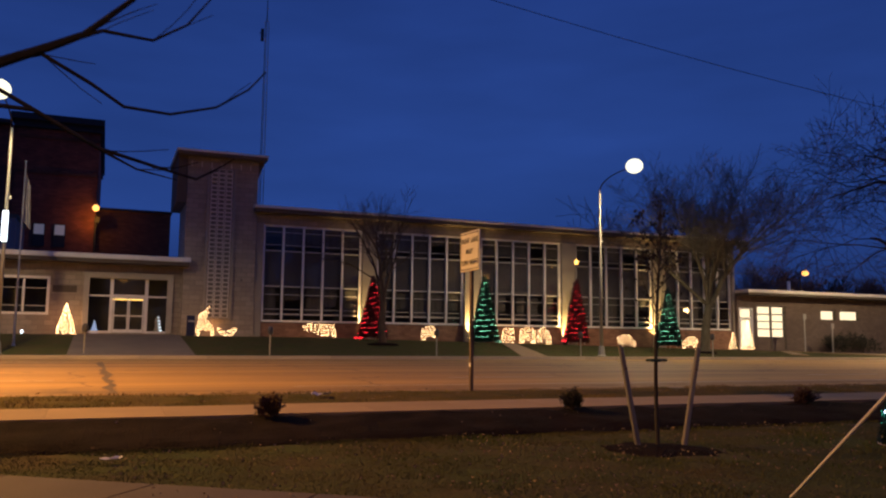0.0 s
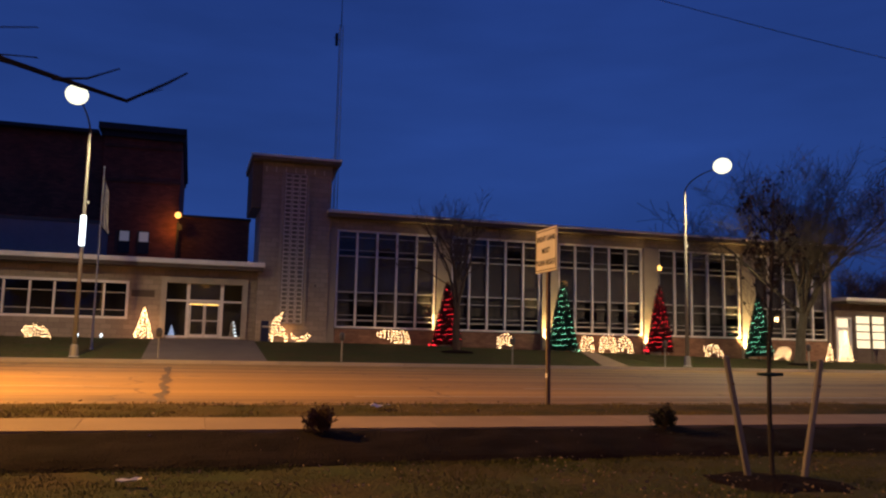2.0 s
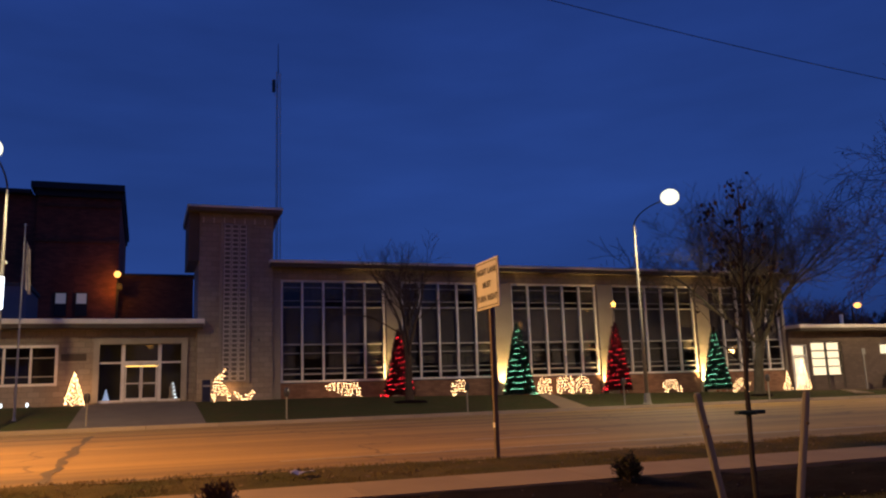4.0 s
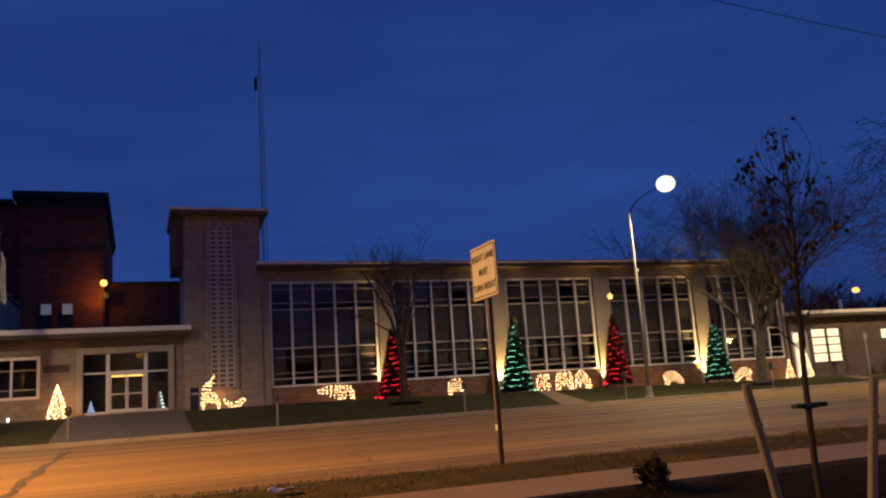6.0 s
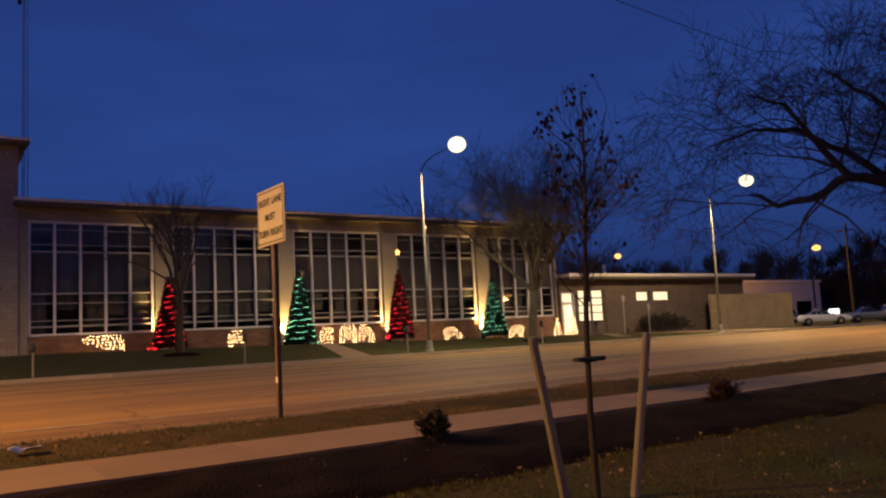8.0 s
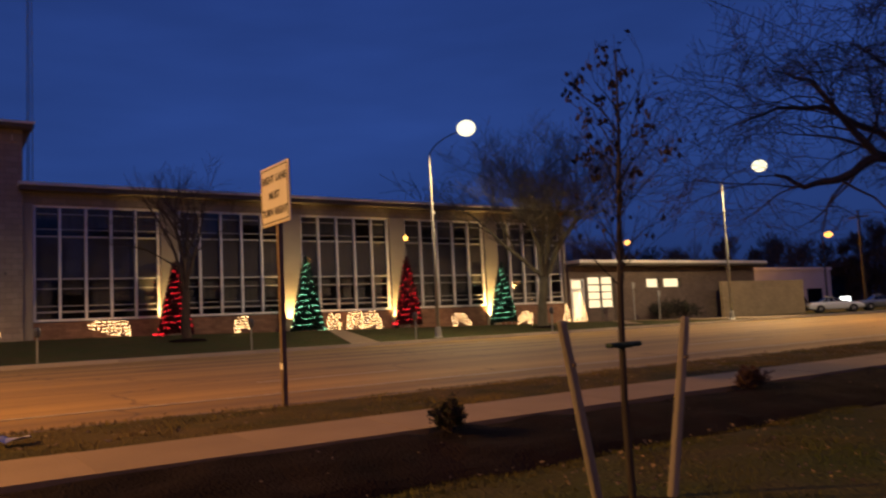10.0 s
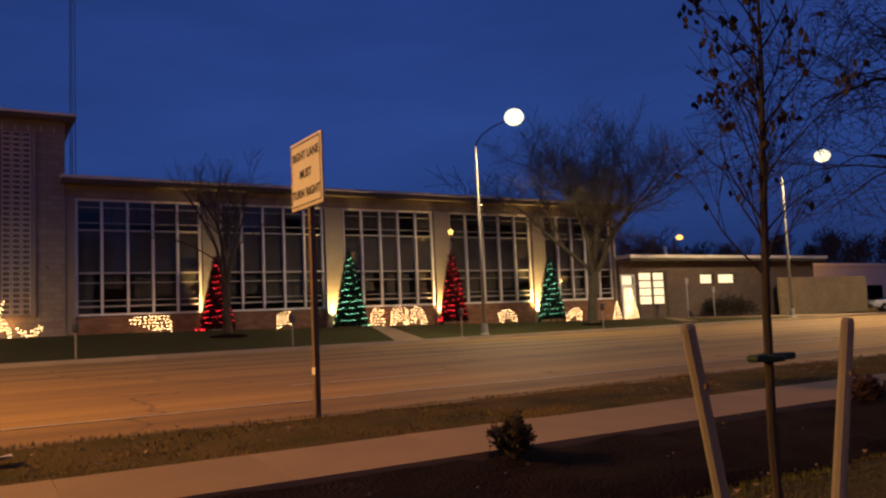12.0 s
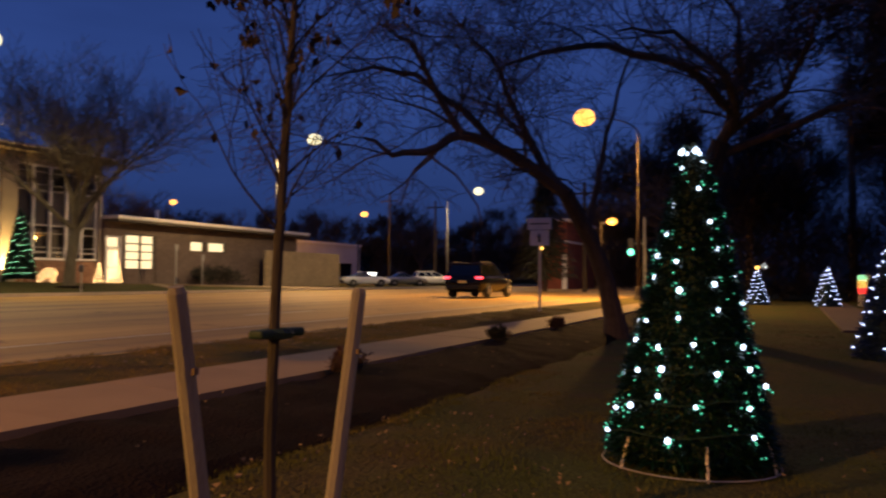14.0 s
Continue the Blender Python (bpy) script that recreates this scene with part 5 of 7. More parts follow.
sweep([([Vector(p) for p in ((24.4, 8.55, -0.5), (24.4, 8.55, 0.2), (24.35, 8.5, 1.6), (24.2, 8.35, 3.0), (23.9, 7.9, 4.2))], [0.5, 0.36, 0.31, 0.27, 0.22], 0)], "trunk", "bark", second, (12,))
limbs_of(second, [
    (0.19, 0.03, 12, ((23.9, 7.9, 4.2), (22.9, 7.5, 4.6), (21.4, 8.4, 5.4), (20.2, 9.8, 5.7), (19.2, 10.9, 5.4), (18.4, 11.6, 4.9))),
    (0.14, 0.02, 11, ((22.9, 7.5, 4.6), (20.9, 7.6, 5.1), (19.4, 8.4, 5.6), (18.0, 9.2, 5.3))),
    (0.14, 0.02, 11, ((23.9, 7.9, 4.2), (22.4, 6.5, 4.9), (21.0, 6.0, 5.6), (19.6, 5.9, 6.0))),
    (0.14, 0.02, 11, ((24.1, 8.1, 3.8), (22.9, 5.6, 4.6), (21.8, 4.2, 4.9), (20.8, 3.3, 5.0))),
    (0.13, 0.02, 10, ((23.9, 7.9, 4.2), (23.2, 7.4, 5.6), (22.3, 7.4, 6.6), (21.6, 8.0, 7.6))),
], 47, 200)

# tree whose branches hang over the start of the path
over = thing("overhanging_tree", (-3.6, 3.4, -0.4), "old tree whose thin branches hang over the path", "tree")
sweep([([Vector(p) for p in ((-3.6, 3.4, -0.5), (-3.5, 3.4, 0.6), (-3.3, 3.3, 1.6), (-3.2, 3.2, 3.0))], [0.4, 0.3, 0.26, 0.2], 0)], "trunk", "bark_dark", over, (10,))


def bough(points, r0, r1, seed, n):
    rng = random.Random(seed)
    pts = [Vector(p) for p in points]
    rad = [r0 + (r1 - r0) * i / (len(pts) - 1) for i in range(len(pts))]
    rows = [(pts, rad, 0)]
    for k in range(n):
        i = rng.randrange(1, len(pts) - 1)
        d = (pts[i + 1] - pts[i]).normalized()
        grow(rng, pts[i], d + Vector((rng.uniform(-0.4, 0.4), rng.uniform(-0.3, 0.3), rng.uniform(-0.2, 0.7))), rng.uniform(0.12, 0.3), max(0.0025, r1 * 0.8), 3, 3, rows, 0.0, 0.4, 0, 0.15, 0.0015)
    sweep(rows, "branch", "twig_grey", over, (7, 5, 4, 4))


bough([(-3.2, 3.25, 1.5), (-2.2, 3.0, 1.62), (-1.3, 2.85, 1.68), (-0.73, 2.81, 1.8), (-0.48, 2.82, 1.9), (-0.32, 2.81, 1.98), (-0.21, 2.8, 2.04), (-0.05, 2.74, 2.18), (0.1, 2.7, 2.4)], 0.035, 0.006, 1, 2)
bough([(-0.55, 2.82, 1.88), (-0.35, 2.82, 1.95), (-0.18, 2.85, 1.87), (-0.06, 2.87, 1.8), (0.11, 2.87, 1.79), (0.28, 2.84, 1.83), (0.4, 2.81, 1.91), (0.46, 2.77, 1.98)], 0.009, 0.003, 2, 3)
bough([(-0.32, 2.81, 1.98), (-0.15, 2.79, 2.06), (0.03, 2.79, 2.05), (0.15, 2.76, 2.12), (0.23, 2.71, 2.22)], 0.009, 0.003, 3, 3)
bough([(-3.2, 3.25, 2.6), (-2.0, 3.35, 2.45), (-1.0, 3.42, 2.2), (-0.143, 3.45, 1.753), (0.105, 3.5, 1.701), (0.282, 3.55, 1.67), (0.4, 3.56, 1.745), (0.46, 3.57, 1.79)], 0.014, 0.0028, 6, 1)
bough([(0.105, 3.5, 1.701), (0.08, 3.46, 1.69), (0.18, 3.42, 1.69), (0.273, 3.37, 1.715)], 0.006, 0.002, 7, 0)
bough([(-1.3, 2.85, 1.68), (-0.58, 2.85, 1.75), (-0.37, 2.87, 1.75), (-0.13, 2.91, 1.63), (0.0, 2.92, 1.57), (0.15, 2.92, 1.54)], 0.012, 0.002, 4, 3)

limbs_of(over, [
    (0.14, 0.02, 6, ((-3.2, 3.2, 3.0), (-4.0, 3.3, 4.2), (-5.0, 3.2, 5.2), (-6.2, 3.0, 5.8))),
    (0.13, 0.02, 6, ((-3.2, 3.2, 3.0), (-3.6, 2.2, 4.4), (-4.2, 1.0, 5.6), (-4.8, -0.3, 6.2))),
    (0.12, 0.02, 6, ((-3.2, 3.2, 3.0), (-4.0, 4.2, 4.6), (-5.2, 5.0, 5.8), (-6.6, 5.6, 6.4))),
], 63)

# far trees
FAR = [(48.5, 78, 16.5, 41), (57, 80, 12, 42), (95, 98, 15, 43), (108, 104, 15, 44), (122, 100, 14, 45), (140, 92, 15, 46), (150, 74, 14, 47), (165, 60, 15, 48), (150, 45, 14, 49), (130, 40, 13, 50), (118, 33, 13, 51), (100, 26, 11, 52), (84, 14, 13, 54)]
for x, y, h, s in FAR:
    bare_tree("far_tree", (x, y, -0.3), h * 0.25, 6, s, "bare tree far down the road", h * 0.4, 0.3, 3, 5, spread=0.55, up=1.5, mat="bark_dark", min_r=0.03, group="far trees")
rng = random.Random(77)
v, f = [], []
# last row is unseen, added behind the start to darken reflections in the glass
CLUMPS = [(62, 9 - 3.2 * k - (k % 3) * 3, 19 + 7 * ((k * 7) % 5) / 4, 5.5) for k in range(16)] + [(95 + 6 * (k % 3), 22 - 5.5 * k, 20 + (k % 4), 7.0) for k in range(14)] + [(46, -8 - 7 * k, 17, 5.5) for k in range(5)] + [(167 - 0.0072 * (y - 40) ** 2 + 4 * (y % 3), y, 12 + 1.6 * ((y * 3) % 4), 5.5) for y in range(26, 124, 5)] + [(118, 22 + 4 * k, 11 + k, 4.5) for k in range(3)] + [(-62 + 9.5 * k, -34 - 5 * (k % 3), 15 + 2 * (k % 4), 6.0) for k in range(12)]
for cx, cy, ch, cr in CLUMPS:
    far = cx > 110
    lobes = []
    for k in range(15 if far else 9):
        q = rng.uniform(0.3, 1.0)
        o, ow = rng.uniform(0, 6.283), cr * rng.uniform(0.2, 0.85) * (1.15 - 0.6 * q) * (2.0 if far else 1)
        lobes.append((cx + ow * math.cos(o), cy + ow * math.sin(o), ch * q * 0.86, cr * rng.uniform(0.22, 0.5) * (0.8 if far else 1)))
    for k in range(7000 if far else 4000 if cx < 45 else 12000):
        a, b = rng.uniform(0, 6.283), rng.random()
        if b < (0.5 if far else 0.25):
            r = cr * math.sqrt(rng.random()) * (1.5 if far else 0.9)
            x, y, z = cx + r * math.cos(a), cy + r * math.sin(a), -0.4 + ch * b
        else:
            lx, ly, lz, lr = rng.choice(lobes)
            r = lr * rng.random() ** 0.6
            e = rng.uniform(-1, 1)
            x, y, z = lx + r * math.cos(a) * math.sqrt(1 - e * e), ly + r * math.sin(a) * math.sqrt(1 - e * e), lz + r * e * 1.2
        d = Vector((math.cos(a) * 0.6 + rng.uniform(-0.6, 0.6), math.sin(a) * 0.6 + rng.uniform(-0.6, 0.6), rng.uniform(-0.2, 1))).normalized() * rng.uniform(0.5, 1.8)
        s = d.cross(Vector((0.2, 1, 0.1))).normalized() * (rng.uniform(0.08, 0.26) if far else rng.uniform(0.08, 0.3))
        i = len(v)
        v += [(x + s.x, y + s.y, z), (x - s.x, y - s.y, z), (x + d.x, y + d.y, z + d.z)]
        f.append((i, i + 1, i + 2))
    for k in range(6):
        i, a = len(v), k * 1.047
        v += [(cx + 0.3 * math.cos(a), cy + 0.3 * math.sin(a), -0.5), (cx + 0.3 * math.cos(a + 1.047), cy + 0.3 * math.sin(a + 1.047), -0.5), (cx, cy, ch * 0.9)]
        f.append((i, i + 1, i + 2))
tagged(soup("park_woods", v, f, "bark_dark"), "dark mass of bare trees and brush beyond the park", "woods", kind="stuff")
con = thing("conifer", (60, 22.6, -0.2), "dark narrow conifer beside the road", "tree")
bm = BM()
lathe(bm, 60, 22.6, [(0.2, -0.3), (0.05, 8)], 6)
part("trunk", bm, "bark_dark", con)
v, f = [], []
for k in range(3500):
    b = rng.random()
    a, r = rng.uniform(0, 6.283), 2.2 * (1 - b) ** 0.7 * rng.uniform(0.3, 1)
    p = Vector((60 + r * math.cos(a), 22.6 + r * math.sin(a), 1.0 + 7.4 * b))
    d = Vector((math.cos(a), math.sin(a), -0.4)) * rng.uniform(0.3, 0.8)
    s = Vector((-math.sin(a), math.cos(a), 0.2)) * 0.1
    i = len(v)
    v += [tuple(p + s), tuple(p - s), tuple(p + d)]
    f.append((i, i + 1, i + 2))
tagged(soup("foliage", v, f, "shrub", con), kind="stuff")

# ---------------------------------------------------------------- lit cone trees


def spiral(cx, cy, z0, z1, r0, r1, turns, rng, sag=0.05, n=26):
    pts = []
    total = int(turns * n)
    for k in range(total + 1):
        f = k / total
        a = 2 * math.pi * turns * f
        r = r0 + (r1 - r0) * f + 0.03
        pts.append(Vector((cx + r * math.cos(a), cy + r * math.sin(a), z0 + (z1 - z0) * f - sag * abs(math.sin(a * 2.5 + rng.random() * 0.3)))))
    return pts


def needles(cx, cy, z0, z1, r0, r1, count, rng, size):
    """Short tinsel blades all over a cone, pointing out and down."""
    v, f = [], []
    for _ in range(count):
        h = 1 - math.sqrt(rng.random())
        a = rng.uniform(0, 2 * math.pi)
        r = (r0 + (r1 - r0) * h) * rng.uniform(0.82, 1.0)
        p = Vector((cx + r * math.cos(a), cy + r * math.sin(a), z0 + (z1 - z0) * h))
        d = (Vector((math.cos(a), math.sin(a), rng.uniform(-0.8, 0.5))) + Vector((rng.uniform(-0.7, 0.7), rng.uniform(-0.7, 0.7), 0))).normalized() * size * rng.uniform(0.6, 1.2)
        s = d.cross(Vector((rng.uniform(-1, 1), rng.uniform(-1, 1), 1))).normalized() * size * 0.09
        i = len(v)
        v += [tuple(p + s), tuple(p - s), tuple(p + d)]
        f.append((i, i + 1, i + 2))
    return v, f


def beads(points, r, rng, mat, name, parent, n=4):
    """Small round bulbs at the points, joined."""
    v, f = [], []
    for p in points:
        i = len(v)
        for k in range(n):
            a = k * 2 * math.pi / n
            v.append((p[0] + r * math.cos(a), p[1] + r * math.sin(a), p[2]))
        v += [(p[0], p[1], p[2] + r), (p[0], p[1], p[2] - r)]
        for k in range(n):
            f += [(i + k, i + (k + 1) % n, i + n), (i + (k + 1) % n, i + k, i + n + 1)]
    return tagged(soup(name, v, f, mat, parent), kind="stuff")


def cone_tree(x, y, z, h, r, tinsel, string, turns, seed, label, bead=0.02, count=9000):
    rng = random.Random(seed)
    t = thing("lit_cone_tree", (x, y, z), label, "christmas tree", "lit cone trees by the hall")
    bm = BM()
    lathe(bm, x, y, [(r * 0.86, z + 0.1), (r * 0.5, z + h * 0.5), (0.03, z + h)], 18)
    part("core", bm, tinsel, t)
    v, f = needles(x, y, z + 0.1, z + h, r, 0.06, count, rng, 0.22)
    tagged(soup("tinsel", v, f, tinsel, t), kind="stuff")
    pts = spiral(x, y, z + 0.25, z + h * 0.9, r * 1.02, 0.1, turns, rng, 0.06)
    bm = BM()
    tube(bm, pts, 0.012, 4)
    part("cable", bm, "strap", t)
    dots = []
    left, lit = 0, True
    for a, b in zip(pts, pts[1:]):
        if left <= 0:
            lit = not lit
            left = rng.uniform(0.3, 0.75) if lit else rng.uniform(0.1, 0.4)
        left -= (b - a).length
        if lit:
            m = max(1, round((b - a).length / 0.07))
            dots += [a.lerp(b, k / m) + Vector((0, 0, rng.uniform(-0.006, 0.006))) for k in range(m)]
    beads(dots, bead, rng, string, "string_lights", t)
    for k in range(3):
        a = 2.1 * k
        bm = BM()
        tube(bm, [(x + r * 0.8 * math.cos(a), y + r * 0.8 * math.sin(a), z - 0.1), (x + r * 0.7 * math.cos(a), y + r * 0.7 * math.sin(a), z + 0.3)], 0.025, 5)
        part("leg", bm, "steel", t)
    return t


cone_tree(16.05, 50.3, 1.0, 4.15, 0.9, "red_tinsel", "red_string", 11, 1, "tall cone tree of red tinsel and lights")
cone_tree(24.1, 50.3, 0.8, 4.75, 0.98, "tinsel", "green_string", 11, 2, "tall cone tree of green tinsel and lights")
red2 = cone_tree(31.45, 50.3, 0.85, 4.7, 0.88, "red_tinsel", "red_string", 12, 3, "tall cone tree of red lights with a star")
cone_tree(39.6, 50.3, 0.68, 4.5, 0.95, "tinsel", "green_string", 11, 4, "tall cone tree of green tinsel and lights")
bm = BM()
for k in range(5):
    a = math.pi / 2 + k * 2 * math.pi / 5
    vs = [bm.verts.new((31.5 + q * math.cos(a + o), 50.3 + dy, 6.75 + q * math.sin(a + o))) for q, o, dy in ((0.24, 0, 0), (0.1, 0.63, 0), (0.0, 0, -0.06), (0.1, -0.63, 0))]
    bm.faces.new((vs[0], vs[1], vs[2]))
    bm.faces.new((vs[0], vs[2], vs[3]))
    bk = [bm.verts.new((31.5 + q * math.cos(a + o), 50.3 + dy, 6.75 + q * math.sin(a + o))) for q, o, dy in ((0.24, 0, 0.02), (0.1, 0.63, 0.02), (0.0, 0, 0.08), (0.1, -0.63, 0.02))]
    bm.faces.new((bk[0], bk[2], bk[1]))
    bm.faces.new((bk[0], bk[3], bk[2]))
part("star", bm, "star", red2, "glowing amber star on a rod")
bm = BM()
tube(bm, [(31.35, 50.3, 5.4), (31.5, 50.3, 6.6)], 0.02, 5)
part("rod", bm, "dark_steel", red2)
# a few bulbs trailing on the lawn
for x, z, mt in ((14.95, 1.02, "red_string"), (25.0, 0.85, "green_string"), (30.15, 0.95, "red_string")):
    bd = thing("loose_string", (x, 49.9, z), "loose end of a light string on the grass", "string lights", "loose strings")
    rng = random.Random(int(x))
    beads([(x + rng.uniform(-0.25, 0.25), 49.9 + rng.uniform(-0.2, 0.2), z + rng.uniform(0.0, 0.12)) for _ in range(14)], 0.022, rng, mt, "string_lights", bd)

# floods at the foot of the piers
for x, k in ((16.0, 0.8), (23.85, 1.2), (31.45, 1.0), (39.7, 2.4)):
    fl = thing("flood_light", (x - 0.25, 51.45, lawn_edge(x)), "small yellow flood light at the foot of a pier", "flood light", "flood lights")
    bm = BM()
    g = lawn_edge(x)
    box(bm, x - 0.4, x - 0.1, 51.36, 51.54, g - 0.05, g + 0.25, 0.03)
    part("housing", bm, "dark_steel", fl)
    bm = BM()
    box(bm, x - 0.37, x - 0.13, 51.38, 51.52, g + 0.255, g + 0.27)
    part("lens", bm, "flood", fl)
    lamp_light("flood_beam", "SPOT", look((x - 0.25, 51.4, g + 0.34), (x - 0.25, 51.8, g + 1.9)), FLOOD_POWER * k, FLOOD, 0.06, 0.95, 1.0)

# ---------------------------------------------------------------- figures of warm string lights


def figure(name, at, paths, label, bead=0.026, gap=0.085, seed=0):
    rng = random.Random(seed)
    t = thing(name, at, label, "light figure", "figures of string lights")
    off = Vector(at)
    bm = BM()
    dots = []
    for i, p in enumerate(paths):
        p = [off + Vector(q) for q in p]
        if i == 0:
            tube(bm, p, 0.011, 4)
        due = rng.uniform(0, gap)
        for a, b in zip(p, p[1:]):
            run = (b - a).length
            while due < run:
                dots.append(a.lerp(b, due / run) + Vector((rng.uniform(-0.025, 0.025), rng.uniform(-0.025, 0.025), rng.uniform(-0.025, 0.025))))
                due += gap * rng.uniform(0.7, 1.3)
            due -= run
    part("wire_frame", bm, "dark_steel", t)
    beads(dots, bead, rng, "warm_string", "string_lights", t)
    return t


def filled(outline, seed, step=0.17, depth=0.2):
    """Strings wound level round a shape given by its side outline (x, z)."""
    rng = random.Random(seed)
    rows = [[(x, -0.02, z) for x, z in outline + outline[:1]]]
    z, top = min(p[1] for p in outline) + 0.04, max(p[1] for p in outline)
    while z < top:
        cuts = sorted(a[0] + (b[0] - a[0]) * (z - a[1]) / (b[1] - a[1]) for a, b in zip(outline, outline[1:] + outline[:1]) if (a[1] - z) * (b[1] - z) < 0)
        for x0, x1 in zip(cuts[::2], cuts[1::2]):
            n = max(2, int((x1 - x0) / 0.14))
            loop = []
            for s in (-1, 1):
                row = [(x0 + (x1 - x0) * k / n, s * depth * math.sqrt(max(0.02, 1 - (2 * k / n - 1) ** 2)), z) for k in range(n + 1)]
                loop += row if s < 0 else row[::-1]
            rows.append([(p[0] + rng.uniform(-0.025, 0.025), p[1], p[2] + rng.uniform(-0.035, 0.035)) for p in loop + loop[:1]])
        z += step * rng.uniform(0.85, 1.15)
    return rows


BEAR = [(-0.8, 0.45), (-0.62, 0.66), (-0.2, 0.8), (0.25, 0.74), (0.62, 0.46), (0.82, 0.08), (0.6, 0.0), (0.4, 0.14), (0.1, 0.26), (-0.25, 0.22), (-0.42, 0.0), (-0.62, 0.03), (-0.56, 0.3)]
LONG = [(-1.05, 0.72), (-0.6, 0.9), (0.3, 0.92), (0.9, 0.84), (1.05, 0.6), (1.05, 0.0), (0.85, 0.0), (0.8, 0.34), (0.4, 0.12), (0.0, 0.25), (-0.5, 0.48), (-1.0, 0.6)]
GIFT = [(-0.42, 0.08), (-0.46, 0.62), (-0.3, 0.92), (0.3, 0.95), (0.46, 0.78), (0.44, 0.26), (0.22, 0.3), (-0.14, 0.36), (-0.22, 0.08)]
CURL = [(-0.42, 0.1), (-0.5, 0.65), (-0.25, 1.0), (0.25, 1.02), (0.48, 0.75), (0.15, 0.62), (0.2, 0.42), (0.45, 0.38), (0.4, 0.03), (0.0, 0.0)]
ARCH = [(-0.6, 0.0), (-0.6, 0.72), (-0.35, 1.1), (0.35, 1.1), (0.6, 0.8), (0.6, 0.0), (0.36, 0.0), (0.28, 0.22), (-0.25, 0.22), (-0.34, 0.0)]
SEAT = [(-0.52, 0.1), (-0.5, 0.8), (-0.2, 1.06), (0.2, 1.0), (0.48, 0.55), (0.62, 0.05), (0.25, 0.0), (0.12, 0.38), (-0.1, 0.4), (-0.2, 0.1)]
DEER = [(-0.44, 0.0), (-0.52, 0.36), (-0.38, 0.72), (-0.42, 0.98), (-0.32, 1.28), (-0.08, 1.48), (0.1, 1.5), (0.14, 1.3), (-0.02, 1.12), (0.0, 0.92), (0.26, 0.78), (0.44, 0.44), (0.52, 0.0), (0.4, 0.0), (0.28, 0.36), (-0.16, 0.36), (-0.34, 0.34), (-0.34, 0.0)]
FAWN = [(-0.55, 0.42), (-0.5, 0.15), (-0.2, 0.02), (0.25, 0.05), (0.42, 0.25), (0.58, 0.36), (0.5, 0.5), (0.3, 0.52), (0.22, 0.3), (-0.1, 0.22), (-0.35, 0.3)]


def small_cone(W, H, turns):
    rows = [[(W / 2 * (1 - f) * math.cos(6.28 * turns * f), W / 2 * (1 - f) * math.sin(6.28 * turns * f), 0.05 + H * f) for f in np.linspace(0, 0.98, turns * 12)]]
    for k in range(7):
        a = k * 6.28 / 7
        rows.append([(W / 2 * math.cos(a), W / 2 * math.sin(a), 0.02), (0, 0, H)])
    return rows


figure("lit_deer", (5.5, 50.3, 1.1), filled(DEER, 1, 0.17, 0.12) + [[(0.0, 0, 1.48), (0.1, 0, 1.62), (0.22, 0, 1.76)], [(0.04, 0.08, 1.48), (0.12, 0.12, 1.66)]], "standing deer of warm string lights", 0.024, 0.2, 1)
figure("lit_fawn", (6.8, 50.2, 1.1), filled(FAWN, 2, 0.17, 0.12), "lying fawn outlined in warm string lights", 0.024, 0.2, 2)
figure("lit_bear", (12.4, 49.8, 0.98), filled(LONG, 3), "long animal shape covered in warm string lights", 0.025, 0.23, 3)
figure("lit_gift", (19.4, 48.9, 0.9), filled(GIFT, 4), "boxy figure covered in warm string lights", 0.025, 0.23, 4)
figure("lit_dome", (25.45, 49.4, 0.85), filled(CURL, 5), "rounded figure covered in warm string lights", 0.025, 0.23, 5)
figure("lit_dome", (26.95, 49.4, 0.84), filled(ARCH, 6), "broad rounded figure covered in warm string lights", 0.025, 0.23, 6)
figure("lit_dome", (28.25, 49.4, 0.83), filled(SEAT, 7), "rounded figure covered in warm string lights", 0.025, 0.23, 7)
figure("lit_walker", (35.1, 49.4, 0.7), filled(BEAR, 8), "bear-like figure of warm string lights", 0.025, 0.23, 8)
figure("lit_walker", (40.9, 49.4, 0.6), filled([(-x * 0.92, z * 1.08) for x, z in BEAR], 9), "bear-like figure of warm string lights", 0.025, 0.23, 9)
figure("lit_small_tree", (45.0, 49.4, 0.5), small_cone(0.65, 1.35, 10), "small cone of warm string lights", 0.024, 0.26, 10)
figure("lit_small_tree", (46.45, 49.4, 0.48), small_cone(1.05, 2.3, 15), "bright cone of warm string lights by the door", 0.026, 0.26, 11)
figure("lit_small_tree", (-2.1, 50.0, 1.1), small_cone(1.05, 1.75, 13), "bright cone of warm string lights by the entrance", 0.026, 0.26, 12)
figure("lit_walker", (-7.4, 48.8, 0.9), filled([(x * 0.9, z) for x, z in BEAR], 13), "animal shape of warm string lights", 0.025, 0.23, 13)
lamp_light("string_glow", "POINT", pose(-2.1, 51.1, 1.8), 42, (1.0, 0.42, 0.13), 0.4)
lamp_light("string_glow", "POINT", pose(46.4, 48.9, 1.6), 80, (1.0, 0.6, 0.3), 0.4)
lamp_light("string_glow", "POINT", pose(27.0, 50.6, 1.5), 34, (1.0, 0.45, 0.15), 0.5)
lamp_light("string_glow", "POINT", pose(6.0, 51.2, 1.7), 22, (1.0, 0.42, 0.13), 0.4)
for x, p in ((12.4, 16), (35.1, 14), (40.9, 14)):
    lamp_light("string_glow", "POINT", pose(x, 50.4, 1.4), p, (1.0, 0.45, 0.15), 0.4)
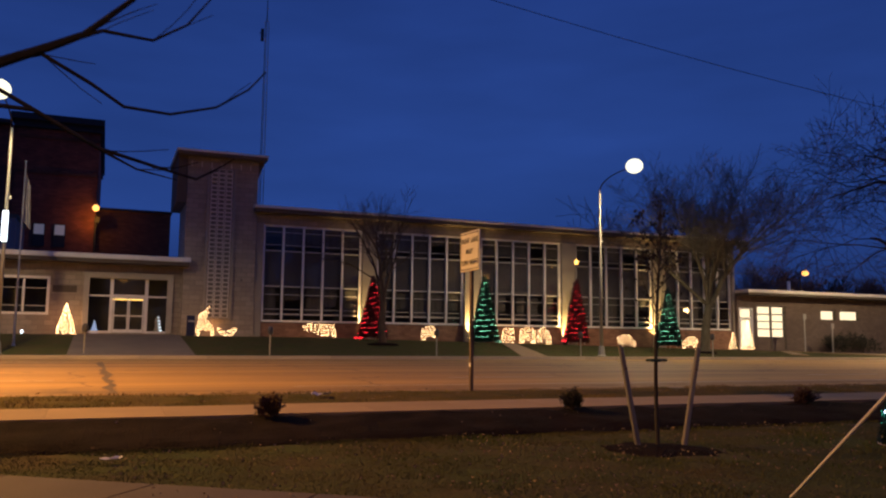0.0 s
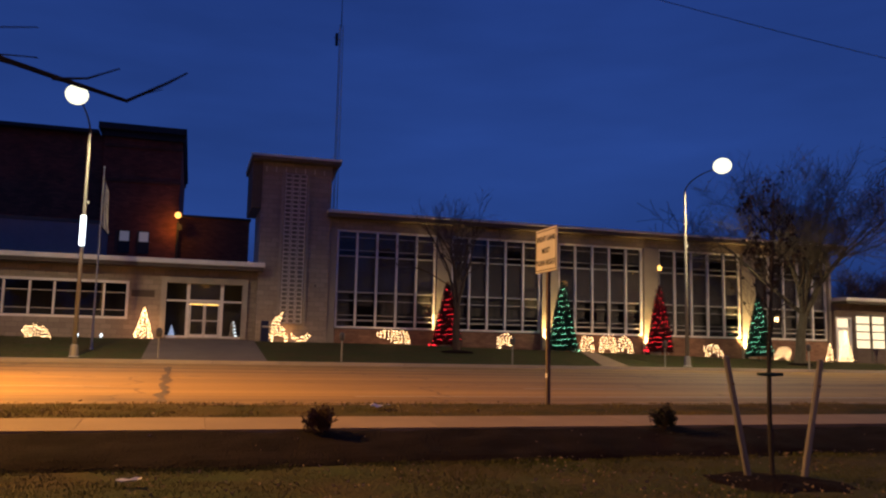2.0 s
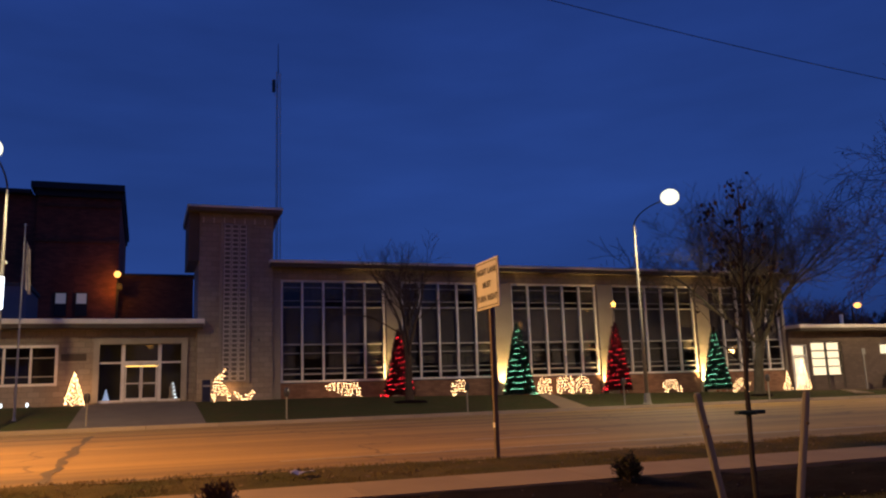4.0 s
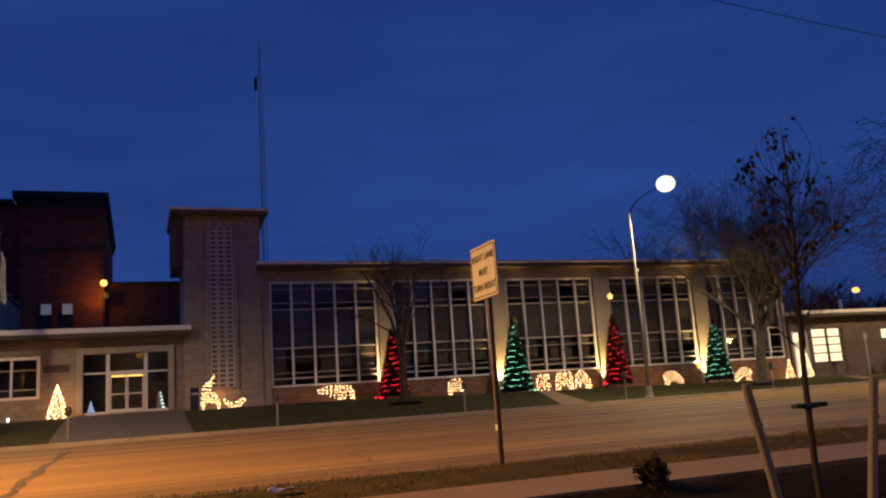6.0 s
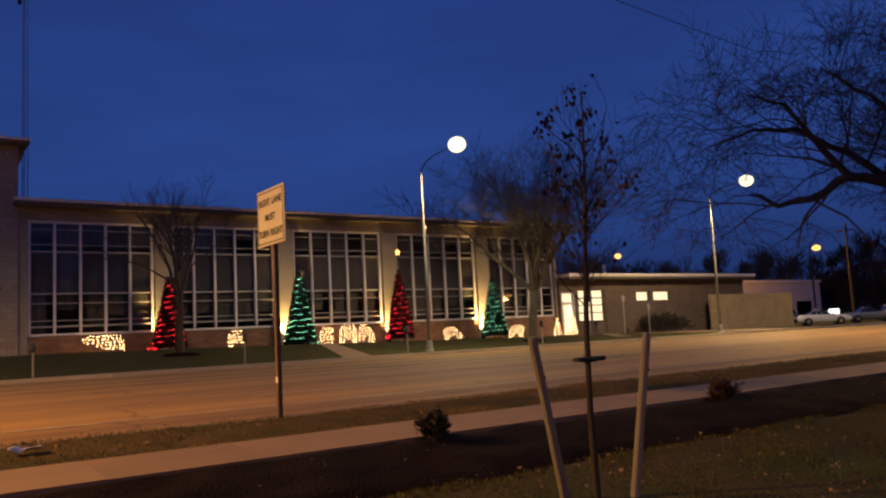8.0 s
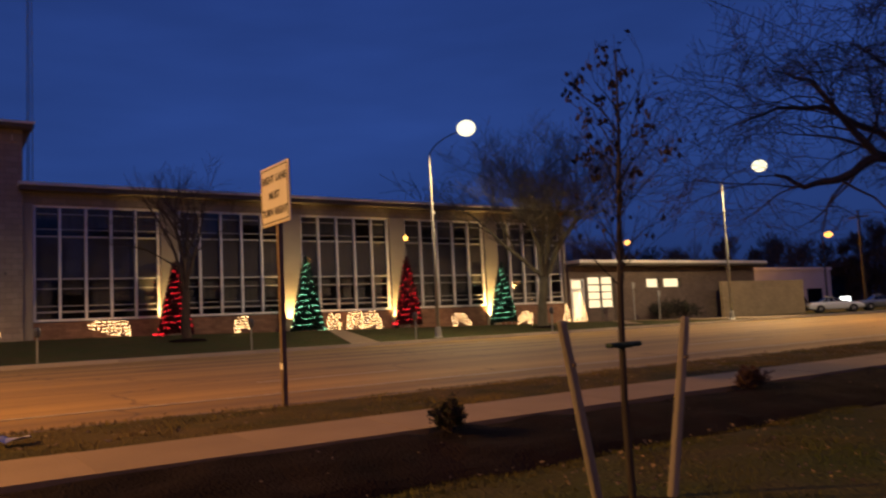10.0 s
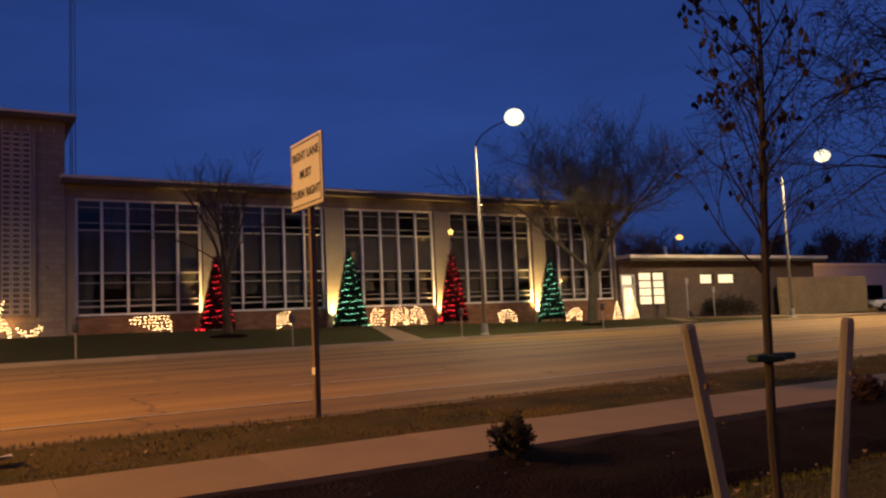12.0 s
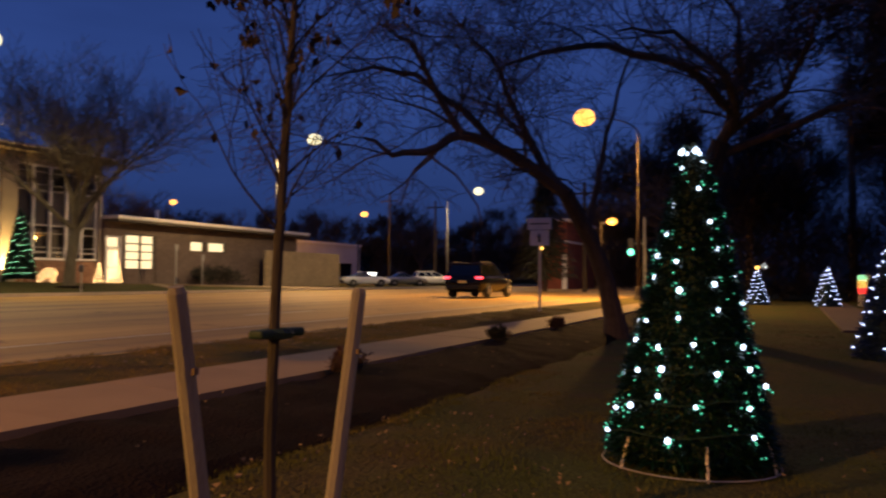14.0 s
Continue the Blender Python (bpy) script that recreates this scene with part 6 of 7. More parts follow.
for x in (-5.4, -4.2):
    sp = thing("ground_spot", (x, 49, 1.0), "small white spot light in the grass", "spot light", "ground spots")
    bm = BM()
    blob(bm, (x, 49, 1.2), 0.09, 1, (0.8, 1, 1.3))
    part("lens", bm, "sign_light", sp)
    bm = BM()
    tube(bm, [(x, 49.05, 0.85), (x, 49.05, 1.15)], 0.03, 5)
    part("spike", bm, "dark_steel", sp)

# ---------------------------------------------------------------- lit trees in the park
rng = random.Random(5)
xt = thing("lit_cone_tree", (9.95, 7.1, -0.42), "green tinsel cone tree with cool white lights", "christmas tree", "lit cone trees in the park")
X0, Y0, Z0, H0, R0 = 9.95, 7.1, -0.31, 2.24, 0.6
bm = BM()
lathe(bm, X0, Y0, [(R0 * 0.88, Z0), (R0 * 0.48, Z0 + H0 * 0.5), (0.02, Z0 + H0)], 24)
part("core", bm, "strap", xt)
v, f = needles(X0, Y0, Z0 - 0.03, Z0 + H0, R0, 0.05, 26000, rng, 0.085)
tagged(soup("tinsel", v, f, "tinsel", xt), kind="stuff")
pts = spiral(X0, Y0, Z0 + 0.1, Z0 + H0 * 0.97, R0 * 0.94, 0.03, 10, rng, 0.03, 40)
bm = BM()
tube(bm, pts, 0.006, 4)
part("cable", bm, "strap", xt)
big_dots, mid_dots = [], []
acc = 0.0
for a, b in zip(pts, pts[1:]):
    acc += (b - a).length
    if acc > 0.27 + rng.uniform(-0.1, 0.2):
        acc = 0
        if a.z > Z0 + 0.3 or rng.random() < 0.3:
            big_dots.append(a + Vector((rng.uniform(-0.01, 0.01), rng.uniform(-0.01, 0.01), rng.uniform(-0.06, 0.06))))
# glints of the tinsel, made as tiny glowing beads round each bulb
for p in big_dots:
    for k in range(rng.randint(2, 7)):
        mid_dots.append(tuple(p + Vector((rng.uniform(-0.05, 0.05), rng.uniform(-0.05, 0.05), rng.uniform(-0.05, 0.05)))))
for k in range(110):
    hh = 1 - math.sqrt(rng.random())
    a = rng.uniform(0, 6.283)
    r = (R0 + (0.05 - R0) * hh) * 1.02
    mid_dots.append((X0 + r * math.cos(a), Y0 + r * math.sin(a), Z0 + H0 * hh))
for k in range(7):
    big_dots.append(Vector((X0 - 0.05 + rng.uniform(-0.07, 0.07), Y0 + rng.uniform(-0.08, 0.08), Z0 + H0 * 0.97 + rng.uniform(-0.04, 0.02))))
for p in big_dots:
    bm = BM()
    blob(bm, p, rng.uniform(0.013, 0.021), 1, (1, 1, 1.2))
    part("bulb", bm, "white_bulb", xt)
beads(mid_dots, 0.008, rng, "teal_glint", "tinsel_glow", xt)
lamp_light("tree_glow", "POINT", pose(X0 - 0.85, Y0 - 0.1, 0.6), 1.2, (0.5, 1.0, 0.85), 0.3)
bm = BM()
ringp = [(X0 + 0.62 * math.cos(a), Y0 + 0.62 * math.sin(a), -0.385) for a in np.linspace(0, 2 * math.pi, 33)]
tube(bm, ringp, 0.006, 6)
part("base_ring", bm, "steel", xt, "thin pale wire ring")
for k in range(6):
    a = k * math.pi / 3 + 0.3
    bm = BM()
    tube(bm, [(X0 + 0.61 * math.cos(a), Y0 + 0.61 * math.sin(a), -0.43), (X0 + 0.54 * math.cos(a), Y0 + 0.54 * math.sin(a), -0.18)], 0.012, 5)
    part("leg", bm, "coping", xt)

# the whole tree leans a little towards the park
xt.rotation_euler = (radians(1.0), radians(0.8), 0)


def far_cone(x, y, z, h, r, seed, mat, bead):
    rng = random.Random(seed)
    t = thing("lit_cone_tree", (x, y, z), "cone tree wound with blue-white lights", "christmas tree", "lit cone trees in the park")
    bm = BM()
    lathe(bm, x, y, [(r * 0.9, z), (r * 0.48, z + h * 0.5), (0.03, z + h)], 14)
    part("core", bm, "strap", t)
    v, f = needles(x, y, z, z + h, r, 0.05, 3000, rng, 0.16)
    tagged(soup("tinsel", v, f, "blue_tinsel", t), kind="stuff")
    pts = spiral(x, y, z + 0.15, z + h, r, 0.04, 9, rng, 0.05)
    dots = [p for i, p in enumerate(pts) if i % 3 == 0 and rng.random() < 0.85]
    beads(dots, bead, rng, mat, "string_lights", t)


bm = BM()
blob(bm, (50.9, 8.1, 1.6), 0.1, 1)
tagged(part("tree_star", bm, "star"), "amber lit star on the cone tree", "star")
far_cone(50.9, 8.1, -0.45, 1.95, 0.6, 3, "blue_bulb", 0.03)
far_cone(48.0, 4.8, -0.45, 2.0, 0.62, 4, "blue_bulb", 0.03)
far_cone(19.6, 4.87, -0.4, 1.98, 0.55, 5, "blue_bulb", 0.018)
banded = thing("lit_arch", (51.2, 3.2, -0.4), "small arch of red, amber and green string lights", "light figure", "figures of string lights")
rng = random.Random(12)
bm = BM()
for k in range(5):
    tube(bm, [(51.2 - 0.15 * k, 3.2 - 0.05 * k, -0.45), (51.1 - 0.15 * k, 3.2 - 0.09 * k, 0.9), (50.9 - 0.1 * k, 3.0 - 0.09 * k, 1.25)], 0.012, 4)
part("wire_frame", bm, "coping", banded)
for mt, z0, z1 in (("red_string", 0.3, 0.6), ("star", 0.6, 0.95), ("green_string", 0.95, 1.25)):
    beads([(51.2 - 0.15 * k - 0.2 * z, 3.2 - 0.07 * k, z) for k in range(5) for z in np.arange(z0, z1, 0.11)], 0.03, rng, mt, "string_lights", banded)
roof_sign = thing("lit_sign", (100.5, 58.3, -0.2), "small bright white sign by the parking lot", "sign")
bm = BM()
box(bm, 100.4, 100.6, 58.1, 58.5, -0.3, 0.8, 0.02)
part("stand", bm, "dark_steel", roof_sign)
bm = BM()
box(bm, 100.3, 100.5, 57.7, 58.9, 0.8, 1.7, 0.03)
part("face", bm, "sign_light", roof_sign)
sodium_far = thing("park_lamp", (60, 10.2, -0.4), "small amber park lamp far away", "lamp")
bm = BM()
tube(bm, [(60, 10.2, -0.4), (60, 10.2, 3.1)], 0.05, 6)
part("post", bm, "dark_steel", sodium_far)
bm = BM()
blob(bm, (60, 10.2, 3.2), 0.14, 1)
part("globe", bm, "sodium", sodium_far)
park2 = thing("park_lamp", (66, 8.2, -0.4), "small white park lamp far away", "lamp")
bm = BM()
tube(bm, [(66, 8.2, -0.4), (66, 8.2, 1.8)], 0.05, 6)
part("post", bm, "dark_steel", park2)
bm = BM()
blob(bm, (66, 8.2, 1.9), 0.25, 1)
part("globe", bm, "sign_light", park2)
strip_bm = BM()
box(strip_bm, 27, 70, 3.6, 5.2, -0.5, -0.35)
tagged(part("park_path_far", strip_bm, "path"), "pale path crossing the park", "path", kind="structure")

# ---------------------------------------------------------------- road furniture far off
ps = thing("traffic_sign", (27.8, 13.5, 0), "white lane-control sign with a dark arrow", "traffic sign")
bm = BM()
box(bm, 27.83, 27.87, 13.46, 13.54, -0.2, 2.75)
part("post", bm, "steel", ps)
bm = BM()
box(bm, 27.8, 27.83, 13.2, 13.8, 1.95, 2.42, 0.01)
pl = part("plate", bm, "sign_face", ps)
bm = BM()
box(bm, 27.8, 27.83, 13.12, 13.88, 2.44, 2.8, 0.01)
part("plate", bm, "sign_face", ps)
bm = BM()
box(bm, 27.79, 27.798, 13.46, 13.54, 2.05, 2.2)
tube(bm, [(27.795, 13.5, 2.2), (27.795, 13.5, 2.34)], [0.09, 0.005], 3)
part("arrow", bm, "black", pl)
bm = BM()
box(bm, 27.79, 27.798, 13.2, 13.8, 2.6, 2.64)
part("lettering_bar", bm, "black", pl)
bm = BM()
blob(bm, (27.8, 13.42, 1.86), 0.05, 1)
part("amber_lamp", bm, "star", ps)
ts = thing("traffic_signal", (60, 16.6, 0), "traffic signal showing green beside the road", "traffic light")
bm = BM()
lathe(bm, 60.2, 15.6, [(0.16, -0.1), (0.12, 0.3), (0.09, 5.2)], 8)
tube(bm, [(60.2, 15.6, 3.4), (60.1, 16.5, 3.4)], 0.05, 6)
part("pole", bm, "pole", ts)
bm = BM()
box(bm, 59.9, 60.2, 16.3, 16.7, 2.45, 3.75, 0.04)
part("housing", bm, "dark_steel", ts)
bm = BM()
blob(bm, (59.88, 16.5, 2.8), 0.22, 2, (0.5, 1, 1))
part("green_lens", bm, "signal", ts)
for x, y, h in ((95, 52.9, 11.5), (95, 46.6, 10.5), (62, 20.2, 8.0), (130, 55, 11), (1.6, -4.6, 6.5)):
    up_ = thing("utility_pole", (x, y, -0.3), "dark wooden utility pole with a crossarm", "utility pole", "utility poles")
    bm = BM()
    lathe(bm, x, y, [(0.18, -0.3), (0.12, h)], 8)
    part("pole", bm, "wood_pole", up_)
    bm = BM()
    box(bm, x - 0.06, x + 0.06, y - 1.2, y + 1.2, h - 0.9, h - 0.75)
    part("crossarm", bm, "wood_pole", up_)


def lot_lamp(x, y, z, h, label, r=0.3):
    t = thing("lot_lamp", (x, y, z), label, "street lamp", "amber lot lamps")
    bm = BM()
    lathe(bm, x, y, [(0.12, z), (0.07, h)], 8)
    part("pole", bm, "wood_pole", t)
    bm = BM()
    tube(bm, [(x, y, h - 0.2), (x - 0.3, y - 0.6, h - 0.02), (x - 0.35, y - 0.9, h)], 0.04, 5)
    part("arm", bm, "steel", t)
    bm = BM()
    blob(bm, (x - 0.36, y - 1.0, h - 0.05), r, 2, (1, 1.1, 0.8))
    part("globe", bm, "sodium", t, smooth=True)


lamp_light("lot_light", "POINT", pose(94, 60, 8.2), 7000, SODIUM, 0.3)
lamp_light("junction_light", "POINT", pose(69, 20.0, 5.2), 500, (1.0, 0.55, 0.18), 0.3)
lot_lamp(90.3, 54.8, -0.2, 8.7, "amber lamp over the parking lot", 0.42)
lot_lamp(70.3, 20.8, -0.2, 5.7, "amber lamp beside the junction", 0.38)
lot_lamp(64.3, 61.0, 5.3, 8.05, "amber lamp behind the garage roof", 0.32)
bm = BM()
tube(bm, [(59.7, 58, 5.3), (59.7, 58, 6.9)], 0.16, 8)
tagged(part("roof_vent", bm, "coping"), "pale vent pipe on the garage roof", "pipe")

# overhead wire and guy
bm = BM()
wire = [Vector((-8.5, 13.8, 9.8)).lerp(Vector((42.3, 12.95, 6.2)), f) + Vector((0, 1.0 * math.sin(math.pi * f), -0.75 * math.sin(math.pi * f))) for f in np.linspace(0, 1, 50)]
tube(bm, wire, 0.008, 5)
tagged(part("overhead_wire", bm, "black"), "sagging black overhead wire", "wire")
guy = thing("guy_wire", (5.5, 5.13, -0.4), "taut guy wire with a pale guard", "guy wire")
g0, g1 = Vector((5.5, 5.13, -0.42)), Vector((4.9, 3.63, 0.58))
bm = BM()
tube(bm, [g0, g0.lerp(g1, 2.4)], 0.014, 6)
part("guard", bm, "frame", guy)
bm = BM()
tube(bm, [g0.lerp(g1, 2.4), g0.lerp(g1, 6.42)], 0.006, 4)
part("strand", bm, "steel", guy)

# ---------------------------------------------------------------- vehicles


def loft(bm, rows):
    """Closed skin over cross-sections, rows of equal length."""
    rings = [[bm.verts.new(p) for p in r] for r in rows]
    n = len(rings[0])
    for a, b in zip(rings, rings[1:]):
        for k in range(n):
            bm.faces.new((a[k], b[k], b[(k + 1) % n], a[(k + 1) % n]))
    bm.faces.new(rings[0])
    bm.faces.new(rings[-1][::-1])
    return bm


def car(name, m, paint, label, suv=True, tails=True, group="", lamps="coping"):
    """A car pointing along +x with its rear at x = 0."""
    t = thing(name, (0, 0, 0), label, "car", group)
    L, W = (4.8, 1.9) if suv else (4.6, 1.8)
    roof = 1.6 if suv else 1.45
    belt = 1.02 if suv else 0.95

    def section(x, zb, zt, w):
        h, d = w / 2, zt - zb
        half = [(0.0, zb), (h * 0.7, zb), (h * 0.9, zb + 0.05), (h * 0.98, zb + d * 0.3), (h, zb + d * 0.62), (h * 0.985, zt - 0.14), (h * 0.95, zt - 0.05), (h * 0.86, zt), (0.0, zt + 0.02)]
        return [(x, y, z) for y, z in half] + [(x, -y, z) for y, z in half[-2:0:-1]]
    bm = BM()
    loft(bm, [section(x, zb, zt, w) for x, zb, zt, w in (
        (0.0, 0.46, belt - 0.12, W * 0.88), (0.05, 0.4, belt - 0.05, W * 0.94), (0.16, 0.32, belt, W * 0.985), (0.9, 0.26, belt + 0.03, W), (2.9, 0.25, belt + 0.02, W), (3.5, 0.25, belt, W),
        (4.2, 0.27, belt - 0.1, W * 0.985), (L - 0.2, 0.3, belt - 0.2, W * 0.93), (L - 0.06, 0.36, belt - 0.3, W * 0.86), (L, 0.44, belt - 0.38, W * 0.78))])
    part("body", bm, paint, t, smooth=True, local=True)
    r0, r1 = (0.12, 3.0) if suv else (0.9, 2.6)
    bm = BM()
    h = W / 2
    cab = [(r0, belt, h * 0.93), (r0 + (0.28 if suv else 0.7), roof - 0.05, h * 0.76), (r1 - 0.7, roof, h * 0.76), (r1 + 0.55, belt - 0.02, h * 0.9)]
    a = [bm.verts.new((x, -w, z)) for x, z, w in cab]
    b = [bm.verts.new((x, w, z)) for x, z, w in cab]
    for k in range(3):
        bm.faces.new((a[k], a[k + 1], b[k + 1], b[k]))
    bm.faces.new(a[::-1])
    bm.faces.new(b)
    bm.faces.new((a[0], b[0], b[3], a[3]))
    part("cabin", bm, paint, t, local=True)

    def pane(name, corners, push):
        c = sum((Vector(q) for q in corners), Vector()) / 4
        pb = BM()
        pb.faces.new([pb.verts.new(c + (Vector(q) - c) * 0.88 + Vector(push)) for q in corners])
        part(name, pb, "car_glass", t, local=True)
    q = [[(x, s * w, z) for x, z, w in cab] for s in (-1, 1)]
    pane("rear_window", (q[0][0], q[1][0], q[1][1], q[0][1]), (-0.01, 0, 0.005))
    pane("windscreen", (q[0][2], q[1][2], q[1][3], q[0][3]), (0.01, 0, 0.008))
    for s, e in ((-1, q[0]), (1, q[1])):
        lo, hi = [Vector(e[0]).lerp(Vector(e[3]), f) for f in (0.04, 0.34, 0.62, 0.97)], [Vector(e[1]).lerp(Vector(e[2]), f) for f in (0.0, 0.36, 0.7, 1.0)]
        for k in range(3):
            pane("side_window", (lo[k], lo[k + 1], hi[k + 1], hi[k]), (0, s * 0.008, 0.004))
    bm = BM()
    box(bm, cab[1][0] - 0.02, cab[2][0] + 0.02, -h * 0.77, h * 0.77, roof - 0.04, roof + 0.03, 0.03)
    part("roof", bm, paint, t, local=True)
    for s in (-1, 1):
        bm = BM()
        tube(bm, [(cab[1][0] + 0.1, s * h * 0.68, roof + 0.08), (cab[2][0] - 0.1, s * h * 0.68, roof + 0.08)], 0.022, 6)
        part("roof_rail", bm, "dark_steel", t, local=True)
        bm = BM()
        box(bm, -0.02, 0.2, s * h * 0.82 - 0.17, s * h * 0.82 + 0.13, belt - 0.12, belt - 0.02, 0.03)
        part("tail_light", bm, "tail" if tails else "red_tinsel", t, "red tail light", local=True)
        bm = BM()
        box(bm, L - 0.16, L - 0.02, s * h * 0.66 - 0.16, s * h * 0.66 + 0.14, belt - 0.42, belt - 0.28, 0.03)
        part("headlight", bm, lamps, t, local=True)
        bm = BM()
        box(bm, 2.95, 3.12, s * (h + 0.12) - 0.1, s * (h + 0.12) + 0.1, belt, belt + 0.16, 0.03)
        part("mirror", bm, paint, t, local=True)
        for x in (0.95, L - 0.95):
            bm = BM()
            prof = [(0.2, -0.11), (0.34, -0.11), (0.37, -0.06), (0.37, 0.06), (0.34, 0.11), (0.2, 0.11)]
            lathe(bm, 0, 0, prof, 18)
            bmesh.ops.rotate(bm, verts=bm.verts, cent=(0, 0, 0), matrix=Matrix.Rotation(radians(90), 3, "X"))
            bmesh.ops.translate(bm, verts=bm.verts, vec=(x, s * (h - 0.1), 0.37))
            wh = part("wheel", bm, "rubber", t, local=True)
            bm = BM()
            for k in range(5):
                q = k * 2 * math.pi / 5
                tube(bm, [(x, s * (h + 0.02), 0.37), (x + 0.2 * math.cos(q), s * (h + 0.02), 0.37 + 0.2 * math.sin(q))], 0.035, 5)
            part("rim", bm, "steel", wh, local=True)
    bm = BM()
    box(bm, -0.03, -0.005, -0.2, 0.2, belt - 0.32, belt - 0.2)
    part("number_plate", bm, "plate", t, local=True)
    bm = BM()
    box(bm, -0.06, 0.1, -h * 0.85, h * 0.85, 0.42, 0.62, 0.04)
    part("bumper", bm, "rubber", t, local=True)
    t.matrix_basis = m
    return t


car("suv", pose(38.4, 20.3, 0.02, 0, 0, 0), "car_dark", "dark sport utility car with lit tail lights")
lamp_light("suv_headlight", "SPOT", look((43.4, 20.3, 0.8), (60, 20.3, 0.0)), 900, (1.0, 0.82, 0.6), 0.2, 1.0, 0.7)
for x, y, r, p, s, lb in ((71.5, 46.0, -50, "car_white", False, "white parked saloon in the lot"), (78.8, 45.3, -50, "car_grey", False, "silver parked saloon in the lot"), (86.4, 45.5, -50, "car_white", True, "white parked sport utility car in the lot"),
                          (99, 48.5, 160, "car_white", False, "white parked saloon in the lot"), (106, 47, 150, "car_dark", True, "dark parked car in the lot")):
    car("parked_car", pose(x, y, 0.1, 0, 0, r), p, lb, s, False, "parked cars")
car("parked_car", pose(90, 58, 0.2, 0, 0, 200), "car_dark", "dark parked car beside the white shop", True, False, "parked cars")

# ---------------------------------------------------------------- shrubs, grass, leaves


def shrub(x, y, r, h, seed, mat, label):
    rng = random.Random(seed)
    z = ground_z(x, y)
    t = thing("shrub", (x, y, z), label, "shrub", "shrubs in the bed")
    rows = []
    for k in range(9):
        a = rng.uniform(0, 6.28)
        grow(rng, (x, y, z), Vector((math.cos(a), math.sin(a), rng.uniform(0.8, 2.2))), h * rng.uniform(0.6, 0.95), 0.012, 1, 3, rows, -0.05, 0.5, 4, 0.2, 0.003)
    tagged(sweep(rows, "crown", "bark_dark", t), kind="stuff")
    tagged(leaves_on(rows, "leaves", mat, t, rng, 700, 0.032, 2), kind="stuff")
    v, f = [], []
    for k in range(1500):
        a, e, q = rng.uniform(0, 6.283), rng.uniform(-0.5, 1), rng.random() ** 0.45
        bump = 0.8 + 0.45 * noise.noise(Vector((math.cos(a) * 1.6, math.sin(a) * 1.6, e * 2 + seed)))
        g = math.sqrt(max(0.05, 1 - e * e)) * r * 0.52 * q * bump
        p = Vector((x + g * math.cos(a), y + g * math.sin(a), z + h * 0.55 + e * h * 0.95 * q * bump))
        d = Vector((math.cos(a) * rng.uniform(0.1, 1), math.sin(a) * rng.uniform(0.1, 1), rng.uniform(0.1, 1.2))).normalized() * rng.uniform(0.03, 0.07)
        s = d.cross(Vector((rng.uniform(-1, 1), rng.uniform(-1, 1), 0.2))).normalized() * 0.008
        i = len(v)
        v += [tuple(p), tuple(p + d * 0.5 + s), tuple(p + d), tuple(p + d * 0.5 - s)]
        f += [(i, i + 1, i + 2), (i, i + 2, i + 3)]
    tagged(soup("foliage", v, f, mat, t), kind="stuff")


shrub(2.1, 11.1, 0.34, 0.24, 1, "dry_shrub", "dry reddish shrub in the mulch")
shrub(7.0, 11.12, 0.3, 0.24, 2, "shrub", "dark evergreen shrub in the mulch")
shrub(12.0, 11.15, 0.34, 0.22, 3, "dry_shrub", "dry reddish shrub in the mulch")
shrub(17.3, 11.15, 0.34, 0.2, 4, "shrub", "dark shrub in the mulch")
shrub(21.2, 11.15, 0.34, 0.2, 5, "dry_shrub", "dry shrub in the mulch")
shrub(-3.0, 11.1, 0.34, 0.24, 6, "dry_shrub", "dry reddish shrub in the mulch")
for x, w, s in ((57.0, 0.9, 61), (58.6, 1.0, 62), (60.2, 0.9, 63)):
    rng = random.Random(s)
    t = thing("hedge_bush", (x, 50.6, 0.25), "dark rounded bush against the garage wall", "bush", "bushes by the garage")
    rows = []
    for k in range(12):
        a = rng.uniform(0, 6.28)
        grow(rng, (x, 50.6, 0.2), Vector((math.cos(a), math.sin(a) * 0.7, rng.uniform(0.6, 2.0))), 1.1 * w, 0.02, 1, 3, rows, 0, 0.5, 4, 0.2, 0.006)
    tagged(sweep(rows, "crown", "bark_dark", t), kind="stuff")
    tagged(leaves_on(rows, "leaves", "shrub", t, rng, 1100, 0.12, 2), kind="stuff")

rng = random.Random(99)


def blades(name, count, xr, yr, size, mat, label, keep=None):
    v, f = [], []
    for _ in range(count):
        x, y = rng.uniform(*xr), rng.uniform(*yr)
        if keep and not keep(x, y):
            continue
        if noise.noise(Vector((x * 1.7, y * 1.7, 31))) < -0.22 + 0.3 * rng.random() - 0.15:
            continue
        z = lumps(x, y) if y < 10.0 else ground_z(x, y)
        a = rng.uniform(0, 6.283)
        h = size * rng.uniform(0.5, 1.3) * (0.7 + 0.6 * noise.noise(Vector((x * 0.8, y * 0.8, 9))))
        lean = Vector((rng.uniform(-0.6, 0.6), rng.uniform(-0.6, 0.6), 0)) * h
        s = Vector((math.cos(a), math.sin(a), 0)) * 0.005 * (1 + size * 6)
        i = len(v)
        v += [(x - s.x, y - s.y, z - 0.01), (x + s.x, y + s.y, z - 0.01), (x + lean.x, y + lean.y, z + h)]
        f.append((i, i + 1, i + 2))
    tagged(soup(name, v, f, mat), label, "grass", kind="stuff")


def off_path(x, y):
    p = Vector((x - 0.3, y - 7.43, 0))
    return p.dot(path_out) > 0.03 and (Vector((x - 6.46, y - 8.0, 0)).length > 0.7)


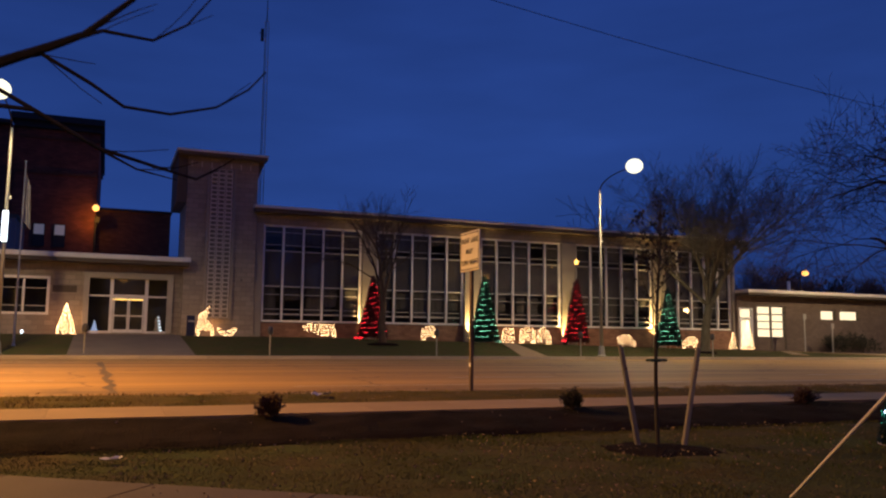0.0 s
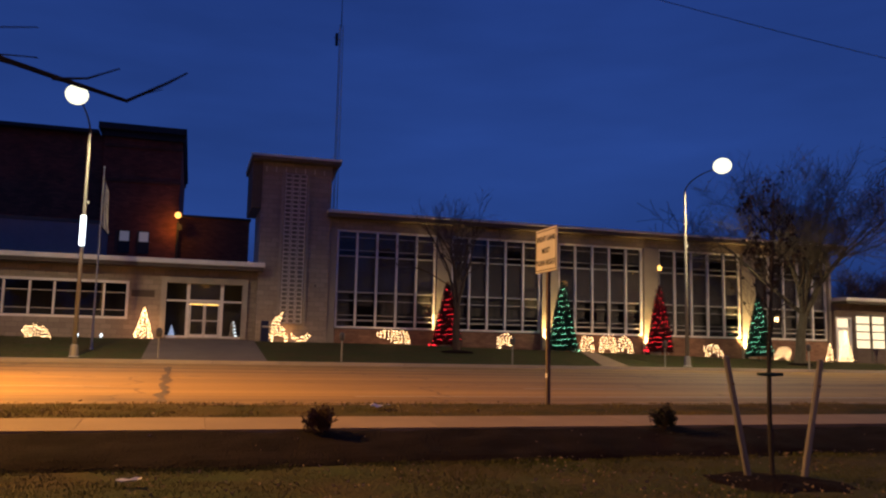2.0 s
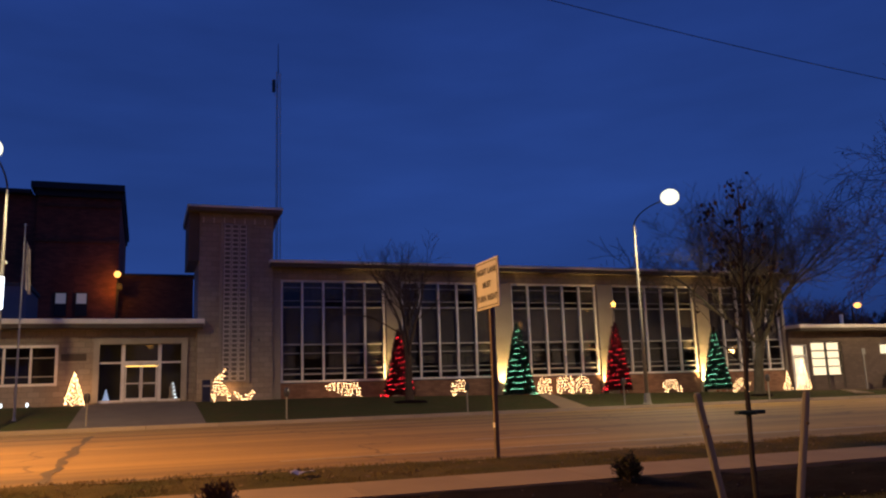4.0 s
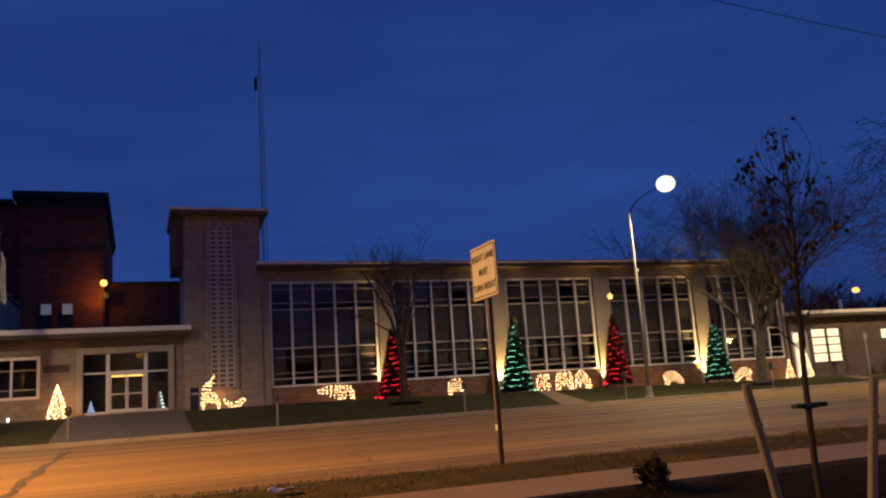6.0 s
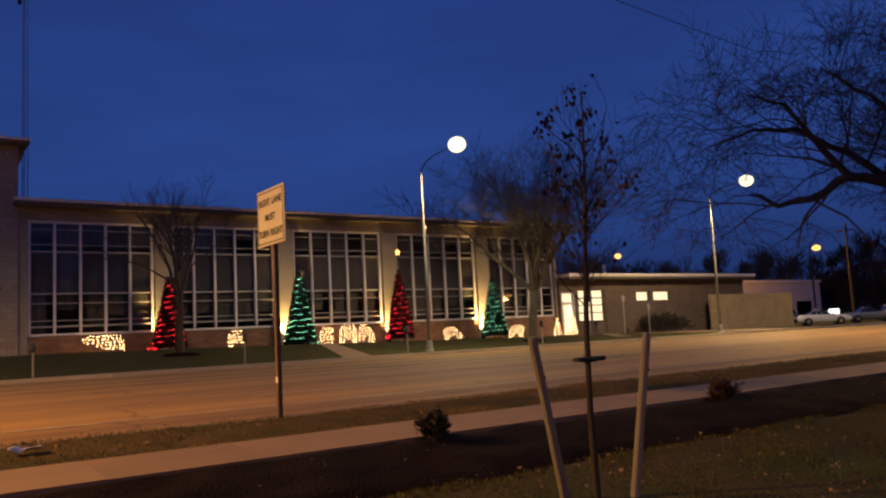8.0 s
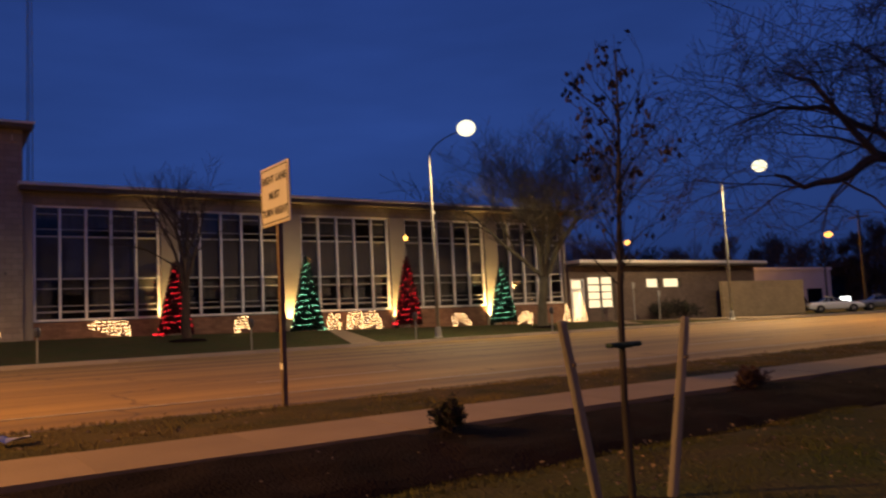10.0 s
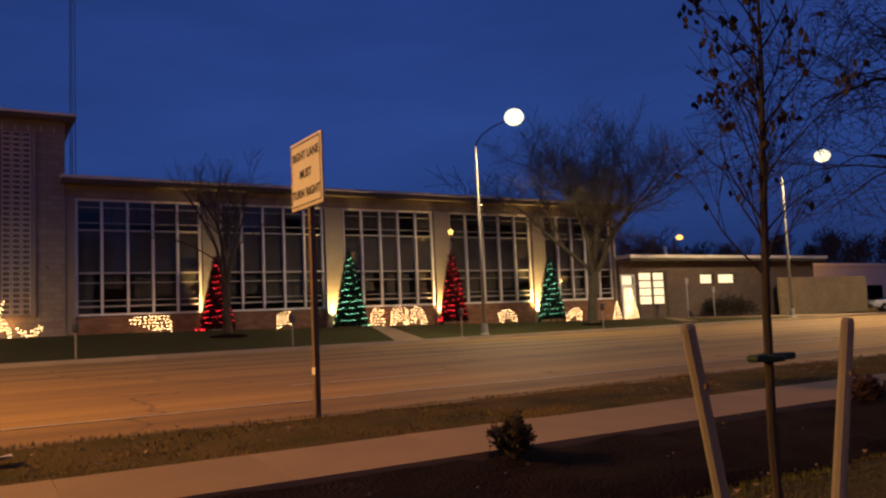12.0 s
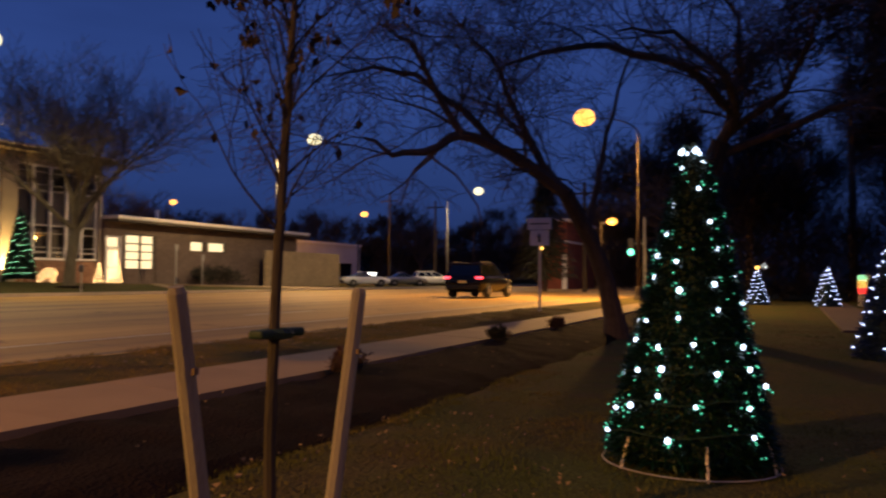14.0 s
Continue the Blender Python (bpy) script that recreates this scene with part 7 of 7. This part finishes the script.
blades("lawn_grass", 90000, (-3, 13), (3.0, 9.85), 0.034, "grass", "short winter grass of the park lawn", off_path)
blades("lawn_grass", 26000, (8, 30), (1.0, 9.85), 0.042, "grass", "short winter grass of the park lawn", off_path)
blades("verge_grass", 36000, (-4, 30), (12.45, 14.35), 0.045, "dry_grass", "ragged dry grass of the road verge")
blades("lawn_grass", 22000, (-12, 56), (40.2, 51.2), 0.09, "grass", "mown grass of the front lawn", lambda x, y: not (-1.7 < x < 4.1) and not (21.4 < x < 26.2))


def litter(name, count, xr, yr, size, label):
    v, f = [], []
    for _ in range(count):
        x, y = rng.uniform(*xr), rng.uniform(*yr)
        if noise.noise(Vector((x * 0.7, y * 0.7, 20))) < -0.15:
            continue
        z = (lumps(x, y) if y < 10.0 else ground_z(x, y)) + 0.035
        a, s = rng.uniform(0, 6.283), size * rng.uniform(0.5, 1.4)
        c, d = math.cos(a) * s, math.sin(a) * s
        i = len(v)
        v += [(x + c, y + d, z + rng.uniform(0, 0.03)), (x - d * 0.5, y + c * 0.5, z + rng.uniform(-0.01, 0.02)), (x - c, y - d, z + rng.uniform(0, 0.03)), (x + d * 0.5, y - c * 0.5, z)]
        f += [(i, i + 1, i + 2), (i, i + 2, i + 3)]
    tagged(soup(name, v, f, "litter"), label, "leaves", kind="stuff")


litter("fallen_leaves", 1700, (-3, 11), (4, 9.9), 0.017, "dry fallen leaves scattered on the lawn")
litter("fallen_leaves", 60, (-3, 20), (10.0, 11.3), 0.018, "dry leaves on the mulch")
litter("fallen_leaves", 250, (-3, 24), (12.7, 14.3), 0.035, "dry leaves on the verge")
for x, y, s in ((3.4, 13.4, 0.16), (0.05, 8.9, 0.11)):
    bm = BM()
    bmesh.ops.create_grid(bm, x_segments=4, y_segments=3, size=s)
    for q in bm.verts:
        q.co = Vector((x + q.co.x, y + q.co.y * 0.6, ground_z(x, y) + 0.07 + 0.05 * noise.noise(Vector((q.co.x * 20, q.co.y * 20, s)))))
    tagged(part("paper_scrap", bm, "sign_face"), "crumpled scrap of pale paper on the grass", "litter")

litter("fallen_leaves", 110, (3.5, 8.5), (7.6, 9.9), 0.022, "larger curled leaves by the bed edge")
blades("bed_edge_grass", 9000, (-2, 15), (9.35, 9.95), 0.042, "grass", "longer grass along the mulch edge")
